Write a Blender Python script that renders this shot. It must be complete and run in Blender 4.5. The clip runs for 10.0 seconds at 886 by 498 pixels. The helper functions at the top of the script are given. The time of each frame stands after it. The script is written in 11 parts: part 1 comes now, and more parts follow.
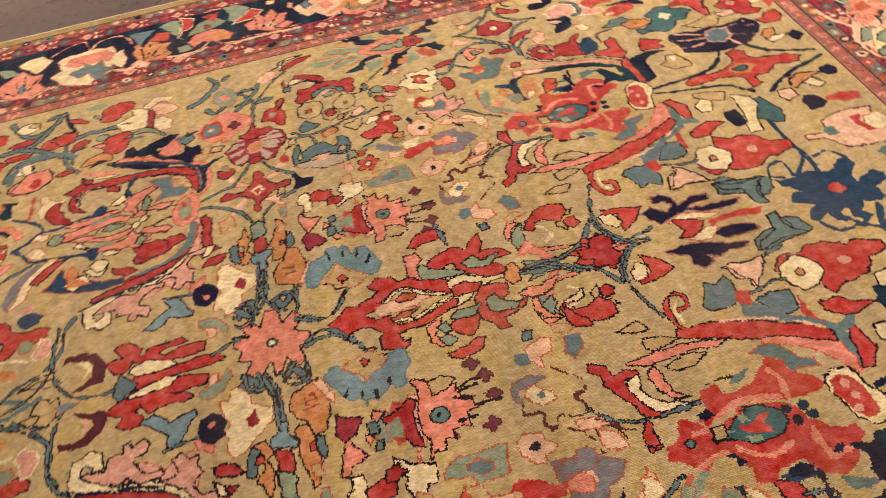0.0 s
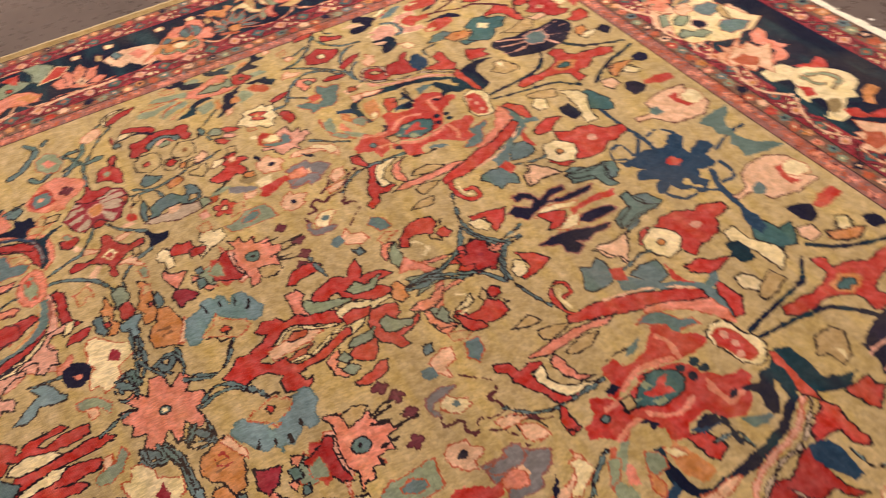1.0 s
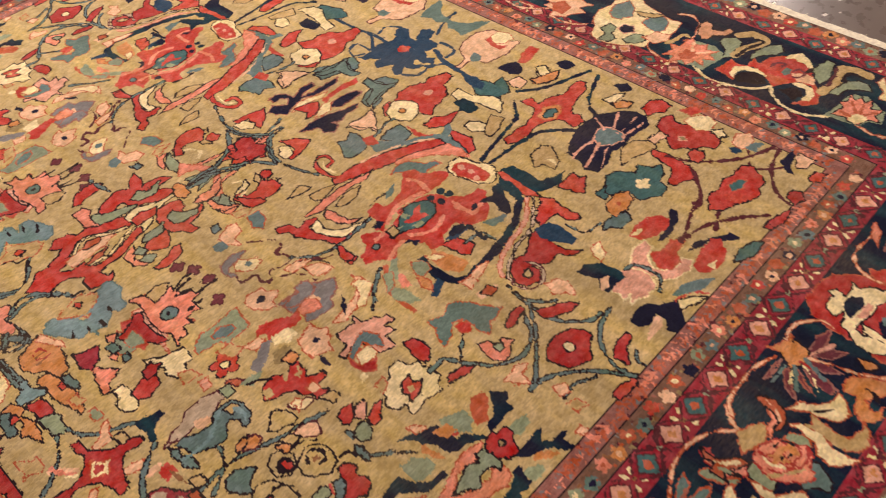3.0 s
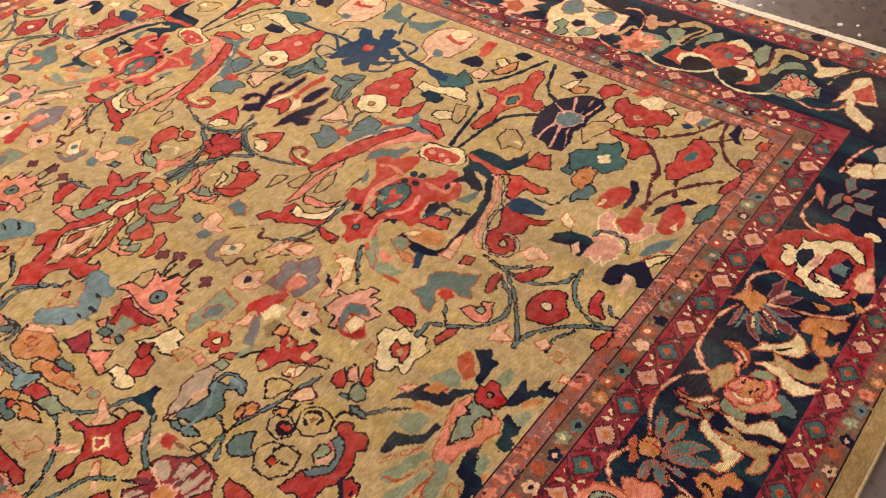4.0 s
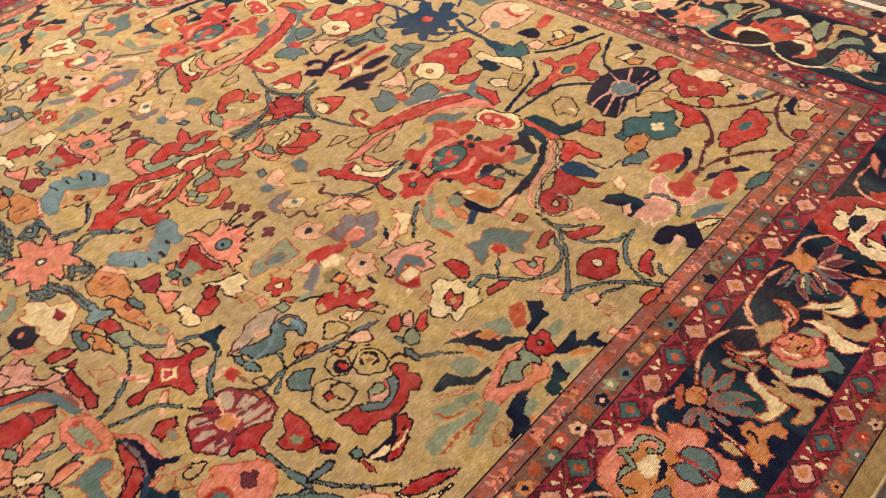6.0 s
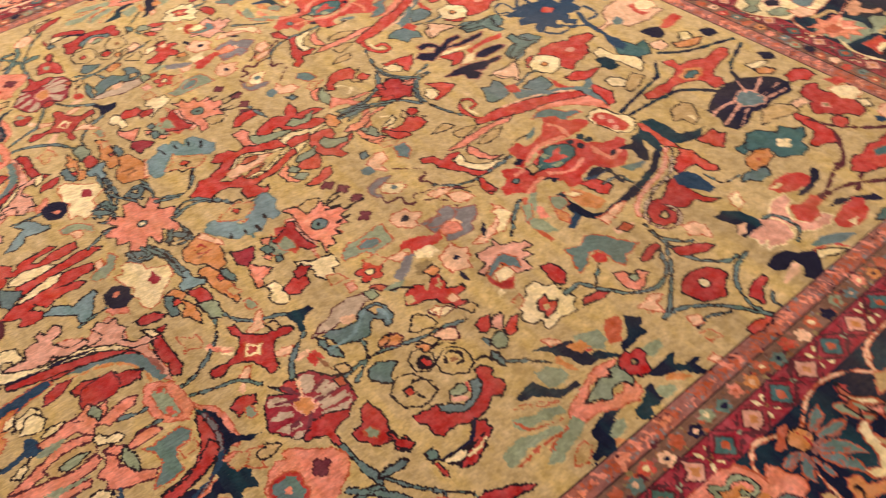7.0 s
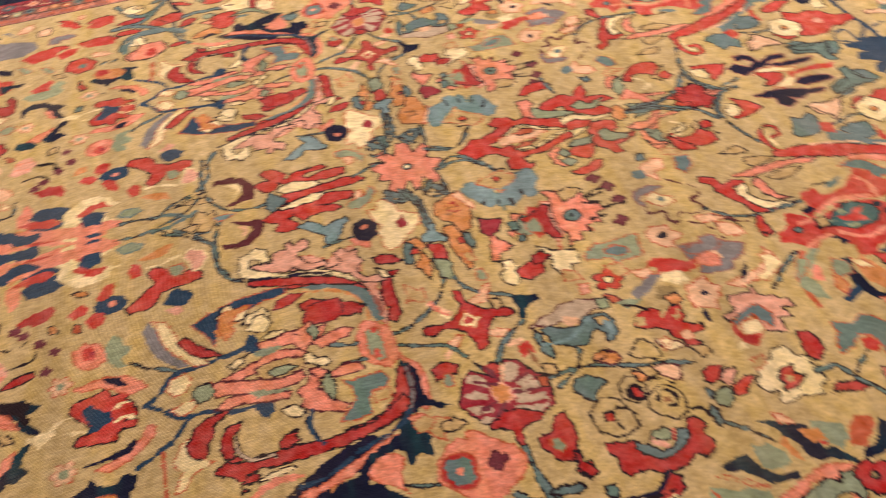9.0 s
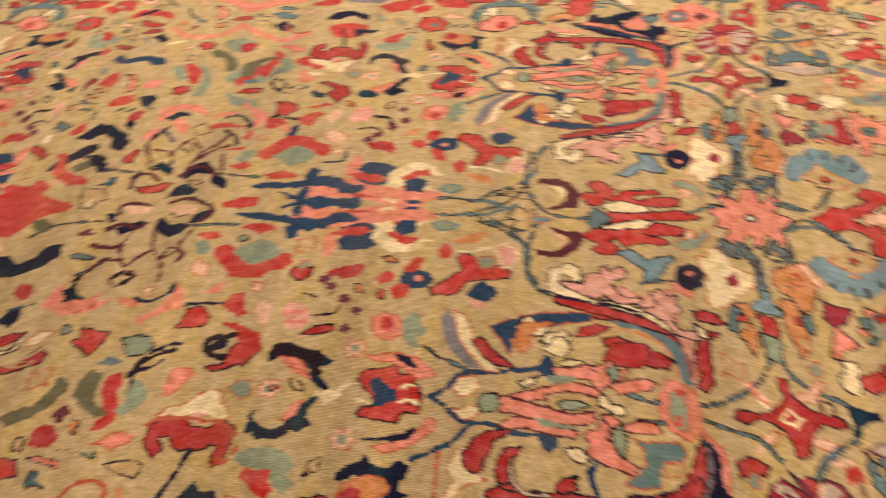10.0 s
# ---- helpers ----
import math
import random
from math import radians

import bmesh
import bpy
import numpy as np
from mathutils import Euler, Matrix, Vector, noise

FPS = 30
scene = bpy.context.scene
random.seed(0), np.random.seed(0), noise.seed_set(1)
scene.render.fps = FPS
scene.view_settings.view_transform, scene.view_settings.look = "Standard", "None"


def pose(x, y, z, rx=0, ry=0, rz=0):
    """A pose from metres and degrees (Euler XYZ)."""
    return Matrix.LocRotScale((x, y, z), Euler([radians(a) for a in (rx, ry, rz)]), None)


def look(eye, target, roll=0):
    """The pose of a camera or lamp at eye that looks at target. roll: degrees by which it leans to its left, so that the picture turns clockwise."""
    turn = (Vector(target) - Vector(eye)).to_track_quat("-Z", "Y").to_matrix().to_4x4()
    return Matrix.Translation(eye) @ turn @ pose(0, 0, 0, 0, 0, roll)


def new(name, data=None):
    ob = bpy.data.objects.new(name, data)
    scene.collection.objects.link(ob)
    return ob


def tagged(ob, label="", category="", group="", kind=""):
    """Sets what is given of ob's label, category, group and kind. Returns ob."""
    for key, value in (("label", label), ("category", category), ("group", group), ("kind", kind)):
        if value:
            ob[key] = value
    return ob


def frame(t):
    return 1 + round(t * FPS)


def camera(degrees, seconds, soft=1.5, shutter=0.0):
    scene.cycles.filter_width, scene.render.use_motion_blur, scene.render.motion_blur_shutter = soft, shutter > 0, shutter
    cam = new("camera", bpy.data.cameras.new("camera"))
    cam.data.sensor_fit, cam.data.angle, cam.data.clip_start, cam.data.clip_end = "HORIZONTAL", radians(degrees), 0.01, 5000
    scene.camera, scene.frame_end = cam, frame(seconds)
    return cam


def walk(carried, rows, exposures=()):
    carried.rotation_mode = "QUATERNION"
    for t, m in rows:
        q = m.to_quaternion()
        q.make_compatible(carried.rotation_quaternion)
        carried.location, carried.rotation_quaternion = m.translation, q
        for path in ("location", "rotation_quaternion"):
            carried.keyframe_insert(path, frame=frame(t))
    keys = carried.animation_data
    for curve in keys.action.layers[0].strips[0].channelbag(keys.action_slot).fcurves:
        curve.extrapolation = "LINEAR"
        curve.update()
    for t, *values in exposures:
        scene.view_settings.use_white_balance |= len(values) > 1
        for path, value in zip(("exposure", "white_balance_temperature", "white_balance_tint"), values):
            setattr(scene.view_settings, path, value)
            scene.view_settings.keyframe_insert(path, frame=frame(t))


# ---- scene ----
cam = camera(56.2, 10.0, soft=1.0, shutter=0.6)
PATH = [
    (0, (0.304, -1.329, 1.504), (0.455, 0.068, 0.08), -10.4),
    (0.5, (0.277, -1.248, 1.506), (0.558, 0.089, 0.045), -11.4),
    (1, (0.162, -1.284, 1.515), (0.732, -0.006, 0.086), -7.6),
    (1.5, (0.043, -1.359, 1.505), (0.756, -0.203, 0.037), -7.3),
    (2, (0.022, -1.445, 1.502), (0.847, -0.337, 0.055), -6.6),
    (2.5, (0.01, -1.594, 1.488), (0.889, -0.573, 0.009), -6.5),
    (3, (-0.037, -1.698, 1.498), (0.888, -0.706, 0.029), -5.2),
    (4.3, (-0.24, -1.777, 1.474), (0.827, -0.831, 0.072), -4.4),
    (4.5, (-0.247, -1.799, 1.481), (0.821, -0.831, 0.094), -4.7),
    (5, (-0.276, -1.821, 1.475), (0.749, -0.823, 0.078), -5.8),
    (6.5, (-0.324, -1.799, 1.43), (0.594, -0.746, 0.0), -5.1),
    (7, (-0.284, -1.757, 1.418), (0.517, -0.607, -0.008), -6.1),
    (7.5, (-0.224, -1.723, 1.418), (0.432, -0.488, -0.012), -6.8),
    (8, (-0.181, -1.716, 1.411), (0.342, -0.424, -0.024), -6.1),
    (8.5, (-0.179, -1.717, 1.401), (0.206, -0.397, -0.052), -6.7),
    (9, (-0.23, -1.692, 1.39), (0.021, -0.306, -0.03), -6.8),
    (9.5, (-0.321, -1.597, 1.4), (-0.317, -0.186, -0.018), -5.7),
    (10, (-0.429, -1.506, 1.397), (-0.716, -0.127, -0.023), -6.2),
]
EXPOSURES = [(0, -0.28), (1, -0.3), (2, -0.26), (3, -0.18), (4.5, -0.03), (6.5, 0.02), (7.5, 0.04), (8.5, 0.05), (10, 0.04)]
walk(cam, [(t, look(eye, target, roll)) for t, eye, target, roll in PATH], exposures=EXPOSURES)

# ---- light ----
world = bpy.data.worlds.new("room_air")
world.use_nodes = True
world.node_tree.nodes["Background"].inputs[0].default_value = (1.0, 0.86, 0.68, 1)
world.node_tree.nodes["Background"].inputs[1].default_value = 0.06
scene.world = world


def panel_lamp(x, y, z, sx, sy, watts, colour):
    data = bpy.data.lights.new("unseen_ceiling_lamp", "AREA")
    data.shape, data.size, data.size_y, data.energy, data.color = "RECTANGLE", sx, sy, watts, colour
    ob = new("unseen_ceiling_lamp", data)
    ob.matrix_world = pose(x, y, z)
    return ob


WARM = (1.0, 0.85, 0.785)
# unseen lamps: five added to balance brightness, the last inferred from floor glare
for lamp_x, lamp_y, watts in ((3.2, 1.6, 166), (0.5, 3.0, 76), (-2.4, 2.6, 128), (2.2, -2.4, 26), (-1.6, -2.6, 26), (7.8, 1.7, 205)):
    panel_lamp(lamp_x, lamp_y, 3.26, 1.2, 0.3, watts, WARM)

# ---- materials ----


def material(name):
    m = bpy.data.materials.new(name)
    m.use_nodes = True
    return m, m.node_tree.nodes, m.node_tree.links, m.node_tree.nodes["Principled BSDF"]


KNOT = 0.0033
DYES = {
    "field": (0.513, 0.383, 0.180), "ink": (0.018, 0.010, 0.015), "navy": (0.006, 0.009, 0.030), "night": (0.010, 0.010, 0.030),
    "blue": (0.020, 0.052, 0.10), "slate": (0.13, 0.195, 0.20), "teal": (0.055, 0.135, 0.14), "sea": (0.125, 0.190, 0.165),
    "sage": (0.28, 0.33, 0.20), "red": (0.50, 0.046, 0.038), "crimson": (0.40, 0.032, 0.033), "rust": (0.47, 0.105, 0.048), "salmon": (0.74, 0.255, 0.17),
    "rose": (0.71, 0.36, 0.255), "peach": (0.79, 0.49, 0.30), "apricot": (0.60, 0.25, 0.085), "cream": (0.84, 0.69, 0.39),
    "straw": (0.52, 0.36, 0.155), "plum": (0.095, 0.02, 0.028), "brown": (0.26, 0.115, 0.05), "mauve": (0.3, 0.125, 0.105),
    "greige": (0.52, 0.40, 0.28), "greyblue": (0.21, 0.20, 0.20), "olive": (0.30, 0.22, 0.10), "taupe": (0.2, 0.105, 0.07), "hem": (0.36, 0.25, 0.10),
    "sky": (0.19, 0.29, 0.31), "wine": (0.16, 0.035, 0.05), "moss": (0.15, 0.14, 0.07),
    "tawny": (0.68, 0.34, 0.19), "garnet": (0.29, 0.028, 0.045),
}


# the second bath of dye, which shows as bands along the weft
ABRASH = {
    "navy": (0.012, 0.042, 0.058), "night": (0.014, 0.012, 0.04), "field": (0.555, 0.405, 0.152), "slate": (0.12, 0.20, 0.165), "teal": (0.075, 0.15, 0.12), "red": (0.54, 0.085, 0.05),
    "crimson": (0.45, 0.055, 0.04), "salmon": (0.72, 0.27, 0.15), "sky": (0.16, 0.27, 0.26), "sage": (0.24, 0.29, 0.20), "cream": (0.78, 0.64, 0.31), "garnet": (0.33, 0.03, 0.045), "mauve": (0.36, 0.12, 0.08),
}


def wool(name, colour):
    """Dyed wool pile: one tone to each knot, soft bands along the weft, rows that show as fine relief."""
    m, n, l, p = material("wool_" + name)
    geo = n.new("ShaderNodeNewGeometry")
    snap = n.new("ShaderNodeVectorMath")
    snap.operation = "SNAP"
    snap.inputs[1].default_value = (KNOT * 2.5, KNOT, 1.0)
    tone = n.new("ShaderNodeTexWhiteNoise")
    bands = n.new("ShaderNodeTexNoise")
    bands.inputs["Scale"].default_value, bands.inputs["Detail"].default_value = 1.0, 3.0
    stretch = n.new("ShaderNodeMapping")
    stretch.inputs["Scale"].default_value = (9.0, 0.9, 0.0)
    fuzz = n.new("ShaderNodeTexNoise")
    fuzz.inputs["Scale"].default_value, fuzz.inputs["Detail"].default_value = 38.0, 4.0
    l.new(geo.outputs["Position"], snap.inputs[0])
    l.new(snap.outputs[0], tone.inputs["Vector"])
    l.new(geo.outputs["Position"], stretch.inputs["Vector"])
    l.new(stretch.outputs[0], bands.inputs["Vector"])
    l.new(geo.outputs["Position"], fuzz.inputs["Vector"])

    def scaled(source, low, high):
        r = n.new("ShaderNodeMapRange")
        r.inputs["From Min"].default_value, r.inputs["From Max"].default_value = 0.25, 0.75
        r.inputs["To Min"].default_value, r.inputs["To Max"].default_value = low, high
        l.new(source, r.inputs["Value"])
        return r.outputs[0]

    def times(a, b):
        x = n.new("ShaderNodeMath")
        x.operation = "MULTIPLY"
        l.new(a, x.inputs[0])
        l.new(b, x.inputs[1])
        return x.outputs[0]

    streak = n.new("ShaderNodeTexNoise")
    streak.inputs["Scale"].default_value, streak.inputs["Detail"].default_value = 1.0, 2.0
    comb = n.new("ShaderNodeMapping")
    comb.inputs["Scale"].default_value = (45.0, 330.0, 0.0)
    l.new(geo.outputs["Position"], comb.inputs["Vector"])
    l.new(comb.outputs[0], streak.inputs["Vector"])
    value = times(times(scaled(tone.outputs["Value"], 0.88, 1.12), scaled(bands.outputs["Fac"], 0.77, 1.20)), scaled(fuzz.outputs["Fac"], 0.80, 1.20))
    value = times(value, scaled(streak.outputs["Fac"], 0.86, 1.14))
    hsv = n.new("ShaderNodeHueSaturation")
    second = n.new("ShaderNodeMapRange")
    second.inputs["From Min"].default_value, second.inputs["From Max"].default_value = 0.47, 0.63
    tints = n.new("ShaderNodeTexNoise")
    tints.inputs["Scale"].default_value, tints.inputs["Detail"].default_value = 1.0, 4.0
    broad = n.new("ShaderNodeMapping")
    broad.inputs["Scale"].default_value, broad.inputs["Location"].default_value = (14.0, 3.5, 0.0), (3.7, 1.9, 0.0)
    l.new(geo.outputs["Position"], broad.inputs["Vector"])
    l.new(broad.outputs[0], tints.inputs["Vector"])
    l.new(tints.outputs["Fac"], second.inputs["Value"])
    baths = n.new("ShaderNodeMix")
    baths.data_type = "RGBA"
    baths.inputs[6].default_value, baths.inputs[7].default_value = (*colour, 1), (*ABRASH.get(name, colour), 1)
    l.new(second.outputs[0], baths.inputs[0])
    l.new(baths.outputs[2], hsv.inputs["Color"])
    l.new(value, hsv.inputs["Value"])
    l.new(scaled(fuzz.outputs["Fac"], 1.10, 0.90), hsv.inputs["Saturation"])
    # where feet have worn the pile, the pale foundation shows between the knots
    patches = n.new("ShaderNodeTexNoise")
    patches.inputs["Scale"].default_value, patches.inputs["Detail"].default_value = 2.6, 5.0
    l.new(geo.outputs["Position"], patches.inputs["Vector"])
    worn = n.new("ShaderNodeMapRange")
    worn.inputs["From Min"].default_value, worn.inputs["From Max"].default_value = 0.50, 0.72
    worn.inputs["To Min"].default_value, worn.inputs["To Max"].default_value = 0.0, 0.2
    l.new(patches.outputs["Fac"], worn.inputs["Value"])
    amount = times(worn.outputs[0], scaled(streak.outputs["Fac"], 0.0, 1.0))
    pale = n.new("ShaderNodeMix")
    pale.data_type = "RGBA"
    pale.inputs[7].default_value = (0.50, 0.37, 0.20, 1)
    l.new(amount, pale.inputs[0])
    l.new(hsv.outputs[0], pale.inputs[6])
    l.new(pale.outputs[2], p.inputs["Base Color"])
    rows = n.new("ShaderNodeTexWave")
    rows.wave_type, rows.bands_direction = "BANDS", "Y"
    rows.inputs["Scale"].default_value, rows.inputs["Distortion"].default_value = 0.314 / KNOT, 3.0
    l.new(geo.outputs["Position"], rows.inputs["Vector"])
    lift = n.new("ShaderNodeMix")
    lift.data_type = "FLOAT"
    lift.inputs[0].default_value = 0.6
    l.new(rows.outputs["Fac"], lift.inputs[2])
    l.new(tone.outputs["Value"], lift.inputs[3])
    bump = n.new("ShaderNodeBump")
    bump.inputs["Strength"].default_value, bump.inputs["Distance"].default_value = 0.8, 0.0016
    l.new(lift.outputs[0], bump.inputs["Height"])
    l.new(bump.outputs[0], p.inputs["Normal"])
    p.inputs["Roughness"].default_value = 0.85
    p.inputs["Specular IOR Level"].default_value = 0.07
    p.inputs["Sheen Weight"].default_value = 0.05 + 0.16 * min(1.0, max(colour) / 0.5)  # dark dyes swallow the fibres' sheen
    p.inputs["Sheen Roughness"].default_value = 0.5
    p.inputs["Sheen Tint"].default_value = (1.0, 0.88, 0.66, 1)
    return m


WOOL = {k: wool(k, c) for k, c in DYES.items()}
DYE = {k: i for i, k in enumerate(DYES)}


def plain(name, colour, rough, scale=6.0, spread=0.15, bump=0.0):
    m, n, l, p = material(name)
    tex = n.new("ShaderNodeTexNoise")
    tex.inputs["Scale"].default_value, tex.inputs["Detail"].default_value = scale, 8.0
    geo = n.new("ShaderNodeNewGeometry")
    l.new(geo.outputs["Position"], tex.inputs["Vector"])
    ramp = n.new("ShaderNodeValToRGB")
    for e, f in zip(ramp.color_ramp.elements, (1 - spread, 1 + spread)):
        e.color = (*[min(1, c * f) for c in colour], 1)
    ramp.color_ramp.elements[0].position, ramp.color_ramp.elements[1].position = 0.3, 0.7
    l.new(tex.outputs["Fac"], ramp.inputs[0])
    l.new(ramp.outputs[0], p.inputs["Base Color"])
    p.inputs["Roughness"].default_value = rough
    if bump:
        b = n.new("ShaderNodeBump")
        b.inputs["Strength"].default_value, b.inputs["Distance"].default_value = 0.4, bump
        l.new(tex.outputs["Fac"], b.inputs["Height"])
        l.new(b.outputs[0], p.inputs["Normal"])
    return m


def concrete():
    """Sealed dark concrete with cloudy patches and dull and shiny spots."""
    m, n, l, p = material("sealed_concrete")
    geo = n.new("ShaderNodeNewGeometry")
    big, small = n.new("ShaderNodeTexNoise"), n.new("ShaderNodeTexNoise")
    big.inputs["Scale"].default_value, big.inputs["Detail"].default_value = 1.7, 6.0
    small.inputs["Scale"].default_value, small.inputs["Detail"].default_value = 26.0, 6.0
    for t in (big, small):
        l.new(geo.outputs["Position"], t.inputs["Vector"])
    both = n.new("ShaderNodeMix")
    both.data_type = "FLOAT"
    both.inputs[0].default_value = 0.18
    l.new(big.outputs["Fac"], both.inputs[2])
    l.new(small.outputs["Fac"], both.inputs[3])
    ramp = n.new("ShaderNodeValToRGB")
    ramp.color_ramp.elements[0].position, ramp.color_ramp.elements[0].color = 0.34, (0.070, 0.052, 0.044, 1)
    ramp.color_ramp.elements[1].position, ramp.color_ramp.elements[1].color = 0.68, (0.155, 0.116, 0.098, 1)
    l.new(both.outputs[0], ramp.inputs[0])
    l.new(ramp.outputs[0], p.inputs["Base Color"])
    gloss = n.new("ShaderNodeMapRange")
    gloss.inputs["To Min"].default_value, gloss.inputs["To Max"].default_value = 0.20, 0.38
    l.new(small.outputs["Fac"], gloss.inputs["Value"])
    l.new(gloss.outputs[0], p.inputs["Roughness"])
    return m


CONCRETE = concrete()
FLAKE = plain("white_paint_flake", (0.75, 0.70, 0.62), 0.6)
PLASTER = plain("warm_white_plaster", (0.72, 0.66, 0.58), 0.9, 3.0, 0.06)
CORD = plain("pale_edge_wool", (0.62, 0.50, 0.28), 0.9, 160.0, 0.25, 0.002)
COTTON = plain("undyed_cotton", (0.88, 0.78, 0.60), 0.95, 90.0, 0.2, 0.003)


# ---- structure ----
def mesh_object(name, verts, faces, mat, parent=None):
    me = bpy.data.meshes.new(name)
    me.from_pydata(verts, [], faces)
    me.materials.append(mat)
    ob = new(name, me)
    ob.parent = parent
    return ob


def box(name, lo, hi, mat, parent=None):
    v = [(x, y, z) for z in (lo[2], hi[2]) for x, y in ((lo[0], lo[1]), (hi[0], lo[1]), (hi[0], hi[1]), (lo[0], hi[1]))]
    return mesh_object(name, v, [(3, 2, 1, 0), (4, 5, 6, 7), (0, 1, 5, 4), (1, 2, 6, 5), (2, 3, 7, 6), (3, 0, 4, 7)], mat, parent)


RUG = 0.010  # thickness of the rug
FLOOR = -RUG
W, E_, S, N_, H = -7.5, 9.5, -5.0, 5.5, 3.3
for ob, label in (
    (box("floor", (W, S, FLOOR - 0.1), (E_, N_, FLOOR), CONCRETE), "dark brown sealed concrete floor with worn paint flecks"),
    (box("ceiling", (W, S, H), (E_, N_, H + 0.1), PLASTER), "plain warm white plaster ceiling"),
    (box("wall_west", (W - 0.2, S, FLOOR), (W, N_, H), PLASTER), "plain warm white plaster wall"),
    (box("wall_east", (E_, S, FLOOR), (E_ + 0.2, N_, H), PLASTER), "plain warm white plaster wall"),
    (box("wall_south", (W - 0.2, S - 0.2, FLOOR), (E_ + 0.2, S, H), PLASTER), "plain warm white plaster wall"),
    (box("wall_north", (W - 0.2, N_, FLOOR), (E_ + 0.2, N_ + 0.2, H), PLASTER), "plain warm white plaster wall"),
):
    tagged(ob, label, "wall" if "wall" in ob.name else ob.name, kind="structure")

# ---- the rug's chart: one cell to a knot ----
CENTRE = -1.475  # the rug's middle across its length
END, SIDE = 2.352, 1.824
X0, Y0 = 2 * CENTRE - END, -SIDE
NX, NY = round((END - X0) / KNOT), round(2 * SIDE / KNOT)
chart = np.zeros((NX, NY), np.uint8)
owner = np.zeros((NX, NY), np.int32)
xs, ys = X0 + (np.arange(NX) + 0.5) * KNOT, Y0 + (np.arange(NY) + 0.5) * KNOT
rng = np.random.default_rng(7)
soft = rng.normal(0, 1, (NX // 4 + 2, NY // 4 + 2)).repeat(4, 0).repeat(4, 1)[:NX, :NY]
soft = (soft + np.roll(soft, 2, 0) + np.roll(soft, 2, 1) + np.roll(soft, (2, 2), (0, 1))) / 2
coarse = rng.normal(0, 1, (NX // 9 + 3, NY // 9 + 3))
at_x, at_y = np.arange(NX) / 9, np.arange(NY) / 9
fx, fy = (at_x % 1)[:, None], (at_y % 1)[None, :]
ix, iy = at_x.astype(int)[:, None], at_y.astype(int)[None, :]
coarse = (coarse[ix, iy] * (1 - fx) + coarse[ix + 1, iy] * fx) * (1 - fy) + (coarse[ix, iy + 1] * (1 - fx) + coarse[ix + 1, iy + 1] * fx) * fy
unsteady = (rng.normal(0, 0.0006, (NX, NY)) + 0.0010 * soft + 0.0009 * coarse).astype(np.float32)  # the hand of the weaver
SEEN = -1.95  # the design is known this side of it
LINE = 0.0044  # width of a drawn outline
PARTS = []  # name of each owner; the first ones are the bands
current, flips = [], []


def owned(name):
    PARTS.append(name)
    return len(PARTS) - 1


BANDS = [owned(n) for n in ("field", "inner_stripe", "inner_floral_stripe", "inner_guard_stripe", "main_border", "outer_guard_stripe", "outer_floral_stripe", "selvedge", "far_pattern")]
REST = BANDS[-1]
SIDES = (1.255, 1.300, 1.348, 1.418, 1.680, 1.743, 1.785, SIDE)
ENDS = (1.755, 1.802, 1.850, 1.912, 2.222, 2.288, END, END)
GROUND = ("field", "mauve", "taupe", "garnet", "navy", "garnet", "taupe", "hem")


def frame_rect(side, end):
    a, b = np.searchsorted(xs, (2 * CENTRE - end, end))
    c, d = np.searchsorted(ys, (-side, side))
    return slice(a, b), slice(c, d)


for k in reversed(range(8)):
    r = frame_rect(SIDES[k], ENDS[k])
    chart[r], owner[r] = DYE[GROUND[k]], BANDS[k]
    if k in (0, 1, 2, 6):
        inner = chart[r]
        for edge in (inner[:1], inner[-1:], inner[:, :1], inner[:, -1:]):
            edge[...] = DYE["ink"]


def spread(lo, hi):
    a, b = np.clip(np.searchsorted(xs, (lo[0], hi[0])), 0, NX)
    c, d = np.clip(np.searchsorted(ys, (lo[1], hi[1])), 0, NY)
    return slice(a, b), slice(c, d)


def tie(far, lo, hi, dye, fine=1.0):
    """Ties knots of a dye where far (distance outside the form, as a function of x and y) is under zero, with its outline.
    A dye named red has a dark outline, red- none, red:plum one of plum."""
    name, line = (dye[:-1], None) if dye[-1] == "-" else dye.split(":") if ":" in dye else (dye, "ink")
    for turn, who in zip(flips, current):
        ends = [turn(*p) for p in (lo, hi)]
        low = (min(ends[0][0], ends[1][0]) - 0.02, min(ends[0][1], ends[1][1]) - 0.02)
        high = (max(ends[0][0], ends[1][0]) + 0.02, max(ends[0][1], ends[1][1]) + 0.02)
        box_ = spread(low, high)
        gx, gy = xs[box_[0]][:, None], ys[box_[1]][None, :]
        if not gx.size or not gy.size:
            continue
        d = far(*turn(gx + 0 * gy, gy + 0 * gx)) + unsteady[box_]
        own, col = owner[box_], chart[box_]
        if line:
            d = d + 0.45 * LINE
            rim = (d >= 0) & (d < LINE * fine * (0.75 if line in ("rust", "crimson") else 1.0)) & ((own != who) | (col != DYE[name]))
            col[rim], own[rim] = DYE[line], who
        fill = d < 0
        col[fill], own[fill] = DYE[name], who


def here(x, y):
    return x, y


def across(x, y):
    return x, -y


def along_side(x, y):
    return 0.66 - x, y


def along_far_side(x, y):
    return 0.66 - x, -y


def motif(name, way=0):
    """Begins a motif, which is drawn again on the other half of the rug, as the design is; way 2: and further along the sides; way 3: here alone."""
    flips[:] = [here] if way == 3 else [here, across] + ([along_side, along_far_side] if way == 2 else [])
    current[:] = [owned(name) for _ in flips]


def bare(lo, hi):
    """Leaves the main border's ground bare, where one side departs from the other."""
    zone = spread(lo, hi)
    chart[zone], owner[zone] = DYE["navy"], BANDS[4]


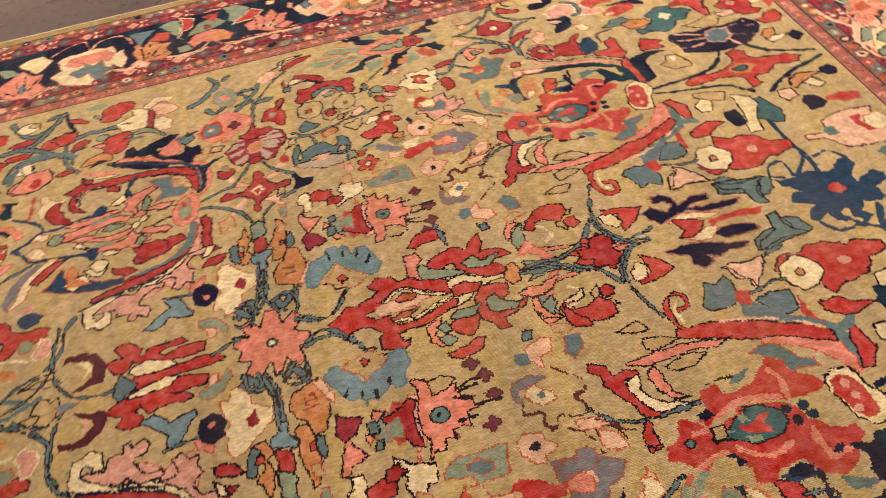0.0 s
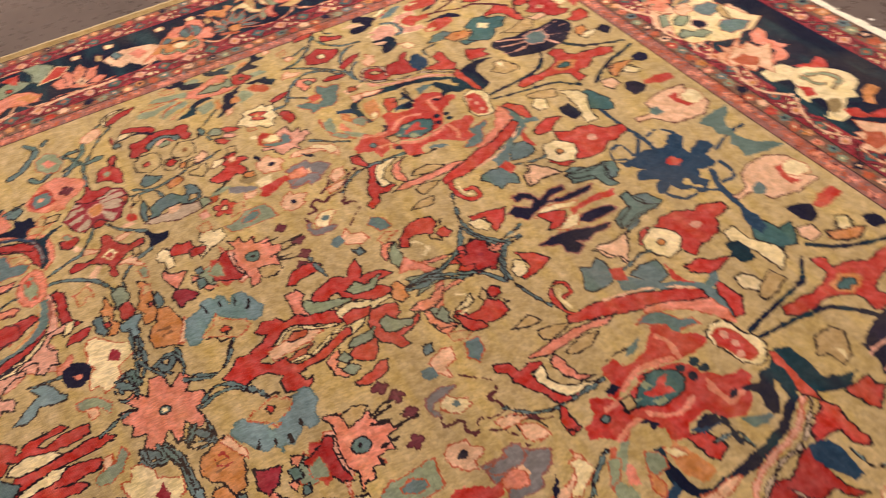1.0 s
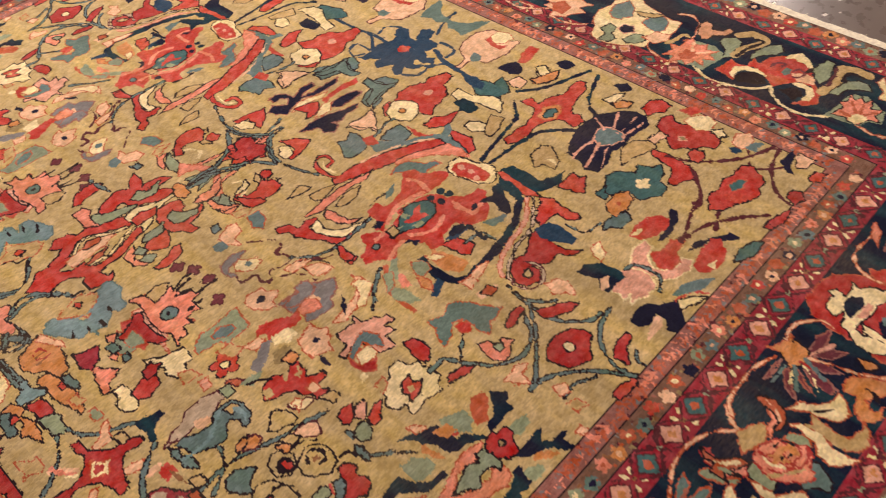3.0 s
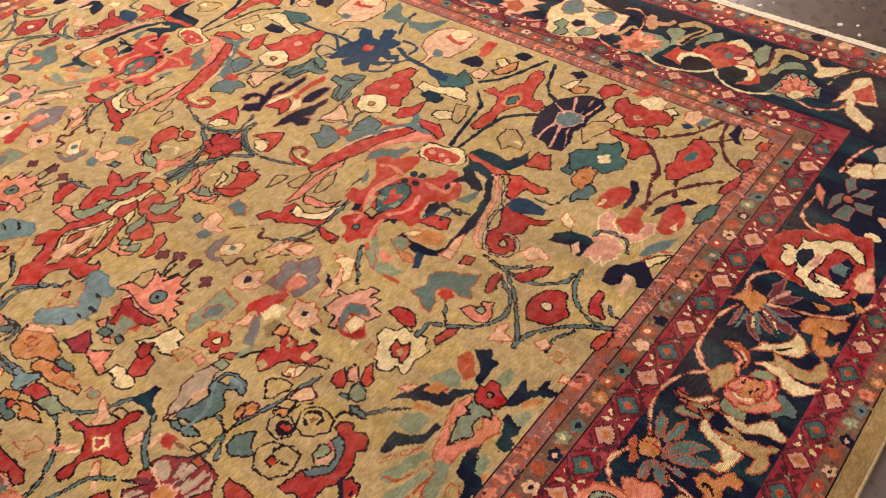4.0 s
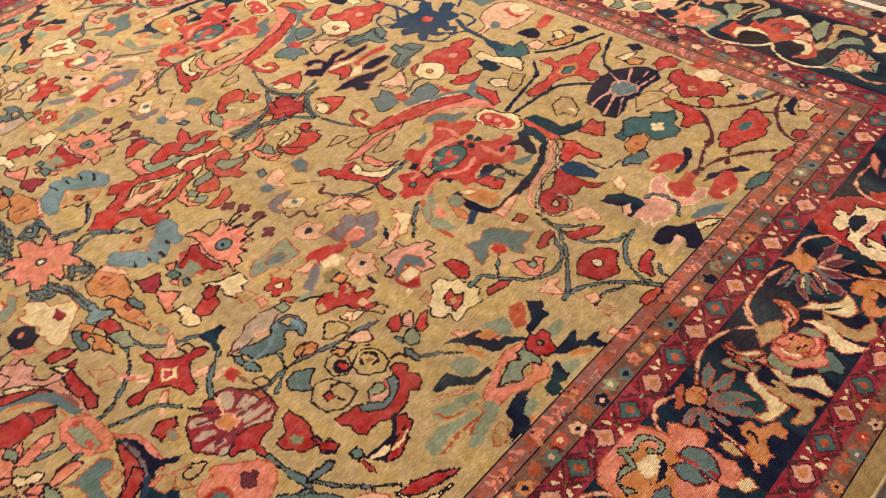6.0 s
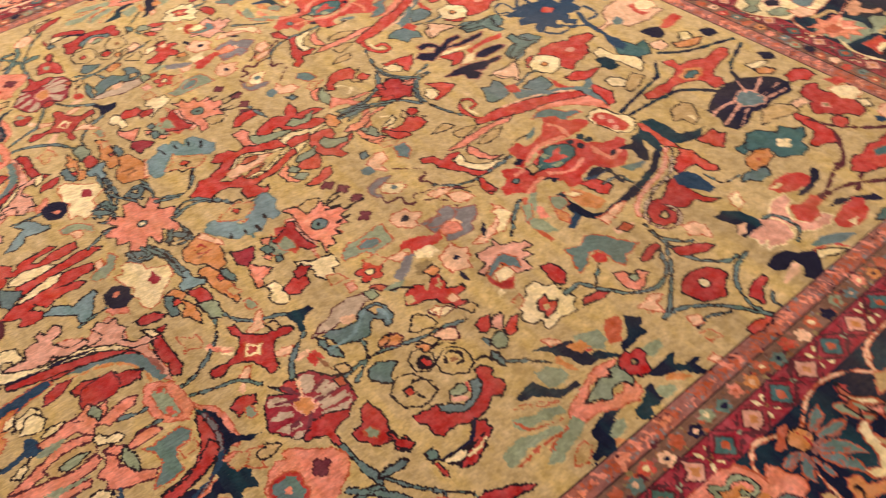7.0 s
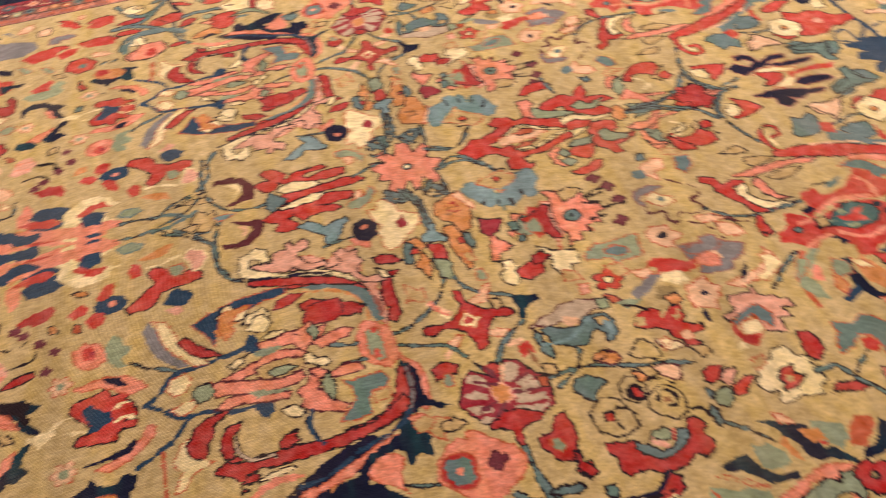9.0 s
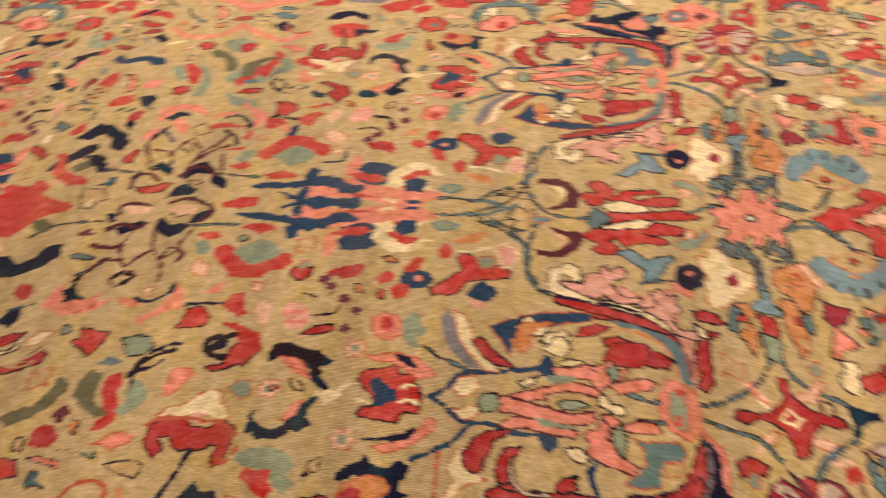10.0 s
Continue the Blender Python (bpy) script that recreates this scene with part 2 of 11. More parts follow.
def bend(points, n=14):
    """A smooth line through the points."""
    p = np.array(points, float)
    if len(p) == 1:
        p = np.vstack([p, p + 1e-4])
    q = np.vstack([2 * p[0] - p[1], p, 2 * p[-1] - p[-2]])
    out = []
    for i in range(1, len(q) - 2):
        t = np.linspace(0, 1, n, endpoint=i == len(q) - 3)[:, None]
        a, b, c, d = q[i - 1], q[i], q[i + 1], q[i + 2]
        out.append(0.5 * (2 * b + (c - a) * t + (2 * a - 5 * b + 4 * c - d) * t**2 + (3 * b - a - 3 * c + d) * t**3))
    return np.vstack(out)


PROFILE = {
    "e": lambda s: 1 + 0 * s, "b": lambda s: 0.66 + 0.38 * np.sin(np.pi * s) ** 0.8, "l": lambda s: 0.16 + 0.84 * np.sin(np.pi * s) ** 0.8,
    "t": lambda s: 1 - 0.86 * s, "f": lambda s: 0.3 + 0.7 * s,
}


def stroke(dye, width, profile, *points):
    p = bend(points)
    w = PROFILE[profile](np.linspace(0, 1, len(p))) * max(width * (1.0 if profile == "e" else 0.9), 0.006) / 2

    def far(x, y):
        best = np.full(x.shape, 9.0)
        for (a, b), r in zip(p, w):
            best = np.minimum(best, np.hypot(x - a, y - b) - r)
        return best

    tie(far, p.min(0) - width, p.max(0) + width, dye, 0.7 if width < 0.016 else 1.0)


def patch(dye, *corners):
    """A form with corners, as a weaver counts it out."""
    c = np.array(corners, float)

    def far(x, y):
        best, inside = np.full(x.shape, 9.0), np.zeros(x.shape, bool)
        for (ax, ay), (bx, by) in zip(c, np.roll(c, -1, 0)):
            ux, uy = bx - ax, by - ay
            s = np.clip(((x - ax) * ux + (y - ay) * uy) / (ux * ux + uy * uy + 1e-12), 0, 1)
            best = np.minimum(best, np.hypot(x - ax - s * ux, y - ay - s * uy))
            inside ^= ((ay > y) != (by > y)) & (x < ux * (y - ay) / (uy + 1e-12) + ax)
        return np.where(inside, -best, best)

    tie(far, c.min(0), c.max(0), dye)


def petals(dye, x0, y0, radius, count, depth, turn=0.0):
    def far(x, y):
        a = np.arctan2(y - y0, x - x0) - radians(turn)
        return np.hypot(x - x0, y - y0) - radius * (1 - 2 * depth * (1 - np.abs(np.cos(count * a / 2)) ** 0.7))

    tie(far, (x0 - radius, y0 - radius), (x0 + radius, y0 + radius), dye)


def disc(dye, x0, y0, radius):
    tie(lambda x, y: np.hypot(x - x0, y - y0) - radius, (x0 - radius, y0 - radius), (x0 + radius, y0 + radius), dye)


def lozenge(dye, x0, y0, radius):
    tie(lambda x, y: (abs(x - x0) + abs(y - y0) - radius) * 0.8, (x0 - radius, y0 - radius), (x0 + radius, y0 + radius), dye)


def block(dye, x0, y0, radius):
    tie(lambda x, y: np.maximum(abs(x - x0), abs(y - y0)) - radius, (x0 - radius, y0 - radius), (x0 + radius, y0 + radius), dye)


# ---- guard stripes ----
def along(step, start=0.0):
    """Places along the rug's rim: a turn from (way along, way outward) to the rug, and the way along."""
    half_x, half_y = END - CENTRE, SIDE
    for sign in (1, -1):
        yield lambda s, o, sign=sign: (CENTRE + s, sign * o), lambda x, y, sign=sign: (x - CENTRE, sign * y), half_x, SIDES
        yield lambda s, o, sign=sign: (CENTRE + sign * (o - CENTRE), s), lambda x, y, sign=sign: (y, sign * (x - CENTRE) + CENTRE), half_y, ENDS


def stripe_twigs(k):
    """Small mottled twigs on the narrow rose stripe."""
    for to, fro, half, lines in along(0):
        mid, reach = (lines[k - 1] + lines[k]) / 2, lines[k] - lines[k - 1]
        span = half - ((SIDE if half == SIDE else END) - (SIDES[k - 1] if half == SIDE else ENDS[k - 1]))
        current[:], flips[:] = [BANDS[k]], [here]
        for i in range(int(2 * span / 0.0075)):
            s, o = -span + i * 0.0075 + rng.uniform(0, 0.008), mid + rng.uniform(-0.36, 0.36) * reach
            dye = ("rust-", "greyblue-", "mauve-", "greyblue-", "plum-")[int(rng.integers(5))]
            stroke(dye, 0.006, "e", to(s, o), to(s + rng.uniform(-0.008, 0.008), o + rng.uniform(-0.008, 0.008)))
        for i in range(int(2 * span / 0.017)):
            s, tip = -span + 0.0085 + i * 0.017, (-1, 1)[i % 2]
            o = mid - tip * 0.10 * reach
            dye = ("salmon-", "rust-")[int(rng.integers(2))]
            stroke(dye, 0.006, "e", to(s - 0.006, o - tip * 0.012), to(s, o), to(s - 0.002, o + tip * 0.013))
            stroke(dye, 0.006, "e", to(s, o), to(s + 0.008, o + tip * 0.006))


def stripe_flowers(k):
    """Small mixed blossoms on the floral stripes."""
    dyes = ("red-", "apricot-", "sage-", "peach-", "rust-", "slate-", "rust-", "sea-", "salmon-", "night-")
    for to, fro, half, lines in along(0):
        mid, reach = (lines[k - 1] + lines[k]) / 2, lines[k] - lines[k - 1]
        span = half - ((SIDE if half == SIDE else END) - (SIDES[k - 1] if half == SIDE else ENDS[k - 1]))
        current[:], flips[:] = [BANDS[k]], [here]
        for i in range(int(2 * span / 0.006)):
            s = -span + i * 0.006
            x, y = to(s + rng.uniform(-0.004, 0.004), mid + rng.uniform(-0.40, 0.40) * reach)
            disc(("rust-", "olive-", "greyblue-", "brown-", "mauve-", "rust-", "plum-")[int(rng.integers(7))], x, y, rng.uniform(0.003, 0.006))
        for i in range(int(2 * span / 0.043)):
            s = -span + 0.022 + i * 0.043
            x, y = to(s, mid + (-0.1, 0.1)[i % 2] * reach)
            dye = dyes[(i * 3) % 10]
            petals(dye, x, y, reach * 0.36, 5, 0.18, rng.uniform(0, 90))
            disc(("cream-", "night-", "rust-", "peach-")[i % 4], x, y, reach * 0.12)


def stripe_diamonds(k):
    """Lozenges and crossed pairs of bars by turns on the red guard stripes."""
    for to, fro, half, lines in along(0):
        mid, reach = (lines[k - 1] + lines[k]) / 2, lines[k] - lines[k - 1]
        span = half - ((SIDE if half == SIDE else END) - (SIDES[k - 1] if half == SIDE else ENDS[k - 1]))
        current[:], flips[:] = [BANDS[k]], [here]
        for i in range(int(span / 0.0865) * 2 + 1):
            s = (i - int(span / 0.0865)) * 0.0865 - 0.026
            if abs(s) > span:
                continue
            x, y = to(s, mid)
            for a, b in ((-1, -1), (-1, 1), (1, -1), (1, 1)):
                stroke("plum-", 0.006, "e", to(s + a * 0.043, mid + b * reach * 0.05), to(s + a * 0.006, mid + b * reach * 0.48))
            lozenge("rose:plum" if i % 2 else "teal:plum", x, y, reach * 0.40)
            lozenge("apricot-" if i % 2 else "rust-", x, y, reach * 0.16)
            mx = s + 0.0433
            c = "cream-" if i % 2 else "plum-"
            for a, b in ((-1, -1), (-1, 1), (1, -1), (1, 1)):
                stroke(c, 0.010 if i % 2 else 0.008, "b", to(mx + a * 0.008, mid + b * reach * 0.16), to(mx + a * 0.013, mid + b * reach * 0.32))
            x, y = to(mx, mid)
            disc("brown-" if i % 2 else "sage-", x, y, 0.007)


stripe_twigs(1)
for k in (2, 6):
    stripe_flowers(k)
for k in (3, 5):
    stripe_diamonds(k)

# ---- motifs of the field and the main border ----
motif("vine"); stroke("slate", .008, "e", (-.037, -.087), (-.016, -.143), (.005, -.22), (.005, -.261))
motif("bracket"); stroke("slate", .013, "e", (-.068, -.089), (-.068, -.129), (-.032, -.131))
motif("bracket"); stroke("slate", .01, "e", (.046, -.081), (.029, -.112), (.034, -.127), (.07, -.136), (.079, -.096))
motif("curl"); patch("straw", (.758, -.12), (.78, -.099), (.784, -.114), (.774, -.134), (.784, -.151), (.802, -.15), (.817, -.172), (.788, -.169), (.767, -.152)); patch("red", (.782, -.113), (.8, -.103), (.815, -.118), (.811, -.139), (.791, -.143), (.781, -.131))
motif("leaf"); stroke("salmon", .015, "l", (.678, -.056), (.736, -.047), (.786, -.042)); stroke("sage", .022, "l", (.638, -.032), (.676, -.013), (.718, -.016))
motif("vine"); stroke("slate", .013, "e", (.621, .004), (.683, .009), (.746, -.019), (.8, -.049), (.84, -.108))
motif("rosette"); patch("red", (.747, .017), (.794, .033), (.798, .054), (.827, .049), (.843, .065), (.859, .041), (.872, .026), (.859, .004), (.865, -.019), (.872, -.036), (.854, -.055), (.834, -.052), (.817, -.029), (.794, -.037), (.806, -.013), (.782, 0)); stroke("salmon", .017, "b", (.862, .005), (.907, .006))
motif("vine"); stroke("slate", .01, "e", (.844, -.113), (.859, -.061), (.896, -.014), (.953, -.003))
motif("bracket"); stroke("slate", .023, "e", (-.07, -.118), (-.036, -.092), (-.036, -.134))
motif("vine"); stroke("slate", .008, "e", (-.025, -.086), (.002, -.146), (.002, -.219), (.004, -.272))
motif("bracket"); stroke("slate", .016, "e", (.029, -.117), (.045, -.098), (.065, -.124)); stroke("slate", .014, "b", (.082, -.119), (.076, -.153))
motif("leaf"); stroke("cream", .034, "b", (-.449, -.406), (-.418, -.415)); stroke("cream", .022, "l", (-.429, -.462), (-.379, -.458))
motif("bud"); stroke("slate", .012, "b", (.156, -1.017), (.152, -1.043)); stroke("crimson", .014, "l", (.136, -1.044), (.141, -1.061), (.142, -1.09))
motif("vine"); stroke("slate", .007, "e", (.046, -1.003), (.073, -1.049), (.105, -1.095), (.145, -1.134), (.154, -1.156), (.134, -1.189)); stroke("slate", .006, "e", (.115, -1.108), (.093, -1.136), (.108, -1.163), (.138, -1.178))
motif("vine"); stroke("slate", .014, "e", (.024, -.884), (.031, -.96), (.035, -1.009), (.001, -1.068))
motif("leaf"); stroke("slate", .021, "l", (.04, -.999), (.082, -1.004), (.099, -1.008))
motif("leaf"); stroke("slate", .024, "l", (-.019, -1.006), (.016, -1.015), (.03, -1.018))
motif("leaf"); stroke("crimson", .031, "l", (.137, -1.155), (.188, -1.18), (.25, -1.205)); stroke("cream", .016, "l", (.137, -1.149), (.15, -1.203), (.22, -1.219))
motif("leaf"); stroke("peach:rust", .051, "b", (.067, -1.115), (.107, -1.144))
motif("stem"); stroke("navy-", .01, "e", (-.364, -.669), (-.365, -.714), (-.346, -.758))
motif("leaf"); stroke("cream", .015, "l", (-.477, -.811), (-.428, -.805), (-.395, -.8)); stroke("crimson", .021, "b", (-.495, -.804), (-.48, -.799))
motif("vine"); stroke("ink-", .01, "e", (-.168, -.748), (-.212, -.788), (-.262, -.801), (-.308, -.809), (-.338, -.825), (-.389, -.836), (-.427, -.865))
motif("leaf", 3); patch("night-", (-2.408, .833), (-2.358, .841), (-2.316, .863), (-2.321, .811), (-2.384, .789))
motif("leaf", 3); patch("red-", (-2.211, .681), (-2.217, .733), (-2.19, .761), (-2.135, .776), (-2.132, .727), (-2.166, .692)); stroke("night-", .02, "l", (-2.2, .761), (-2.118, .783))
motif("leaf", 3); patch("red-", (-2.045, .672), (-2.03, .727), (-2.015, .762), (-1.969, .727), (-1.918, .7), (-1.933, .667), (-1.985, .673))
motif("leaf", 3); patch("red-", (-1.948, .907), (-1.92, .953), (-1.881, .96), (-1.836, .952), (-1.787, .933), (-1.782, .892), (-1.832, .914), (-1.883, .922), (-1.92, .9)); stroke("night-", .021, "l", (-1.915, .915), (-1.85, .96))
motif("leaf", 3); patch("salmon-", (-2.051, .841), (-2.037, .87), (-1.981, .823), (-2.004, .805))
motif("leaf", 3); patch("sage-", (-1.972, .769), (-1.952, .805), (-1.917, .769), (-1.929, .728))
motif("leaf", 3); patch("night-", (-1.809, .777), (-1.78, .805), (-1.744, .763), (-1.76, .742)); stroke("cream-", .022, "l", (-1.743, .735), (-1.682, .756))
motif("hook", 3); patch("blue-", (-1.886, .641), (-1.876, .674), (-1.846, .648), (-1.776, .668), (-1.713, .655), (-1.704, .617), (-1.743, .61), (-1.775, .642), (-1.825, .622), (-1.874, .621))
motif("leaf", 3); stroke("slate-", .024, "l", (-2.013, .543), (-1.998, .594), (-1.954, .627))
motif("leaf", 3); patch("red-", (-1.879, .502), (-1.87, .545), (-1.845, .577), (-1.823, .533), (-1.834, .484))
motif("leaf", 3); patch("salmon-", (-1.743, .504), (-1.705, .535), (-1.679, .542), (-1.679, .493), (-1.713, .486))
motif("leaf", 3); patch("red-", (-1.806, .391), (-1.794, .435), (-1.738, .456), (-1.724, .421), (-1.751, .398))
motif("leaf", 3); patch("night-", (-1.708, .296), (-1.713, .343), (-1.679, .355), (-1.681, .316), (-1.682, .284))
motif("garland", 3); stroke("salmon-", .028, "e", (-1.75, .833), (-1.693, .788), (-1.613, .784), (-1.544, .812), (-1.519, .858)); stroke("salmon-", .026, "e", (-1.519, .858), (-1.444, .805), (-1.355, .764), (-1.28, .806))
motif("leaf", 3); patch("sage-", (-1.544, .753), (-1.494, .778), (-1.428, .751), (-1.424, .704), (-1.466, .687), (-1.519, .703))
motif("leaf", 3); patch("sage-", (-1.675, .604), (-1.643, .621), (-1.601, .543), (-1.627, .527)); patch("sage-", (-1.589, .631), (-1.547, .59), (-1.518, .514), (-1.519, .455), (-1.553, .448), (-1.552, .498), (-1.546, .544)); patch("red-", (-1.637, .621), (-1.608, .631), (-1.564, .574), (-1.56, .519), (-1.58, .513), (-1.607, .558))
motif("leaf", 3); patch("sage-", (-1.486, .545), (-1.443, .613), (-1.414, .639), (-1.357, .633), (-1.318, .593), (-1.343, .523), (-1.402, .54), (-1.431, .515)); patch("red-", (-1.447, .521), (-1.43, .57), (-1.406, .614), (-1.381, .623), (-1.373, .577), (-1.393, .54), (-1.42, .509))
motif("leaf", 3); patch("sage-", (-1.466, .485), (-1.422, .457), (-1.373, .443), (-1.338, .43), (-1.333, .396), (-1.378, .401), (-1.428, .422))
motif("leaf", 3); patch("red-", (-1.263, .625), (-1.256, .673), (-1.216, .657), (-1.177, .61), (-1.233, .616))
motif("leaf", 3); patch("night-", (-1.394, .834), (-1.386, .876), (-1.342, .858), (-1.339, .834))
motif("leaf", 3); patch("red-", (-1.282, .308), (-1.278, .354), (-1.243, .349), (-1.22, .328), (-1.255, .301))
motif("leaf", 3); patch("salmon-", (-1.635, .246), (-1.628, .28), (-1.595, .299), (-1.589, .26), (-1.609, .233)); stroke("night-", .014, "l", (-1.596, .234), (-1.585, .273), (-1.564, .308))
motif("leaf", 3); patch("salmon-", (-1.58, .327), (-1.555, .355), (-1.51, .302), (-1.512, .262), (-1.552, .301))
motif("leaf", 3); stroke("red-", .025, "l", (-1.466, .277), (-1.419, .312), (-1.34, .307)); patch("red-", (-1.336, .255), (-1.33, .299), (-1.307, .281), (-1.314, .248)); stroke("night-", .012, "e", (-1.393, .287), (-1.362, .267), (-1.341, .229))
motif("leaf", 3); stroke("plum-", .012, "e", (-1.427, .164), (-1.405, .194), (-1.364, .221)); stroke("red-", .012, "l", (-1.366, .203), (-1.312, .212))
motif("eye_leaf", 3); patch("straw:night", (-1.509, .206), (-1.495, .237), (-1.463, .218), (-1.469, .187))
motif("bracket", 3); patch("night-", (-1.855, .088), (-1.847, .125), (-1.823, .163), (-1.789, .202), (-1.761, .216), (-1.739, .198), (-1.758, .172), (-1.794, .139), (-1.819, .101)); patch("night-", (-1.763, .165), (-1.733, .173), (-1.703, .154), (-1.673, .095), (-1.703, .094))
motif("leaf", 3); patch("sage-", (-2.026, .234), (-2.041, .279), (-2.028, .307), (-2.009, .324), (-2.011, .274))
motif("leaf", 3); patch("slate", (-1.924, .282), (-1.915, .318), (-1.875, .292), (-1.889, .272))
motif("leaf", 3); patch("red-", (-1.865, .252), (-1.852, .3), (-1.834, .32), (-1.822, .274), (-1.845, .247))
motif("leaf", 3); patch("red-", (-2.022, .131), (-1.994, .157), (-1.947, .151), (-1.96, .125), (-2.015, .118))
motif("blossom"); patch("red-", (-1.946, -.01), (-1.915, .008), (-1.863, .005), (-1.864, .04), (-1.848, .057), (-1.818, .03), (-1.817, -.004), (-1.852, -.017), (-1.93, -.038)); patch("red-", (-1.859, -.168), (-1.838, -.136), (-1.834, -.083), (-1.811, -.064), (-1.761, -.035), (-1.708, -.044), (-1.722, -.067), (-1.764, -.079), (-1.8, -.102), (-1.811, -.128), (-1.828, -.171)); stroke("rose-", .012, "l", (-1.832, -.056), (-1.771, -.047)); patch("moss-", (-1.795, -.113), (-1.766, -.09), (-1.72, -.12), (-1.746, -.146))
motif("coral_medallion"); patch("salmon-", (-1.122, -.07), (-1.093, -.037), (-1.078, -.009), (-1.024, -.015), (-.963, -.025), (-.908, -.008), (-.866, 0), (-.824, .011), (-.786, -.002), (-.761, -.028), (-.778, -.057), (-.82, -.059), (-.854, -.067), (-.915, -.05), (-.971, -.059), (-1.028, -.061), (-1.082, -.08)); patch("cream-", (-.883, .014), (-.894, .057), (-.875, .096), (-.839, .104), (-.807, .089), (-.758, .056), (-.777, .034), (-.821, .039), (-.849, .027), (-.852, .005)); patch("red-", (-.867, .047), (-.842, .075), (-.797, .072), (-.78, .055), (-.824, .054), (-.851, .037)); patch("blue-", (-.839, .027), (-.83, .049), (-.799, .033), (-.788, .008), (-.816, .003)); patch("cream-", (-.89, -.069), (-.873, -.118), (-.842, -.139), (-.798, -.152), (-.76, -.131), (-.741, -.12), (-.777, -.113), (-.811, -.118), (-.841, -.1), (-.853, -.073)); patch("red-", (-.862, -.101), (-.836, -.092), (-.804, -.114), (-.769, -.116), (-.788, -.132), (-.83, -.125)); patch("blue-", (-.841, -.08), (-.824, -.06), (-.788, -.058), (-.794, -.094), (-.821, -.099)); patch("apricot-", (-1.015, .074), (-1.004, .109), (-.985, .091), (-.983, .032), (-1.005, .031)); patch("red-", (-.992, .042), (-.95, .055), (-.887, .036), (-.914, .024), (-.967, .026)); patch("blue-", (-.982, .065), (-.976, .105), (-.943, .093), (-.912, .108), (-.881, .087), (-.901, .072), (-.897, .051), (-.927, .049), (-.951, .061)); patch("red-", (-.994, -.114), (-.963, -.093), (-.922, -.085), (-.9, -.089), (-.931, -.111), (-.972, -.119)); patch("salmon-", (-1.004, -.153), (-1.002, -.114), (-.975, -.103), (-.97, -.161), (-.986, -.181)); patch("blue-", (-.969, -.132), (-.936, -.121), (-.91, -.11), (-.89, -.103), (-.888, -.128), (-.871, -.146), (-.907, -.162), (-.955, -.164)); patch("blue-", (-1.168, -.035), (-1.13, -.011), (-1.096, .003), (-1.057, .028), (-1.016, .015), (-.971, .011), (-.939, -.003), (-.95, -.02), (-.994, -.018), (-1.034, -.007), (-1.085, -.009), (-1.14, -.029)); patch("blue-", (-1.117, .026), (-1.11, .059), (-1.079, .056), (-1.088, .034), (-1.089, .005)); patch("blue-", (-1.161, -.061), (-1.127, -.049), (-1.086, -.064), (-1.113, -.074), (-1.151, -.071)); patch("blue-", (-1.115, -.094), (-1.083, -.078), (-1.031, -.082), (-1.001, -.054), (-.974, -.042), (-.934, -.061), (-.945, -.078), (-.982, -.073), (-1.019, -.101), (-1.079, -.092), (-1.089, -.109), (-1.071, -.124), (-1.089, -.137), (-1.11, -.114)); stroke("rust-", .006, "e", (-1.076, -.047), (-.99, -.039), (-.905, -.027))
motif("leaf", 2); stroke("cream-", .03, "b", (1.526, -1.599), (1.524, -1.621)); stroke("peach-", .036, "b", (1.598, -1.61), (1.585, -1.636))
motif("vine", 3); stroke("peach-", .013, "e", (1.836, .747), (1.853, .677), (1.883, .625)); stroke("peach-", .01, "e", (1.859, .567), (1.857, .494), (1.877, .436)); stroke("peach-", .009, "e", (1.878, .41), (1.866, .358), (1.89, .32))
motif("open_palmette", 3); patch("peach-", (1.924, .676), (1.973, .661), (1.966, .595), (2.019, .672), (2.107, .601), (2.088, .498), (2.054, .435), (1.98, .407), (1.894, .389), (1.895, .43), (1.878, .465), (1.865, .518), (1.848, .554), (1.878, .62)); patch("slate", (1.98, .632), (2.043, .628), (2.038, .585), (1.993, .551), (1.962, .576)); patch("slate", (1.965, .483), (2.024, .495), (2.066, .461), (2.007, .437), (1.963, .454)); patch("sage", (1.9, .602), (1.94, .593), (1.902, .533), (1.862, .542)); patch("navy-", (1.913, .547), (1.953, .538), (1.944, .5), (1.909, .514)); patch("salmon-", (1.92, .67), (1.966, .662), (1.971, .629), (1.926, .619), (1.904, .636)); stroke("apricot-", .017, "l", (1.998, .547), (2.059, .521))
motif("vine", 3); stroke("peach-", .013, "e", (2.126, .514), (2.132, .44), (2.094, .381))
motif("star_flower", 3); patch("tawny:rust", (1.889, .332), (1.923, .318), (1.94, .362), (1.951, .324), (2.01, .349), (1.985, .31), (2.028, .318), (1.992, .281), (2.014, .255), (1.972, .248), (1.977, .205), (1.94, .226), (1.925, .187), (1.914, .235), (1.894, .238), (1.895, .268), (1.884, .296)); patch("salmon-", (1.902, .286), (1.929, .305), (1.952, .295), (1.941, .264), (1.912, .247), (1.896, .26)); stroke("rust-", .006, "e", (1.957, .276), (1.996, .261)); stroke("rust-", .006, "e", (1.94, .257), (1.965, .222))
motif("ornament", 3); patch("salmon-", (2.059, .344), (2.104, .361), (2.108, .327), (2.081, .293), (2.088, .259), (2.108, .231), (2.078, .226), (2.069, .193), (2.04, .176), (2.014, .185), (1.979, .173), (1.987, .197), (2.025, .207), (2.054, .232), (2.05, .268), (2.034, .288), (2.039, .318))
motif("leaf", 3); patch("red-", (2.036, .137), (2.083, .116), (2.123, .132), (2.131, .106), (2.11, .073), (2.072, .094), (2.042, .11))
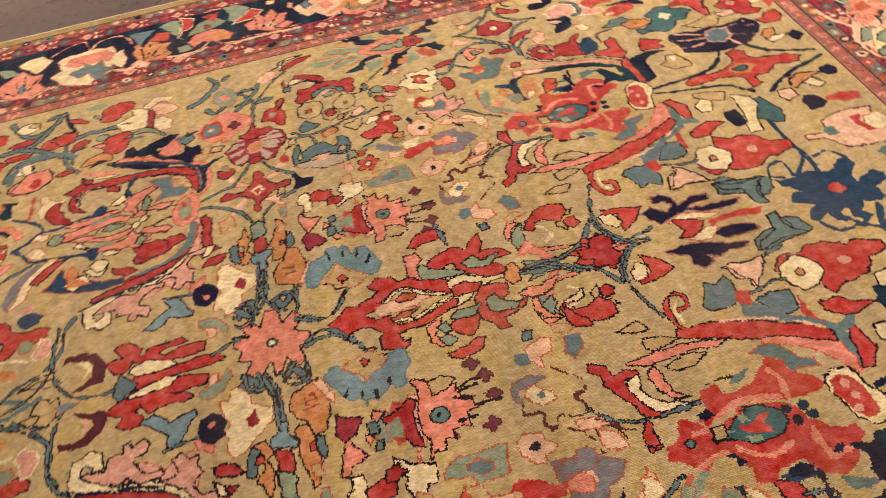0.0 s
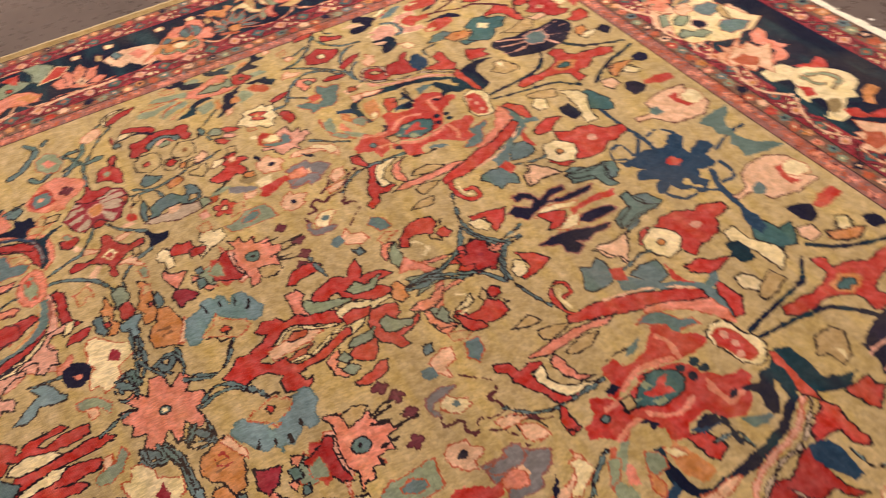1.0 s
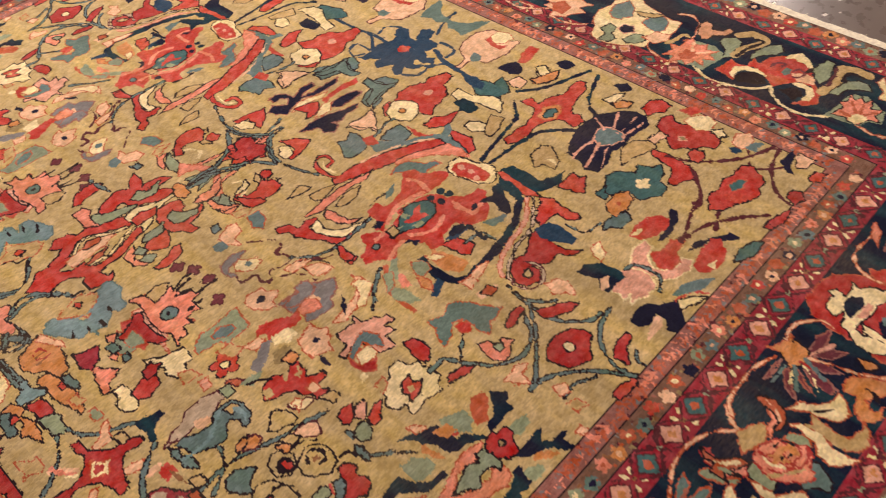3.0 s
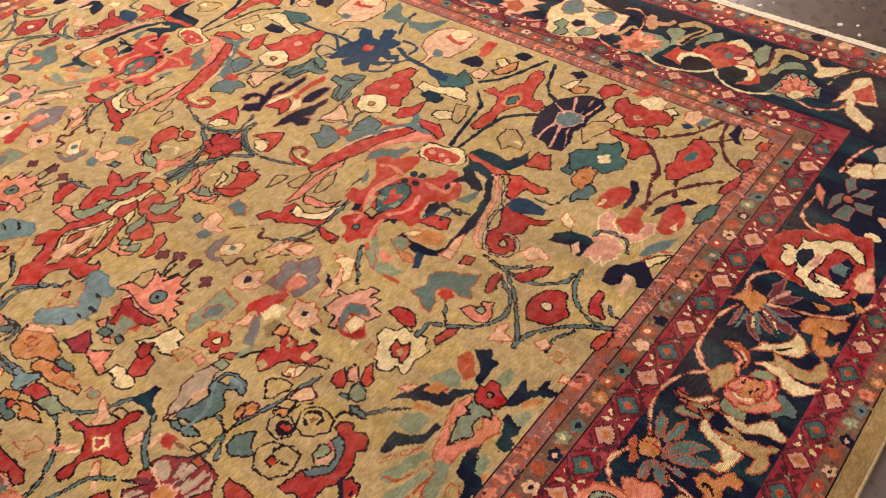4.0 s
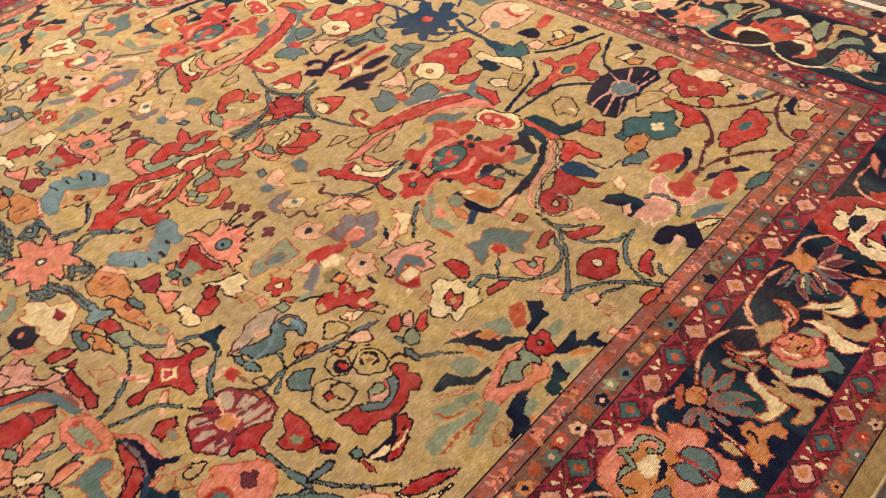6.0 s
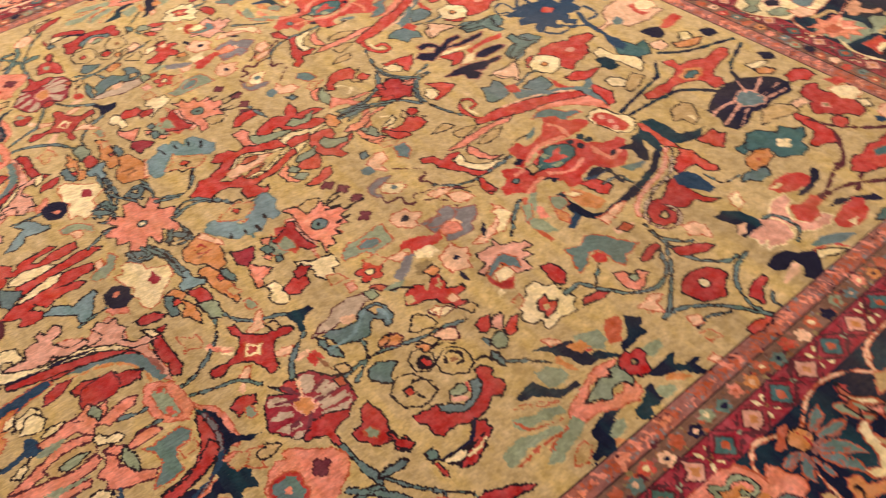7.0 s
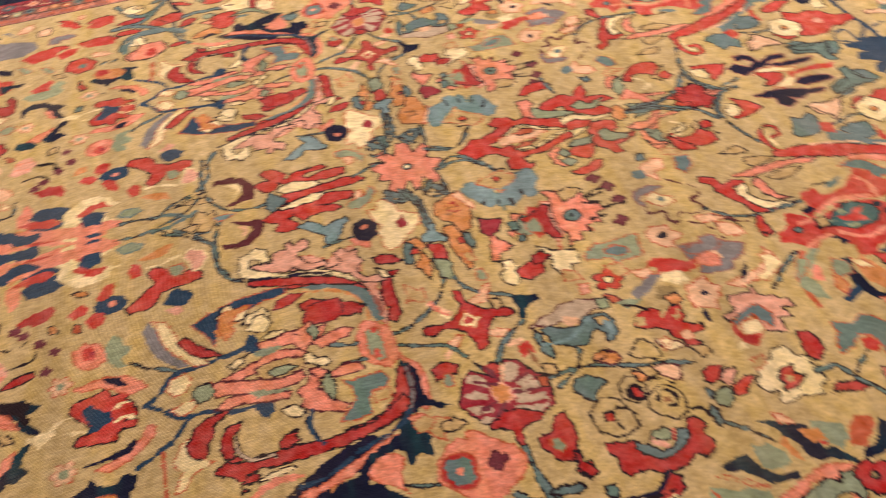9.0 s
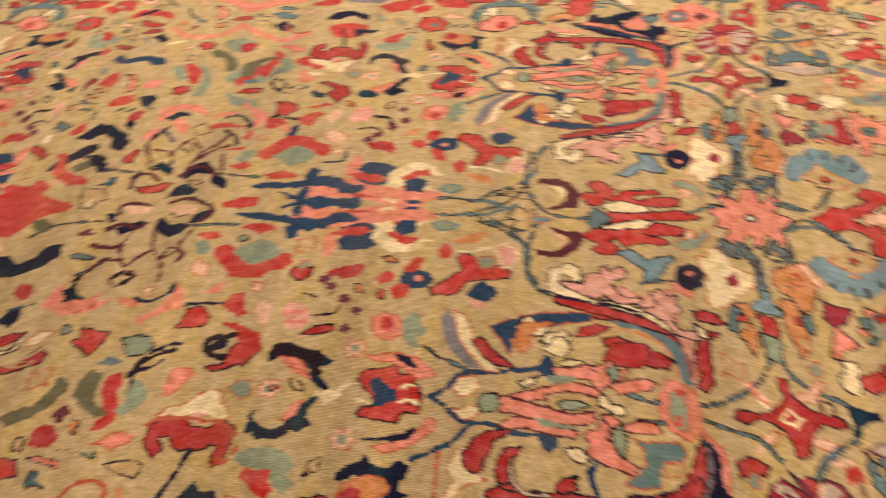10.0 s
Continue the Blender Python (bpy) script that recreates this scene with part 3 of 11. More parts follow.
motif("dragon_palmette", 3); patch("cream-", (1.932, .164), (1.979, .173), (2.018, .166), (2.027, .129), (2.063, .108), (2.091, .08), (2.119, .051), (2.132, .011), (2.118, -.033), (2.074, -.052), (2.063, -.079), (2.03, -.071), (1.994, -.095), (1.976, -.131), (1.938, -.135), (1.922, -.1), (1.913, -.068), (1.934, -.016), (1.942, .03), (1.957, .071), (1.955, .102), (1.923, .115)); patch("navy-", (1.903, .084), (1.948, .107), (1.978, .092), (1.962, .05), (1.927, .03), (1.902, .049)); patch("navy-", (1.902, -.043), (1.95, -.011), (1.981, -.024), (1.973, -.063), (1.928, -.095), (1.903, -.077)); patch("olive-", (1.977, -.042), (2.018, -.052), (1.99, -.092), (1.946, -.098)); patch("red-", (1.968, .056), (1.991, .028), (1.983, -.012), (1.954, .003)); stroke("sage:brown", .016, "e", (2.033, .079), (2.076, .054), (2.085, .01), (2.041, -.01)); stroke("sage:brown", .015, "e", (2.012, .081), (2.016, .041), (2.037, .018)); patch("apricot-", (2.092, -.066), (2.137, -.057), (2.14, -.085), (2.096, -.103), (2.07, -.135), (2.057, -.108))
motif("vine", 3); stroke("peach-", .01, "e", (1.894, .238), (1.869, .175), (1.873, .099), (1.921, .035)); stroke("peach-", .008, "e", (1.923, .02), (1.879, -.059), (1.87, -.139), (1.917, -.213))
motif("leaf", 3); patch("red-", (1.983, -.097), (2.019, -.113), (2.022, -.155), (2.07, -.161), (2.101, -.182), (2.092, -.206), (2.051, -.198), (2.025, -.178), (1.992, -.156), (1.978, -.134))
motif("ornament", 3); patch("salmon-", (2.079, -.23), (2.13, -.214), (2.155, -.228), (2.14, -.26), (2.146, -.297), (2.156, -.341), (2.121, -.335), (2.085, -.308), (2.061, -.285), (2.061, -.258))
motif("palmette"); patch("greige-", (1.864, -1.497), (1.917, -1.529), (1.841, -1.56), (1.823, -1.526)); patch("cream", (1.765, -1.451), (1.757, -1.481), (1.777, -1.519), (1.814, -1.521), (1.829, -1.564), (1.781, -1.58), (1.747, -1.552), (1.738, -1.518), (1.734, -1.482))
bare((-0.86, 1.418), (0.42, 1.679))
motif("star_flower", 3); patch("tawny:rust", (-.822, 1.46), (-.809, 1.51), (-.825, 1.555), (-.78, 1.524), (-.764, 1.555), (-.728, 1.512), (-.698, 1.517), (-.7, 1.472), (-.67, 1.437), (-.71, 1.44), (-.739, 1.431), (-.776, 1.411), (-.81, 1.4)); patch("salmon-", (-.802, 1.459), (-.775, 1.484), (-.746, 1.456), (-.771, 1.43))
motif("leaf", 3); patch("cream-", (-.789, 1.598), (-.75, 1.611), (-.709, 1.621), (-.679, 1.627), (-.67, 1.583), (-.697, 1.563), (-.705, 1.52), (-.731, 1.571), (-.767, 1.579))
motif("vine", 3); stroke("peach-", .017, "e", (-.675, 1.593), (-.637, 1.628), (-.553, 1.63), (-.513, 1.653), (-.45, 1.665), (-.373, 1.608)); stroke("peach-", .014, "e", (-.834, 1.4), (-.734, 1.385), (-.647, 1.401))
motif("palmette", 3); patch("cream-", (-.672, 1.564), (-.644, 1.591), (-.61, 1.555), (-.583, 1.603), (-.552, 1.617), (-.5, 1.618), (-.446, 1.58), (-.415, 1.607), (-.399, 1.558), (-.419, 1.539), (-.391, 1.514), (-.411, 1.484), (-.403, 1.429), (-.44, 1.446), (-.448, 1.412), (-.487, 1.392), (-.516, 1.368), (-.556, 1.379), (-.597, 1.397), (-.625, 1.447), (-.65, 1.439), (-.645, 1.486), (-.672, 1.513)); patch("salmon-", (-.626, 1.504), (-.601, 1.571), (-.55, 1.588), (-.466, 1.569), (-.443, 1.518), (-.451, 1.475), (-.481, 1.457), (-.511, 1.452), (-.538, 1.407), (-.578, 1.407), (-.611, 1.448)); patch("slate:rust", (-.569, 1.556), (-.545, 1.506), (-.526, 1.537), (-.503, 1.499), (-.466, 1.481), (-.491, 1.462), (-.469, 1.421), (-.504, 1.437), (-.518, 1.398), (-.541, 1.446), (-.563, 1.426), (-.56, 1.485), (-.583, 1.523)); patch("apricot-", (-.548, 1.496), (-.524, 1.496), (-.509, 1.455), (-.531, 1.449))
motif("vine", 3); stroke("peach-", .016, "e", (-.46, 1.44), (-.398, 1.401), (-.358, 1.409), (-.298, 1.432)); stroke("peach-", .016, "e", (-.257, 1.421), (-.176, 1.403), (-.104, 1.421), (-.082, 1.463))
motif("leaf", 3); patch("slate-", (-.38, 1.632), (-.353, 1.641), (-.316, 1.602), (-.341, 1.572), (-.366, 1.584))
motif("star_flower", 3); patch("tawny:rust", (-.391, 1.514), (-.361, 1.52), (-.366, 1.58), (-.336, 1.533), (-.312, 1.579), (-.303, 1.517), (-.27, 1.543), (-.278, 1.49), (-.249, 1.468), (-.277, 1.454), (-.257, 1.417), (-.302, 1.453), (-.322, 1.435), (-.339, 1.478), (-.375, 1.463)); patch("salmon-", (-.339, 1.494), (-.323, 1.511), (-.298, 1.483), (-.306, 1.459), (-.327, 1.464))
motif("scroll_leaf", 3); patch("red:cream", (-.304, 1.596), (-.268, 1.609), (-.236, 1.585), (-.247, 1.54), (-.278, 1.547)); patch("sage:cream", (-.274, 1.655), (-.225, 1.657), (-.182, 1.662), (-.146, 1.636), (-.156, 1.589), (-.19, 1.584), (-.174, 1.522), (-.149, 1.494), (-.175, 1.466), (-.199, 1.485), (-.191, 1.449), (-.22, 1.471), (-.211, 1.511), (-.236, 1.535), (-.226, 1.58), (-.244, 1.614)); patch("red:cream", (-.184, 1.56), (-.14, 1.548), (-.153, 1.504), (-.178, 1.504)); patch("red:cream", (-.147, 1.606), (-.125, 1.626), (-.077, 1.586), (-.047, 1.537), (-.07, 1.506), (-.114, 1.548)); patch("sage:cream", (-.121, 1.539), (-.06, 1.501), (-.017, 1.514), (.022, 1.471), (.009, 1.428), (-.031, 1.455), (-.071, 1.474)); patch("sage:cream", (-.023, 1.679), (.007, 1.677), (.046, 1.667), (.037, 1.604), (.014, 1.572), (-.014, 1.564), (-.001, 1.61)); patch("red-", (.031, 1.608), (.055, 1.64), (.097, 1.633), (.109, 1.591), (.072, 1.587), (.039, 1.56)); stroke("red:cream", .02, "e", (-.129, 1.641), (-.084, 1.677), (-.041, 1.674)); patch("slate", (-.051, 1.556), (-.029, 1.571), (-.023, 1.526), (-.044, 1.519))
motif("vine", 3); stroke("peach-", .016, "e", (-.082, 1.463), (-.023, 1.411), (.049, 1.409), (.132, 1.411), (.234, 1.403))
motif("star_flower", 3); patch("apricot:rust", (.061, 1.571), (.093, 1.547), (.098, 1.606), (.119, 1.552), (.145, 1.601), (.147, 1.538), (.184, 1.564), (.17, 1.509), (.206, 1.484), (.171, 1.475), (.186, 1.434), (.145, 1.47), (.114, 1.444), (.105, 1.49), (.055, 1.497), (.082, 1.518)); patch("salmon-", (.107, 1.506), (.126, 1.531), (.152, 1.501), (.137, 1.474))
motif("palmette", 3); patch("peach-", (.23, 1.554), (.266, 1.581), (.299, 1.587), (.403, 1.558), (.44, 1.517), (.391, 1.475), (.394, 1.43), (.343, 1.434), (.307, 1.486), (.273, 1.468), (.246, 1.503)); patch("slate", (.258, 1.572), (.282, 1.596), (.294, 1.545), (.27, 1.53)); patch("salmon-", (.315, 1.544), (.36, 1.557), (.379, 1.512), (.341, 1.487))
motif("leaf", 2); stroke("cream-", .013, "b", (.56, -1.626), (.58, -1.655))
motif("vine"); stroke("navy-", .014, "e", (-.587, 1.206), (-.568, 1.136), (-.542, 1.089)); stroke("slate", .021, "e", (-.592, 1.205), (-.623, 1.149), (-.684, 1.111), (-.735, 1.158), (-.763, 1.212))
motif("leaf"); stroke("cream", .063, "b", (-.728, 1.171), (-.687, 1.17)); stroke("straw", .028, "l", (-.701, 1.182), (-.669, 1.178))
motif("leaf"); stroke("red", .027, "l", (-.57, 1.163), (-.503, 1.118))
motif("leaf"); stroke("slate", .018, "l", (-.647, 1.189), (-.604, 1.21))
motif("vine"); stroke("slate", .021, "e", (-.623, 1.149), (-.663, 1.087), (-.706, 1.067), (-.775, 1.053))
motif("leaf"); stroke("crimson", .035, "l", (-.761, 1.084), (-.709, 1.09), (-.675, 1.095))
motif("blossom"); stroke("red", .068, "b", (-.633, 1.046), (-.583, 1.053)); stroke("red", .046, "l", (-.599, 1.072), (-.544, 1.071)); stroke("cream-", .014, "b", (-.606, 1.063), (-.587, 1.061))
motif("vine"); stroke("slate", .016, "e", (-.717, 1.054), (-.657, 1.029), (-.599, .984), (-.56, .95)); stroke("slate", .02, "e", (-.748, .908), (-.722, .975), (-.67, .983), (-.598, .98))
motif("vine"); stroke("slate", .014, "e", (-.569, 1.038), (-.569, .957), (-.557, .908), (-.523, .863))
motif("leaf"); stroke("red", .038, "l", (-.763, 1.018), (-.684, 1.013))
motif("leaf"); stroke("cream", .059, "b", (-.718, .945), (-.68, .946))
motif("vine"); stroke("slate", .02, "e", (-.57, 1.032), (-.514, 1.055), (-.441, 1.056), (-.389, 1.053)); stroke("slate", .01, "e", (-.539, .909), (-.552, .965), (-.506, .987))
motif("leaf"); stroke("crimson", .039, "l", (-.549, .987), (-.497, 1.02))
motif("blossom"); stroke("salmon", .083, "b", (-.71, .854), (-.629, .863)); stroke("salmon", .044, "t", (-.634, .876), (-.601, .894)); stroke("red-", .042, "b", (-.682, .843), (-.655, .865))
motif("pomegranate"); stroke("red", .079, "b", (-.44, 1.15), (-.376, 1.162)); stroke("red", .053, "b", (-.455, 1.123), (-.414, 1.115)); stroke("sage-", .036, "l", (-.52, 1.201), (-.444, 1.199))
motif("leaf"); stroke("sage", .019, "b", (-.485, 1.146), (-.465, 1.127))
motif("comb_flower"); patch("cream:brown", (-.414, 1.07), (-.383, 1.083), (-.357, 1.098), (-.37, 1.139), (-.324, 1.123), (-.29, 1.088), (-.297, 1.014), (-.34, 1.014), (-.392, 1.023)); patch("crimson", (-.309, 1.116), (-.288, 1.088), (-.289, 1.004), (-.311, 1.001), (-.304, 1.056)); stroke("plum-", .01, "l", (-.404, 1.066), (-.356, 1.058))
motif("leaf"); patch("cream:crimson", (-.286, 1.048), (-.253, 1.053), (-.227, 1.022), (-.234, .975), (-.271, .978), (-.287, 1.004)); patch("peach:crimson", (-.298, 1.118), (-.268, 1.139), (-.23, 1.116), (-.204, 1.078), (-.238, 1.059), (-.275, 1.069)); stroke("cream:crimson", .029, "e", (-.309, 1.13), (-.279, 1.157), (-.241, 1.148))
motif("pomegranate"); stroke("red", .086, "b", (-.429, .971), (-.38, .983)); stroke("red", .06, "b", (-.428, .937), (-.389, .942)); stroke("sage", .037, "b", (-.459, 1.013), (-.45, 1.016))
motif("leaf"); stroke("salmon", .019, "b", (-.476, .975), (-.442, .97))
motif("leaf"); stroke("sage", .021, "l", (-.379, .98), (-.311, .998), (-.249, .944)); stroke("slate-", .016, "l", (-.368, .966), (-.296, .967))
motif("eye_leaf"); stroke("apricot", .05, "l", (-.51, .892), (-.451, .908), (-.419, .889)); stroke("night-", .022, "l", (-.487, .871), (-.459, .888), (-.436, .89))
motif("dark_scroll"); patch("night-", (-.428, .87), (-.388, .876), (-.377, .919), (-.349, .925), (-.332, .877), (-.354, .86), (-.308, .832), (-.277, .872), (-.231, .864), (-.218, .812), (-.246, .773), (-.308, .79), (-.369, .82)); patch("apricot-", (-.347, .866), (-.338, .897), (-.312, .863), (-.322, .844))
motif("leaf"); stroke("salmon-", .02, "l", (-.522, .862), (-.447, .823), (-.386, .824))
motif("leaf"); stroke("crimson", .024, "b", (-.581, .872), (-.542, .876))
motif("vine"); stroke("slate-", .013, "e", (-.663, -.03), (-.603, -.017), (-.547, .014))
motif("leaf"); stroke("red", .039, "l", (-1.04, .986), (-.961, 1.004), (-.924, 1.003))
motif("leaf"); stroke("red", .04, "l", (-.878, 1.01), (-.812, 1.009), (-.756, .997))
motif("leaf"); stroke("red", .026, "l", (-.963, 1.2), (-.889, 1.148))
motif("leaf"); stroke("red", .042, "l", (-.864, 1.141), (-.77, 1.158))
motif("vine"); stroke("slate", .017, "e", (-.116, 1.023), (-.082, .999), (-.012, 1.078), (.03, 1.083))
motif("vine"); stroke("slate", .014, "e", (-.018, .984), (.043, 1.057), (.058, 1.105))
motif("vine"); stroke("slate", .019, "e", (-.171, 1.063), (-.125, 1.09), (-.077, 1.155)); stroke("slate", .014, "b", (-.105, 1.213), (-.073, 1.163)); stroke("slate", .017, "l", (-.055, 1.173), (-.034, 1.199))
motif("square_flower"); patch("sage:rust", (-.09, 1.109), (-.057, 1.128), (-.02, 1.105), (-.012, 1.051), (-.035, 1.011), (-.071, 1.023), (-.094, 1.063)); patch("salmon-", (-.072, 1.084), (-.049, 1.091), (-.036, 1.058), (-.059, 1.048))
motif("lozenge_flower", 3); patch("salmon:rust", (-1.677, 1.04), (-1.631, 1.088), (-1.569, 1.153), (-1.542, 1.208), (-1.467, 1.145), (-1.393, 1.079), (-1.33, 1.01), (-1.376, 1.001), (-1.448, .978), (-1.489, .95), (-1.534, .94), (-1.585, .986), (-1.63, 1.013)); patch("straw-", (-1.626, 1.068), (-1.559, 1.112), (-1.513, 1.13), (-1.435, 1.05), (-1.457, 1.016), (-1.511, 1.001), (-1.572, 1.013)); disc("slate-", -1.528, 1.068, .021)
motif("leaf", 3); patch("night-", (-1.403, .863), (-1.379, .883), (-1.335, .85), (-1.356, .82), (-1.385, .826))
motif("capped_flower", 3); patch("night-", (-1.24, .892), (-1.22, .934), (-1.166, .953), (-1.094, .921), (-1.093, .885), (-1.151, .921), (-1.194, .893)); patch("red-", (-1.223, .846), (-1.189, .868), (-1.143, .873), (-1.085, .855), (-1.086, .804), (-1.128, .778), (-1.185, .788))
motif("leaf", 3); patch("greyblue-", (-1.21, 1.043), (-1.179, 1.095), (-1.122, 1.115), (-1.039, 1.087), (-1.023, 1.033), (-1.068, 1.004), (-1.145, 1.004), (-1.185, 1.012))
motif("leaf", 3); patch("red-", (-1.074, .979), (-1.011, 1.015), (-.943, 1.009), (-.966, .958), (-1.03, .933))
motif("leaf", 3); patch("red-", (-1.281, .636), (-1.262, .673), (-1.204, .647), (-1.163, .665), (-1.107, .645), (-1.138, .62), (-1.204, .601)); stroke("cream-", .024, "l", (-1.243, .578), (-1.182, .576))
motif("leaf", 3); patch("red-", (-1.285, .31), (-1.287, .354), (-1.23, .352), (-1.239, .32), (-1.265, .294))
motif("leaf", 3); patch("blue-", (-1.21, .26), (-1.205, .309), (-1.184, .327), (-1.181, .268))
motif("leaf", 3); patch("red-", (-.962, 1.171), (-.924, 1.196), (-.883, 1.125), (-.911, 1.121))
motif("leaf", 3); patch("red-", (-.873, 1.113), (-.826, 1.153), (-.768, 1.157), (-.777, 1.112), (-.824, 1.092))
motif("leaf", 3); patch("red-", (-.897, 1.015), (-.841, 1.014), (-.784, 1.017), (-.765, .97), (-.811, .964), (-.867, .976))
motif("leaf", 3); patch("red-", (-.958, .959), (-.923, .988), (-.886, .984), (-.902, .943), (-.938, .929))
motif("leaf", 3); patch("greyblue-", (-1.164, 1.119), (-1.08, 1.103), (-1.064, 1.032), (-1.128, 1.03))
motif("leaf", 3); patch("red-", (-1.058, .964), (-1.016, 1.001), (-.961, 1.004), (-.968, .97), (-1.029, .934))
motif("blossom", 3); patch("red", (-.623, 1.066), (-.583, 1.089), (-.535, 1.08), (-.546, 1.033), (-.585, 1.021))
motif("leaf", 3); patch("cream", (-.709, .966), (-.672, .969), (-.663, .916), (-.691, .913))
motif("vine", 3); stroke("slate-", .02, "e", (-.737, .885), (-.718, .951), (-.671, .996), (-.586, .983), (-.54, .951))
motif("blossom", 3); patch("salmon", (-.727, .845), (-.681, .916), (-.616, .919), (-.599, .864), (-.637, .825), (-.7, .823)); patch("red-", (-.673, .858), (-.645, .883), (-.627, .85), (-.655, .833))
motif("leaf", 3); patch("slate", (-.221, .893), (-.179, .926), (-.154, .891), (-.187, .866))
motif("blossom", 3); patch("red", (-.924, .846), (-.918, .899), (-.865, .913), (-.824, .874), (-.835, .83), (-.879, .82)); disc("slate-", -.868, .861, .014)
motif("stem"); stroke("slate", .009, "e", (.006, -.152), (.009, -.192), (.01, -.236))
motif("hand_leaf"); patch("sky", (.001, -.238), (.018, -.243), (.016, -.272), (.039, -.302), (.025, -.311), (-.008, -.303), (-.027, -.297), (-.024, -.274), (-.01, -.265)); patch("crimson", (-.017, -.302), (.018, -.31), (.024, -.337), (.015, -.379), (-.01, -.355)); patch("sage", (-.019, -.353), (.006, -.365), (.022, -.375), (.02, -.425), (.007, -.434), (-.012, -.417)); patch("apricot", (-.057, -.279), (-.034, -.273), (-.017, -.311), (-.034, -.322), (-.02, -.359), (-.034, -.418), (-.044, -.379), (-.06, -.372), (-.053, -.354), (-.041, -.345), (-.042, -.311)); patch("slate", (-.063, -.284), (-.048, -.296), (-.057, -.349), (-.066, -.358), (-.078, -.347), (-.079, -.307)); patch("red", (-.054, -.306), (-.04, -.308), (-.044, -.327), (-.059, -.327))
motif("hand_leaf"); patch("apricot", (.04, -.262), (.057, -.261), (.075, -.293), (.073, -.32), (.076, -.352), (.074, -.39), (.068, -.41), (.055, -.419), (.052, -.388), (.044, -.365), (.041, -.346), (.033, -.335), (.039, -.302), (.029, -.269)); patch("slate", (.075, -.293), (.092, -.303), (.095, -.335), (.088, -.353), (.073, -.333)); patch("red", (.056, -.311), (.068, -.312), (.073, -.328), (.061, -.332))
motif("bud"); patch("salmon", (.134, -.324), (.176, -.38), (.155, -.387), (.137, -.39), (.126, -.418), (.114, -.411), (.121, -.374)); patch("sage:rust", (.068, -.422), (.085, -.419), (.091, -.445), (.087, -.462), (.067, -.457))
motif("blossom"); patch("cream", (.133, -.419), (.157, -.418), (.162, -.446), (.158, -.461), (.161, -.479), (.146, -.5), (.129, -.491), (.119, -.472), (.12, -.452), (.133, -.447)); patch("red", (.154, -.456), (.178, -.446), (.197, -.442), (.219, -.457), (.216, -.483), (.197, -.486), (.183, -.494), (.159, -.482)); patch("cream", (.223, -.396), (.253, -.424), (.281, -.431), (.305, -.445), (.305, -.485), (.285, -.479), (.272, -.508), (.248, -.5), (.239, -.475), (.244, -.453), (.222, -.442)); patch("crimson", (.203, -.422), (.232, -.417), (.249, -.439), (.222, -.453), (.203, -.45))
motif("stem"); stroke("slate", .009, "e", (.018, -.428), (.029, -.457), (.059, -.492), (.098, -.512), (.121, -.524))
motif("heart"); patch("navy-", (.118, -.528), (.145, -.528), (.174, -.539), (.179, -.557), (.153, -.562), (.137, -.579), (.13, -.602), (.118, -.591), (.125, -.563), (.121, -.545))
motif("cross_flower"); patch("peach:rust", (.069, -.477), (.088, -.471), (.074, -.496), (.071, -.523), (.054, -.521), (.029, -.523), (.028, -.507), (.053, -.5)); patch("peach-", (-.064, -.481), (-.041, -.497), (-.02, -.52), (-.011, -.527), (-.024, -.541), (-.047, -.517), (-.063, -.497)); patch("peach:rust", (.039, -.604), (.064, -.601), (.088, -.615), (.074, -.626), (.049, -.622)); patch("peach-", (.07, -.645), (.095, -.642), (.11, -.644), (.104, -.66), (.078, -.658), (.065, -.657)); patch("peach:rust", (-.047, -.607), (-.022, -.591), (-.003, -.596), (-.022, -.613), (-.043, -.63)); patch("peach-", (-.052, -.619), (-.042, -.632), (-.061, -.656), (-.065, -.646)); patch("crimson", (.003, -.469), (.017, -.475), (.02, -.509), (.056, -.543), (.082, -.545), (.112, -.557), (.114, -.575), (.097, -.58), (.068, -.571), (.05, -.59), (.038, -.61), (.036, -.636), (.025, -.651), (.01, -.645), (.007, -.619), (-.004, -.593), (-.023, -.572), (-.048, -.572), (-.075, -.581), (-.091, -.567), (-.089, -.549), (-.068, -.549), (-.044, -.556), (-.022, -.548), (-.003, -.533), (.006, -.513), (0, -.49)); patch("cream:rust", (.009, -.536), (.041, -.56), (.02, -.589), (-.008, -.569)); patch("crimson-", (.012, -.545), (.03, -.561), (.018, -.577), (.003, -.566))
motif("heart"); patch("straw:rust", (-.099, -.414), (-.082, -.425), (-.073, -.441), (-.058, -.433), (-.06, -.47), (-.07, -.481), (-.088, -.469), (-.103, -.466), (-.099, -.442))
motif("spot"); patch("red-", (.098, -.658), (.116, -.655), (.12, -.67), (.117, -.689), (.094, -.693), (.089, -.676)); stroke("brown-", .005, "e", (.108, -.678), (.111, -.701), (.115, -.723))
motif("stem"); stroke("slate", .01, "e", (-.007, -.428), (-.03, -.473), (-.061, -.505), (-.096, -.528), (-.135, -.545), (-.15, -.544))
motif("stem"); stroke("slate", .01, "e", (.124, -.6), (.099, -.617), (.066, -.646), (.038, -.687))
motif("stem"); stroke("slate", .009, "e", (-.148, -.577), (-.116, -.591), (-.071, -.606), (-.049, -.616), (-.02, -.656), (.001, -.694))
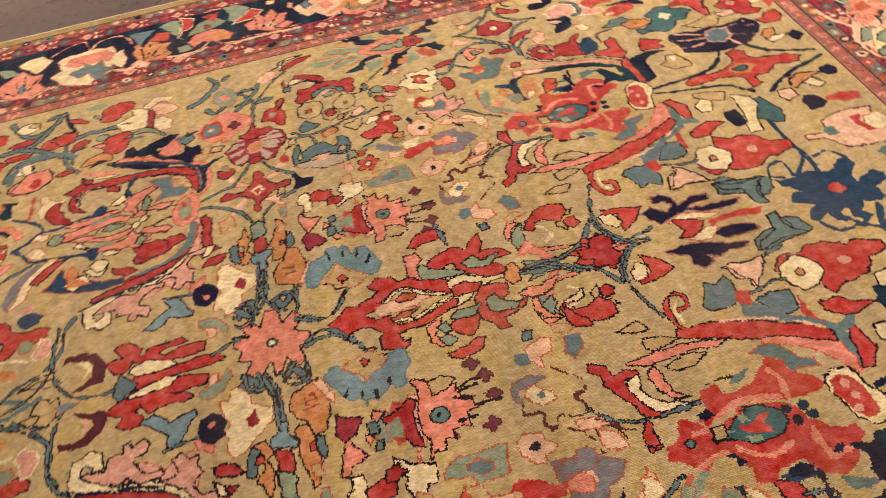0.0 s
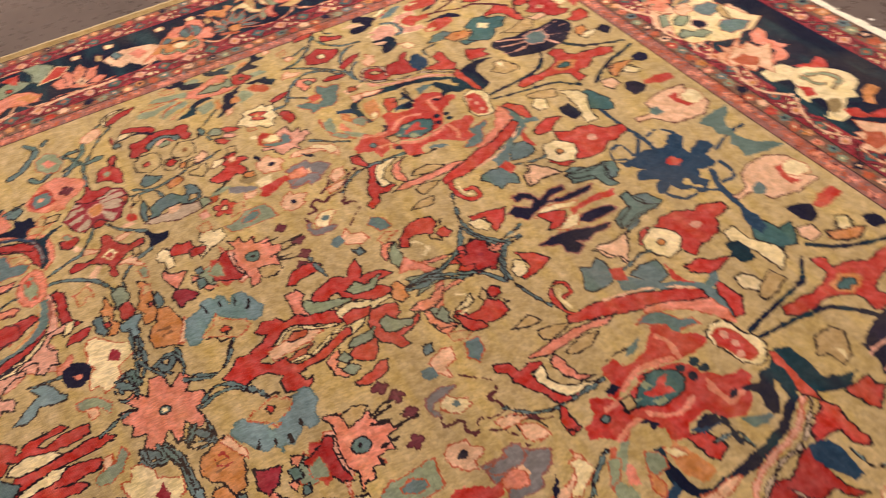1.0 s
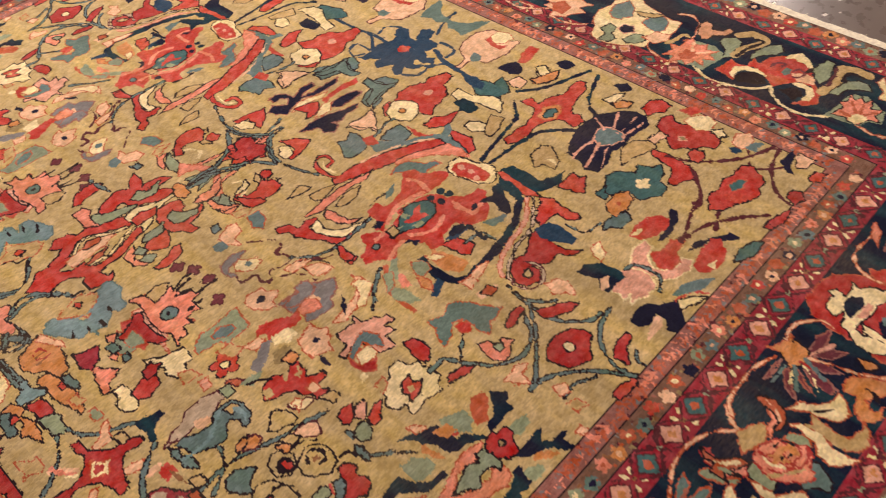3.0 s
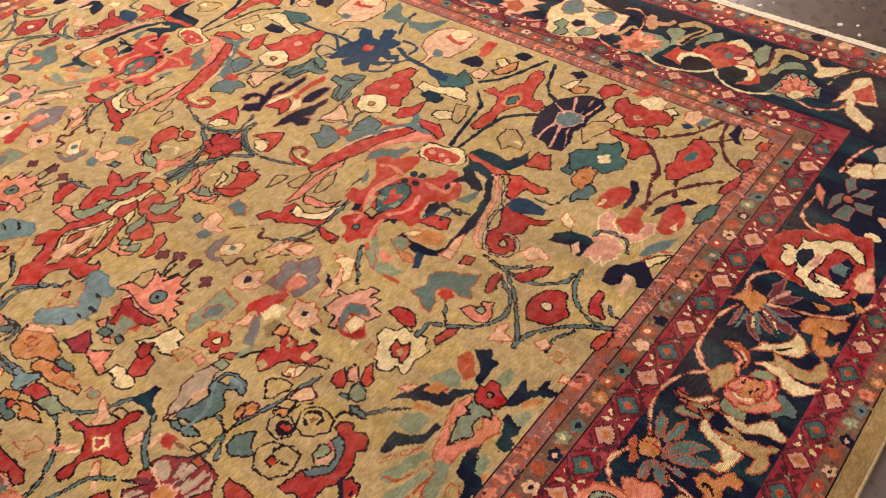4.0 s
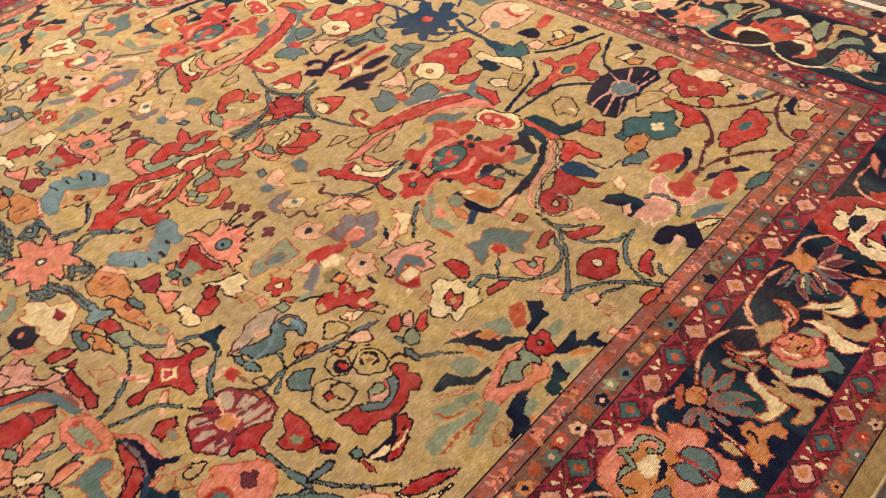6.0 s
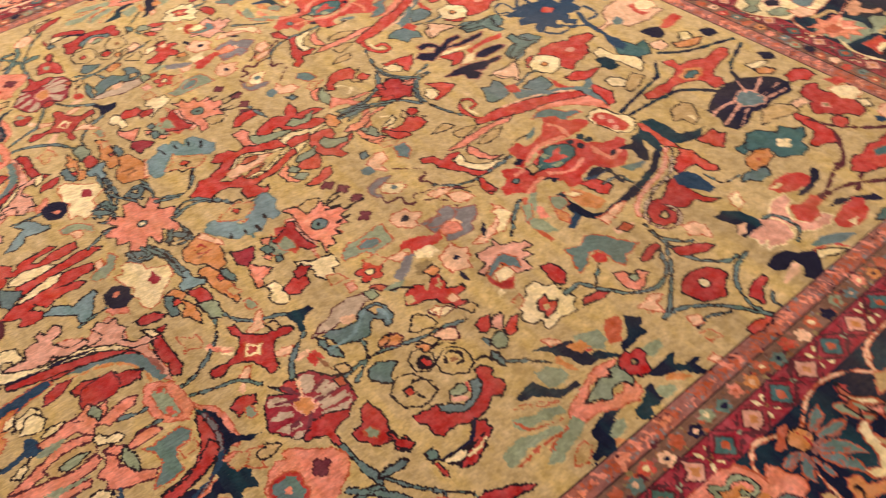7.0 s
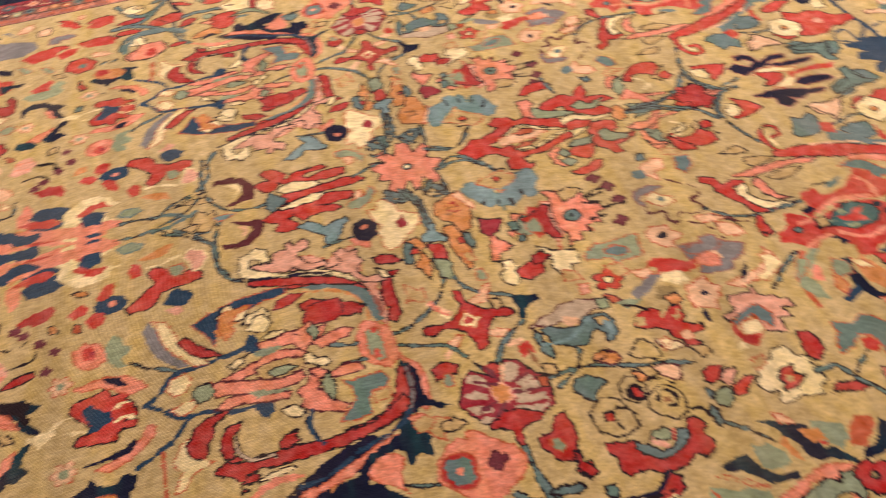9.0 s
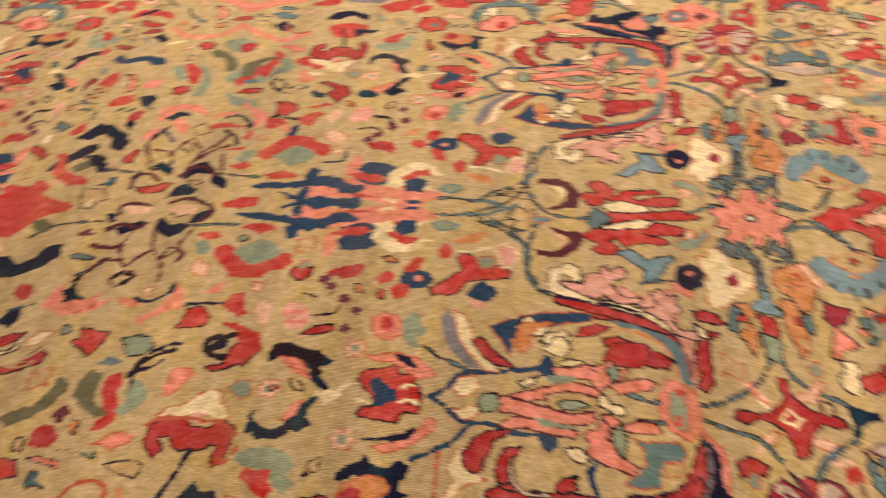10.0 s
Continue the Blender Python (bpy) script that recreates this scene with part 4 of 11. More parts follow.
motif("fan_blossom"); patch("garnet", (-.042, -.708), (-.021, -.692), (.005, -.711), (.04, -.705), (.054, -.689), (.077, -.696), (.091, -.72), (.103, -.739), (.122, -.759), (.12, -.794), (.113, -.822), (.089, -.835), (.071, -.844), (.039, -.828), (.018, -.818), (-.018, -.836), (-.068, -.772), (-.058, -.74)); patch("greige-", (.051, -.697), (.063, -.698), (.074, -.713), (.063, -.735), (.047, -.747), (.037, -.743), (.04, -.718)); patch("greige-", (.056, -.749), (.077, -.738), (.096, -.741), (.091, -.751), (.065, -.76), (.042, -.767)); patch("greige-", (.053, -.768), (.086, -.755), (.107, -.758), (.107, -.771), (.079, -.781), (.044, -.783)); patch("greige-", (.048, -.788), (.089, -.786), (.109, -.788), (.106, -.806), (.073, -.805), (.043, -.797)); patch("greige-", (.038, -.803), (.076, -.811), (.104, -.815), (.1, -.827), (.072, -.832), (.037, -.814)); patch("greige-", (-.034, -.706), (-.014, -.704), (.003, -.725), (-.002, -.743), (-.023, -.73), (-.04, -.719)); patch("greige-", (-.05, -.742), (-.022, -.748), (-.006, -.765), (-.009, -.774), (-.044, -.759), (-.056, -.75)); patch("greige-", (-.061, -.776), (-.031, -.779), (-.005, -.792), (-.007, -.802), (-.039, -.799)); patch("greige-", (-.039, -.813), (-.011, -.809), (-.005, -.816), (-.024, -.829)); patch("crimson", (.003, -.691), (.022, -.685), (.04, -.7), (.033, -.718), (.019, -.722), (.002, -.706)); patch("apricot:rose", (.009, -.742), (.028, -.74), (.041, -.757), (.042, -.78), (.027, -.79), (.008, -.784), (.002, -.764)); patch("crimson", (.011, -.808), (.038, -.811), (.057, -.815), (.085, -.836), (.078, -.852), (.051, -.85), (.032, -.86), (.028, -.891), (.02, -.888), (.015, -.858), (-.005, -.842), (-.021, -.84), (-.023, -.825))
motif("bird_leaf"); patch("greige:plum", (.13, -.626), (.158, -.607), (.191, -.599), (.211, -.585), (.252, -.586), (.288, -.593), (.301, -.623), (.271, -.624), (.241, -.639), (.219, -.636), (.199, -.631), (.179, -.635), (.15, -.632)); patch("peach-", (.207, -.62), (.233, -.629), (.24, -.651), (.213, -.654), (.199, -.641)); patch("slate", (.146, -.637), (.17, -.636), (.2, -.65), (.231, -.652), (.251, -.638), (.272, -.632), (.295, -.636), (.306, -.663), (.303, -.694), (.288, -.715), (.271, -.716), (.272, -.693), (.263, -.673), (.249, -.681), (.233, -.706), (.214, -.706), (.192, -.698), (.174, -.691), (.159, -.68), (.159, -.66)); patch("slate", (.137, -.63), (.148, -.648), (.144, -.669), (.156, -.684), (.157, -.706), (.153, -.722), (.138, -.706), (.13, -.677), (.129, -.652)); patch("slate-", (.276, -.658), (.279, -.684), (.281, -.705), (.275, -.689), (.27, -.672))
motif("stem"); stroke("slate", .01, "e", (.207, -.71), (.195, -.743), (.174, -.764), (.138, -.787)); stroke("slate", .009, "e", (.124, -.762), (.168, -.756), (.206, -.758), (.253, -.771), (.292, -.784), (.314, -.793), (.357, -.798), (.39, -.81), (.411, -.817))
motif("leaf"); patch("slate", (.171, -.777), (.195, -.78), (.219, -.79), (.23, -.804), (.212, -.814), (.196, -.828), (.192, -.842), (.173, -.824), (.162, -.8))
motif("leaf"); patch("apricot:plum", (.231, -.729), (.253, -.733), (.278, -.743), (.281, -.762), (.263, -.771), (.244, -.762), (.23, -.75))
motif("heart_flower"); patch("crimson", (.105, -.849), (.125, -.843), (.126, -.86), (.13, -.882), (.13, -.909), (.12, -.928), (.124, -.954), (.12, -.965), (.101, -.949), (.087, -.947), (.068, -.935), (.054, -.9), (.055, -.886), (.078, -.884), (.095, -.87)); patch("sage:rust", (.079, -.896), (.095, -.896), (.104, -.917), (.09, -.927), (.077, -.916))
motif("bud"); patch("crimson", (-.097, -.664), (-.077, -.652), (-.064, -.652), (-.042, -.669), (-.049, -.689), (-.063, -.687), (-.08, -.691), (-.094, -.696)); patch("sage:rust", (-.077, -.684), (-.061, -.684), (-.061, -.711), (-.078, -.72), (-.082, -.705))
motif("spiral_rosette"); patch("field:ink", (.287, -.862), (.323, -.846), (.348, -.861), (.357, -.893), (.348, -.921), (.324, -.93), (.297, -.913), (.283, -.893)); patch("field:ink", (.301, -.868), (.322, -.861), (.341, -.874), (.339, -.896), (.321, -.902), (.303, -.898), (.296, -.884)); patch("brown-", (.317, -.872), (.328, -.88), (.331, -.893), (.315, -.886))
motif("spiral_rosette"); patch("field:ink", (.247, -.82), (.267, -.807), (.289, -.815), (.299, -.841), (.288, -.866), (.264, -.872), (.245, -.853)); patch("red", (.26, -.836), (.274, -.831), (.287, -.844), (.282, -.865), (.267, -.865), (.256, -.85))
motif("spiral_rosette"); patch("field:ink", (.167, -.863), (.204, -.838), (.232, -.849), (.249, -.884), (.248, -.92), (.223, -.934), (.196, -.932), (.173, -.913)); patch("field:ink", (.187, -.876), (.21, -.864), (.231, -.877), (.235, -.906), (.212, -.916), (.194, -.908)); patch("red", (.196, -.874), (.213, -.878), (.212, -.895), (.195, -.893))
motif("crescent_blossom"); patch("crimson", (.338, -.932), (.354, -.934), (.367, -.955), (.356, -.971), (.367, -.994), (.36, -1.008), (.34, -1.016), (.321, -1.009), (.301, -1.022), (.277, -1.024), (.253, -1.032), (.231, -1.012), (.208, -1.01), (.188, -1.014), (.178, -.995), (.179, -.974), (.169, -.956), (.175, -.94), (.192, -.936), (.207, -.945), (.225, -.943), (.228, -.965), (.246, -.989), (.272, -.996), (.3, -.986), (.324, -.96)); patch("slate", (.226, -.947), (.242, -.96), (.264, -.98), (.287, -.982), (.302, -.967), (.31, -.947), (.33, -.954), (.324, -.973), (.302, -.989), (.278, -.999), (.256, -.996), (.232, -.979), (.221, -.965)); patch("sage", (.264, -.941), (.283, -.935), (.301, -.952), (.292, -.965), (.273, -.963), (.258, -.952)); patch("rose-", (.259, -.951), (.288, -.973), (.274, -.981), (.255, -.964)); stroke("red-", .005, "e", (.305, -.948), (.294, -.968))
motif("leaf"); patch("crimson", (.255, -1.022), (.274, -1.04), (.269, -1.062), (.239, -1.081), (.205, -1.098), (.184, -1.099), (.171, -1.083), (.201, -1.073), (.223, -1.06), (.233, -1.043))
motif("leaf"); stroke("night-", .009, "e", (.26, -1.024), (.231, -1.05), (.203, -1.056), (.168, -1.051), (.153, -1.05)); patch("cream", (.151, -1.052), (.187, -1.056), (.209, -1.066), (.191, -1.077), (.17, -1.081)); patch("slate", (.138, -1.017), (.16, -1.019), (.161, -1.038), (.147, -1.045), (.135, -1.031))
motif("spot"); patch("red", (.118, -.956), (.134, -.964), (.134, -.982), (.115, -.984), (.102, -.973))
motif("lobed_flower"); patch("red", (.358, -.664), (.39, -.658), (.416, -.679), (.435, -.665), (.452, -.671), (.45, -.698), (.439, -.715), (.455, -.725), (.474, -.729), (.468, -.748), (.449, -.751), (.437, -.746), (.441, -.768), (.453, -.776), (.433, -.791), (.416, -.78), (.415, -.762), (.397, -.747), (.399, -.726), (.377, -.711), (.355, -.706), (.339, -.694)); patch("cream:plum", (.367, -.741), (.389, -.746), (.412, -.76), (.412, -.777), (.381, -.775), (.364, -.757))
motif("leaf"); patch("field:ink", (.332, -.727), (.354, -.746), (.36, -.781), (.344, -.789), (.326, -.775), (.304, -.771), (.299, -.758)); patch("peach:plum", (.32, -.8), (.354, -.802), (.378, -.818), (.371, -.851), (.358, -.843), (.338, -.827))
motif("tulip"); patch("rose", (.437, -.872), (.459, -.854), (.48, -.852), (.479, -.869), (.451, -.892)); patch("red", (.416, -.845), (.439, -.835), (.46, -.841), (.437, -.872), (.418, -.881), (.414, -.868)); patch("red", (.454, -.895), (.484, -.881), (.505, -.884), (.471, -.917), (.449, -.917)); patch("sage", (.416, -.897), (.438, -.885), (.451, -.902), (.445, -.923), (.426, -.934), (.408, -.92)); stroke("slate", .008, "e", (.406, -.884), (.402, -.905)); patch("slate", (.395, -.918), (.405, -.936), (.4, -.965), (.39, -.968), (.384, -.934)); stroke("slate", .007, "e", (.402, -.962), (.422, -.98), (.445, -1.001), (.467, -1.023))
motif("star_blossom"); patch("cream", (.526, -.86), (.557, -.858), (.575, -.834), (.597, -.84), (.607, -.867), (.629, -.874), (.625, -.904), (.632, -.937), (.612, -.947), (.607, -.963), (.582, -.958), (.568, -.955), (.541, -.961), (.526, -.956), (.535, -.93), (.512, -.925), (.5, -.903), (.518, -.885)); patch("red", (.542, -.904), (.57, -.885), (.588, -.884), (.58, -.904), (.605, -.915), (.574, -.933), (.548, -.936), (.554, -.919)); patch("field-", (.563, -.904), (.574, -.908), (.57, -.919), (.558, -.919))
motif("navy_tulip"); patch("apricot-", (.495, -1.007), (.492, -1.043), (.496, -1.079), (.478, -1.062), (.473, -1.029)); patch("apricot-", (.625, -1.204), (.649, -1.224), (.656, -1.245), (.625, -1.233), (.603, -1.213)); patch("apricot-", (.41, -1.219), (.432, -1.228), (.444, -1.252), (.418, -1.25), (.403, -1.236)); patch("rust-", (.631, -1.023), (.66, -1.029), (.656, -1.056), (.617, -1.086), (.591, -1.078), (.607, -1.046)); patch("sage-", (.559, -1.024), (.583, -1.024), (.602, -1.03), (.596, -1.058), (.574, -1.081), (.561, -1.063), (.545, -1.053)); patch("red-", (.545, -1.047), (.554, -1.059), (.539, -1.065), (.535, -1.047)); patch("sage-", (.629, -1.128), (.659, -1.126), (.686, -1.132), (.67, -1.151), (.637, -1.157), (.62, -1.147)); patch("sage-", (.424, -1.023), (.451, -1.029), (.474, -1.049), (.475, -1.076), (.448, -1.079), (.422, -1.07), (.423, -1.045)); patch("sage-", (.419, -1.212), (.447, -1.21), (.477, -1.218), (.466, -1.237), (.438, -1.238), (.416, -1.226)); patch("sage-", (.576, -1.213), (.609, -1.222), (.605, -1.247), (.577, -1.249), (.567, -1.237)); patch("navy-", (.456, -.98), (.479, -.98), (.497, -.997), (.517, -1.005), (.537, -1.013), (.537, -1.034), (.551, -1.034), (.543, -1.053), (.548, -1.069), (.565, -1.071), (.571, -1.087), (.583, -1.106), (.563, -1.1), (.544, -1.089), (.528, -1.089), (.511, -1.078), (.504, -1.057), (.503, -1.041), (.488, -1.026), (.483, -1.001)); patch("navy-", (.348, -1.043), (.384, -1.039), (.406, -1.035), (.411, -1.055), (.425, -1.083), (.452, -1.091), (.481, -1.091), (.473, -1.109), (.448, -1.109), (.42, -1.103), (.4, -1.081), (.383, -1.064), (.359, -1.058)); patch("navy-", (.67, -1.042), (.694, -1.068), (.672, -1.091), (.675, -1.109), (.647, -1.104), (.622, -1.108), (.6, -1.107), (.607, -1.091), (.634, -1.087), (.652, -1.065)); patch("navy-", (.591, -1.18), (.62, -1.177), (.639, -1.177), (.665, -1.172), (.673, -1.18), (.655, -1.199), (.666, -1.212), (.697, -1.213), (.709, -1.223), (.687, -1.229), (.69, -1.255), (.668, -1.248), (.657, -1.226), (.635, -1.212), (.608, -1.201)); patch("navy-", (.511, -1.217), (.536, -1.215), (.561, -1.2), (.581, -1.198), (.572, -1.22), (.574, -1.239), (.55, -1.247), (.538, -1.236), (.529, -1.253), (.501, -1.249), (.497, -1.235)); patch("navy-", (.408, -1.197), (.441, -1.183), (.47, -1.184), (.492, -1.2), (.461, -1.208), (.43, -1.224), (.428, -1.242), (.416, -1.258), (.383, -1.251), (.361, -1.255), (.373, -1.235), (.397, -1.228)); patch("salmon:rust", (.405, -1.14), (.437, -1.121), (.466, -1.111), (.511, -1.098), (.541, -1.098), (.569, -1.109), (.55, -1.127), (.524, -1.127), (.501, -1.122), (.483, -1.121), (.473, -1.133), (.446, -1.143), (.46, -1.155), (.478, -1.163), (.498, -1.165), (.523, -1.174), (.554, -1.155), (.562, -1.175), (.553, -1.202), (.531, -1.211), (.506, -1.201), (.484, -1.196), (.462, -1.183), (.441, -1.177), (.417, -1.178), (.399, -1.161)); patch("sage", (.444, -1.143), (.481, -1.131), (.511, -1.122), (.53, -1.136), (.543, -1.116), (.567, -1.125), (.567, -1.149), (.564, -1.168), (.55, -1.177), (.545, -1.157), (.531, -1.154), (.51, -1.158), (.498, -1.172), (.477, -1.156), (.454, -1.149)); patch("crimson", (.577, -1.115), (.6, -1.11), (.604, -1.12), (.625, -1.12), (.631, -1.14), (.614, -1.16), (.604, -1.176), (.576, -1.177), (.566, -1.156), (.56, -1.136)); disc("olive", .596, -1.141, .008)
motif("fan_leaf"); patch("sage-", (.313, -1.075), (.344, -1.09), (.378, -1.1), (.407, -1.113), (.404, -1.134), (.372, -1.128), (.342, -1.115), (.315, -1.108), (.3, -1.092)); patch("sage-", (.263, -1.116), (.298, -1.116), (.334, -1.13), (.375, -1.141), (.373, -1.16), (.33, -1.149), (.294, -1.144), (.263, -1.155), (.242, -1.15), (.244, -1.123)); patch("sage-", (.296, -1.189), (.331, -1.169), (.363, -1.157), (.382, -1.16), (.409, -1.149), (.419, -1.175), (.387, -1.189), (.357, -1.194), (.327, -1.207), (.304, -1.2)); stroke("rust-", .005, "e", (.312, -1.085), (.33, -1.118), (.389, -1.137)); stroke("rust-", .005, "e", (.256, -1.16), (.311, -1.157), (.365, -1.16)); stroke("rust-", .005, "e", (.298, -1.182), (.345, -1.166), (.381, -1.16)); patch("straw:rust", (.349, -1.207), (.386, -1.199), (.387, -1.22), (.358, -1.237), (.336, -1.231)); stroke("straw:rust", .01, "l", (.335, -1.059), (.366, -1.078), (.414, -1.108))
motif("border_vine"); stroke("peach:rust", .008, "e", (.961, -1.431), (.937, -1.454), (.927, -1.477), (.898, -1.447), (.852, -1.424), (.801, -1.419), (.762, -1.43), (.713, -1.455))
motif("border_vine"); stroke("peach:rust", .008, "e", (.668, -1.439), (.633, -1.422), (.608, -1.422), (.581, -1.441), (.569, -1.467), (.568, -1.49))
motif("border_vine"); stroke("peach:rust", .008, "e", (.654, -1.525), (.643, -1.562), (.639, -1.594), (.634, -1.621), (.611, -1.644))
motif("daisy"); patch("slate:rust", (.715, -1.466), (.749, -1.448), (.775, -1.446), (.763, -1.466), (.726, -1.48)); patch("slate:rust", (.718, -1.482), (.762, -1.486), (.792, -1.499), (.777, -1.508), (.744, -1.502), (.715, -1.493)); patch("slate:rust", (.695, -1.494), (.735, -1.507), (.755, -1.534), (.756, -1.565), (.727, -1.543), (.692, -1.511)); patch("slate:rust", (.687, -1.505), (.716, -1.53), (.728, -1.563), (.719, -1.582), (.697, -1.552), (.682, -1.523)); patch("slate:rust", (.675, -1.499), (.682, -1.529), (.674, -1.556), (.662, -1.54), (.665, -1.511)); patch("slate:rust", (.669, -1.49), (.658, -1.519), (.635, -1.538), (.63, -1.519), (.643, -1.499)); patch("slate:rust", (.616, -1.48), (.646, -1.471), (.669, -1.486), (.656, -1.495), (.62, -1.495)); patch("rust-", (.679, -1.426), (.696, -1.432), (.68, -1.45), (.653, -1.462), (.634, -1.461), (.633, -1.45), (.654, -1.445)); patch("apricot", (.677, -1.446), (.71, -1.45), (.719, -1.478), (.696, -1.493), (.673, -1.49), (.662, -1.466))
motif("border_palmette"); patch("straw:rust", (.921, -1.477), (.95, -1.487), (.974, -1.503), (.969, -1.52), (.938, -1.528), (.898, -1.513), (.883, -1.508), (.902, -1.49)); patch("salmon:rust", (1.005, -1.491), (1.028, -1.522), (.999, -1.529), (.971, -1.531), (.95, -1.534), (.964, -1.516), (.989, -1.515)); patch("sage:rust", (.961, -1.548), (.99, -1.553), (1.001, -1.581), (.988, -1.604), (.975, -1.592), (.972, -1.568)); patch("slate", (.941, -1.605), (.965, -1.621), (.954, -1.647), (.941, -1.666), (.92, -1.668), (.913, -1.644), (.894, -1.634), (.903, -1.615)); patch("sage", (.885, -1.53), (.88, -1.561), (.875, -1.59), (.851, -1.589), (.847, -1.558), (.857, -1.531)); patch("salmon:crimson", (.891, -1.527), (.928, -1.525), (.961, -1.541), (.965, -1.571), (.984, -1.594), (.968, -1.616), (.943, -1.62), (.926, -1.638), (.899, -1.62), (.879, -1.586), (.875, -1.557)); patch("apricot:crimson", (.914, -1.544), (.941, -1.557), (.935, -1.584), (.929, -1.601), (.916, -1.575)); stroke("crimson-", .005, "e", (.967, -1.589), (.934, -1.595), (.902, -1.59), (.89, -1.562)); stroke("crimson-", .005, "e", (.953, -1.608), (.918, -1.605)); patch("salmon:crimson", (.838, -1.443), (.851, -1.458), (.848, -1.487), (.853, -1.51), (.867, -1.529), (.852, -1.539), (.822, -1.513), (.822, -1.487), (.821, -1.465)); patch("crimson-", (.85, -1.442), (.855, -1.456), (.841, -1.473), (.827, -1.461)); patch("sage:rust", (.794, -1.459), (.82, -1.475), (.821, -1.507), (.837, -1.533), (.819, -1.535), (.801, -1.504), (.796, -1.481))
motif("wave_leaf"); patch("cream:rust", (1.005, -1.542), (1.023, -1.571), (1.026, -1.601), (1.011, -1.633), (1.011, -1.663), (1.018, -1.682), (.997, -1.676), (.968, -1.645), (.977, -1.618), (.998, -1.6), (1.004, -1.573))
motif("wave_leaf"); patch("straw:rust", (1.056, -1.56), (1.052, -1.596), (1.044, -1.631), (1.049, -1.645), (1.083, -1.656), (1.104, -1.65), (1.094, -1.669), (1.061, -1.682), (1.035, -1.672), (1.017, -1.648), (1.021, -1.616), (1.034, -1.578))
motif("wave_leaf"); patch("cream:rust", (.848, -1.542), (.851, -1.568), (.849, -1.6), (.879, -1.617), (.89, -1.637), (.878, -1.652), (.868, -1.675), (.852, -1.672), (.85, -1.648), (.846, -1.626), (.829, -1.603), (.83, -1.573))
motif("wave_leaf"); patch("straw:rust", (.795, -1.543), (.805, -1.572), (.816, -1.609), (.824, -1.642), (.834, -1.673), (.812, -1.661), (.791, -1.671), (.767, -1.669), (.752, -1.643), (.771, -1.646), (.79, -1.646), (.788, -1.628), (.783, -1.595))
motif("wave_leaf"); patch("cream:rust", (.782, -1.528), (.806, -1.52), (.822, -1.527), (.8, -1.545), (.792, -1.572), (.79, -1.598), (.778, -1.622), (.749, -1.618), (.732, -1.61), (.718, -1.602), (.723, -1.585), (.745, -1.6), (.764, -1.583), (.772, -1.556))
motif("border_leaf"); patch("apricot:rust", (.678, -1.566), (.7, -1.581), (.698, -1.6), (.713, -1.611), (.735, -1.625), (.724, -1.648), (.707, -1.651), (.705, -1.63), (.687, -1.626), (.67, -1.638), (.662, -1.651), (.637, -1.649), (.629, -1.628), (.636, -1.606), (.662, -1.599), (.665, -1.582))
motif("cup_bloom"); patch("crimson:rust", (1.325, -1.418), (1.38, -1.417), (1.426, -1.435), (1.456, -1.466), (1.466, -1.498), (1.476, -1.529), (1.507, -1.573), (1.522, -1.615), (1.388, -1.663), (1.327, -1.649), (1.284, -1.644), (1.261, -1.62), (1.269, -1.584), (1.276, -1.548), (1.275, -1.514), (1.277, -1.485), (1.289, -1.449)); patch("red:rust", (1.495, -1.483), (1.498, -1.506), (1.524, -1.524), (1.52, -1.555), (1.503, -1.584), (1.508, -1.603), (1.479, -1.57), (1.464, -1.52)); patch("cream", (1.321, -1.463), (1.358, -1.456), (1.368, -1.464), (1.373, -1.443), (1.389, -1.458), (1.38, -1.483), (1.403, -1.484), (1.432, -1.475), (1.425, -1.494), (1.446, -1.513), (1.45, -1.539), (1.47, -1.546), (1.478, -1.578), (1.461, -1.613), (1.421, -1.634), (1.419, -1.612), (1.436, -1.586), (1.44, -1.557), (1.41, -1.549), (1.374, -1.55), (1.344, -1.541), (1.308, -1.537), (1.302, -1.557), (1.315, -1.592), (1.318, -1.633), (1.29, -1.622), (1.269, -1.584), (1.271, -1.556), (1.291, -1.533), (1.297, -1.51), (1.338, -1.5), (1.315, -1.488)); patch("navy-", (1.366, -1.488), (1.393, -1.492), (1.402, -1.511), (1.385, -1.529), (1.355, -1.523), (1.335, -1.516), (1.341, -1.498)); patch("rose-", (1.342, -1.526), (1.398, -1.525), (1.396, -1.543), (1.355, -1.544)); patch("night-", (1.353, -1.568), (1.423, -1.591), (1.41, -1.612), (1.336, -1.613), (1.322, -1.595)); patch("slate-", (1.376, -1.568), (1.398, -1.58), (1.392, -1.604), (1.363, -1.6), (1.36, -1.58)); patch("cream:ink", (1.335, -1.539), (1.335, -1.571), (1.324, -1.604), (1.322, -1.633), (1.312, -1.593), (1.31, -1.559))
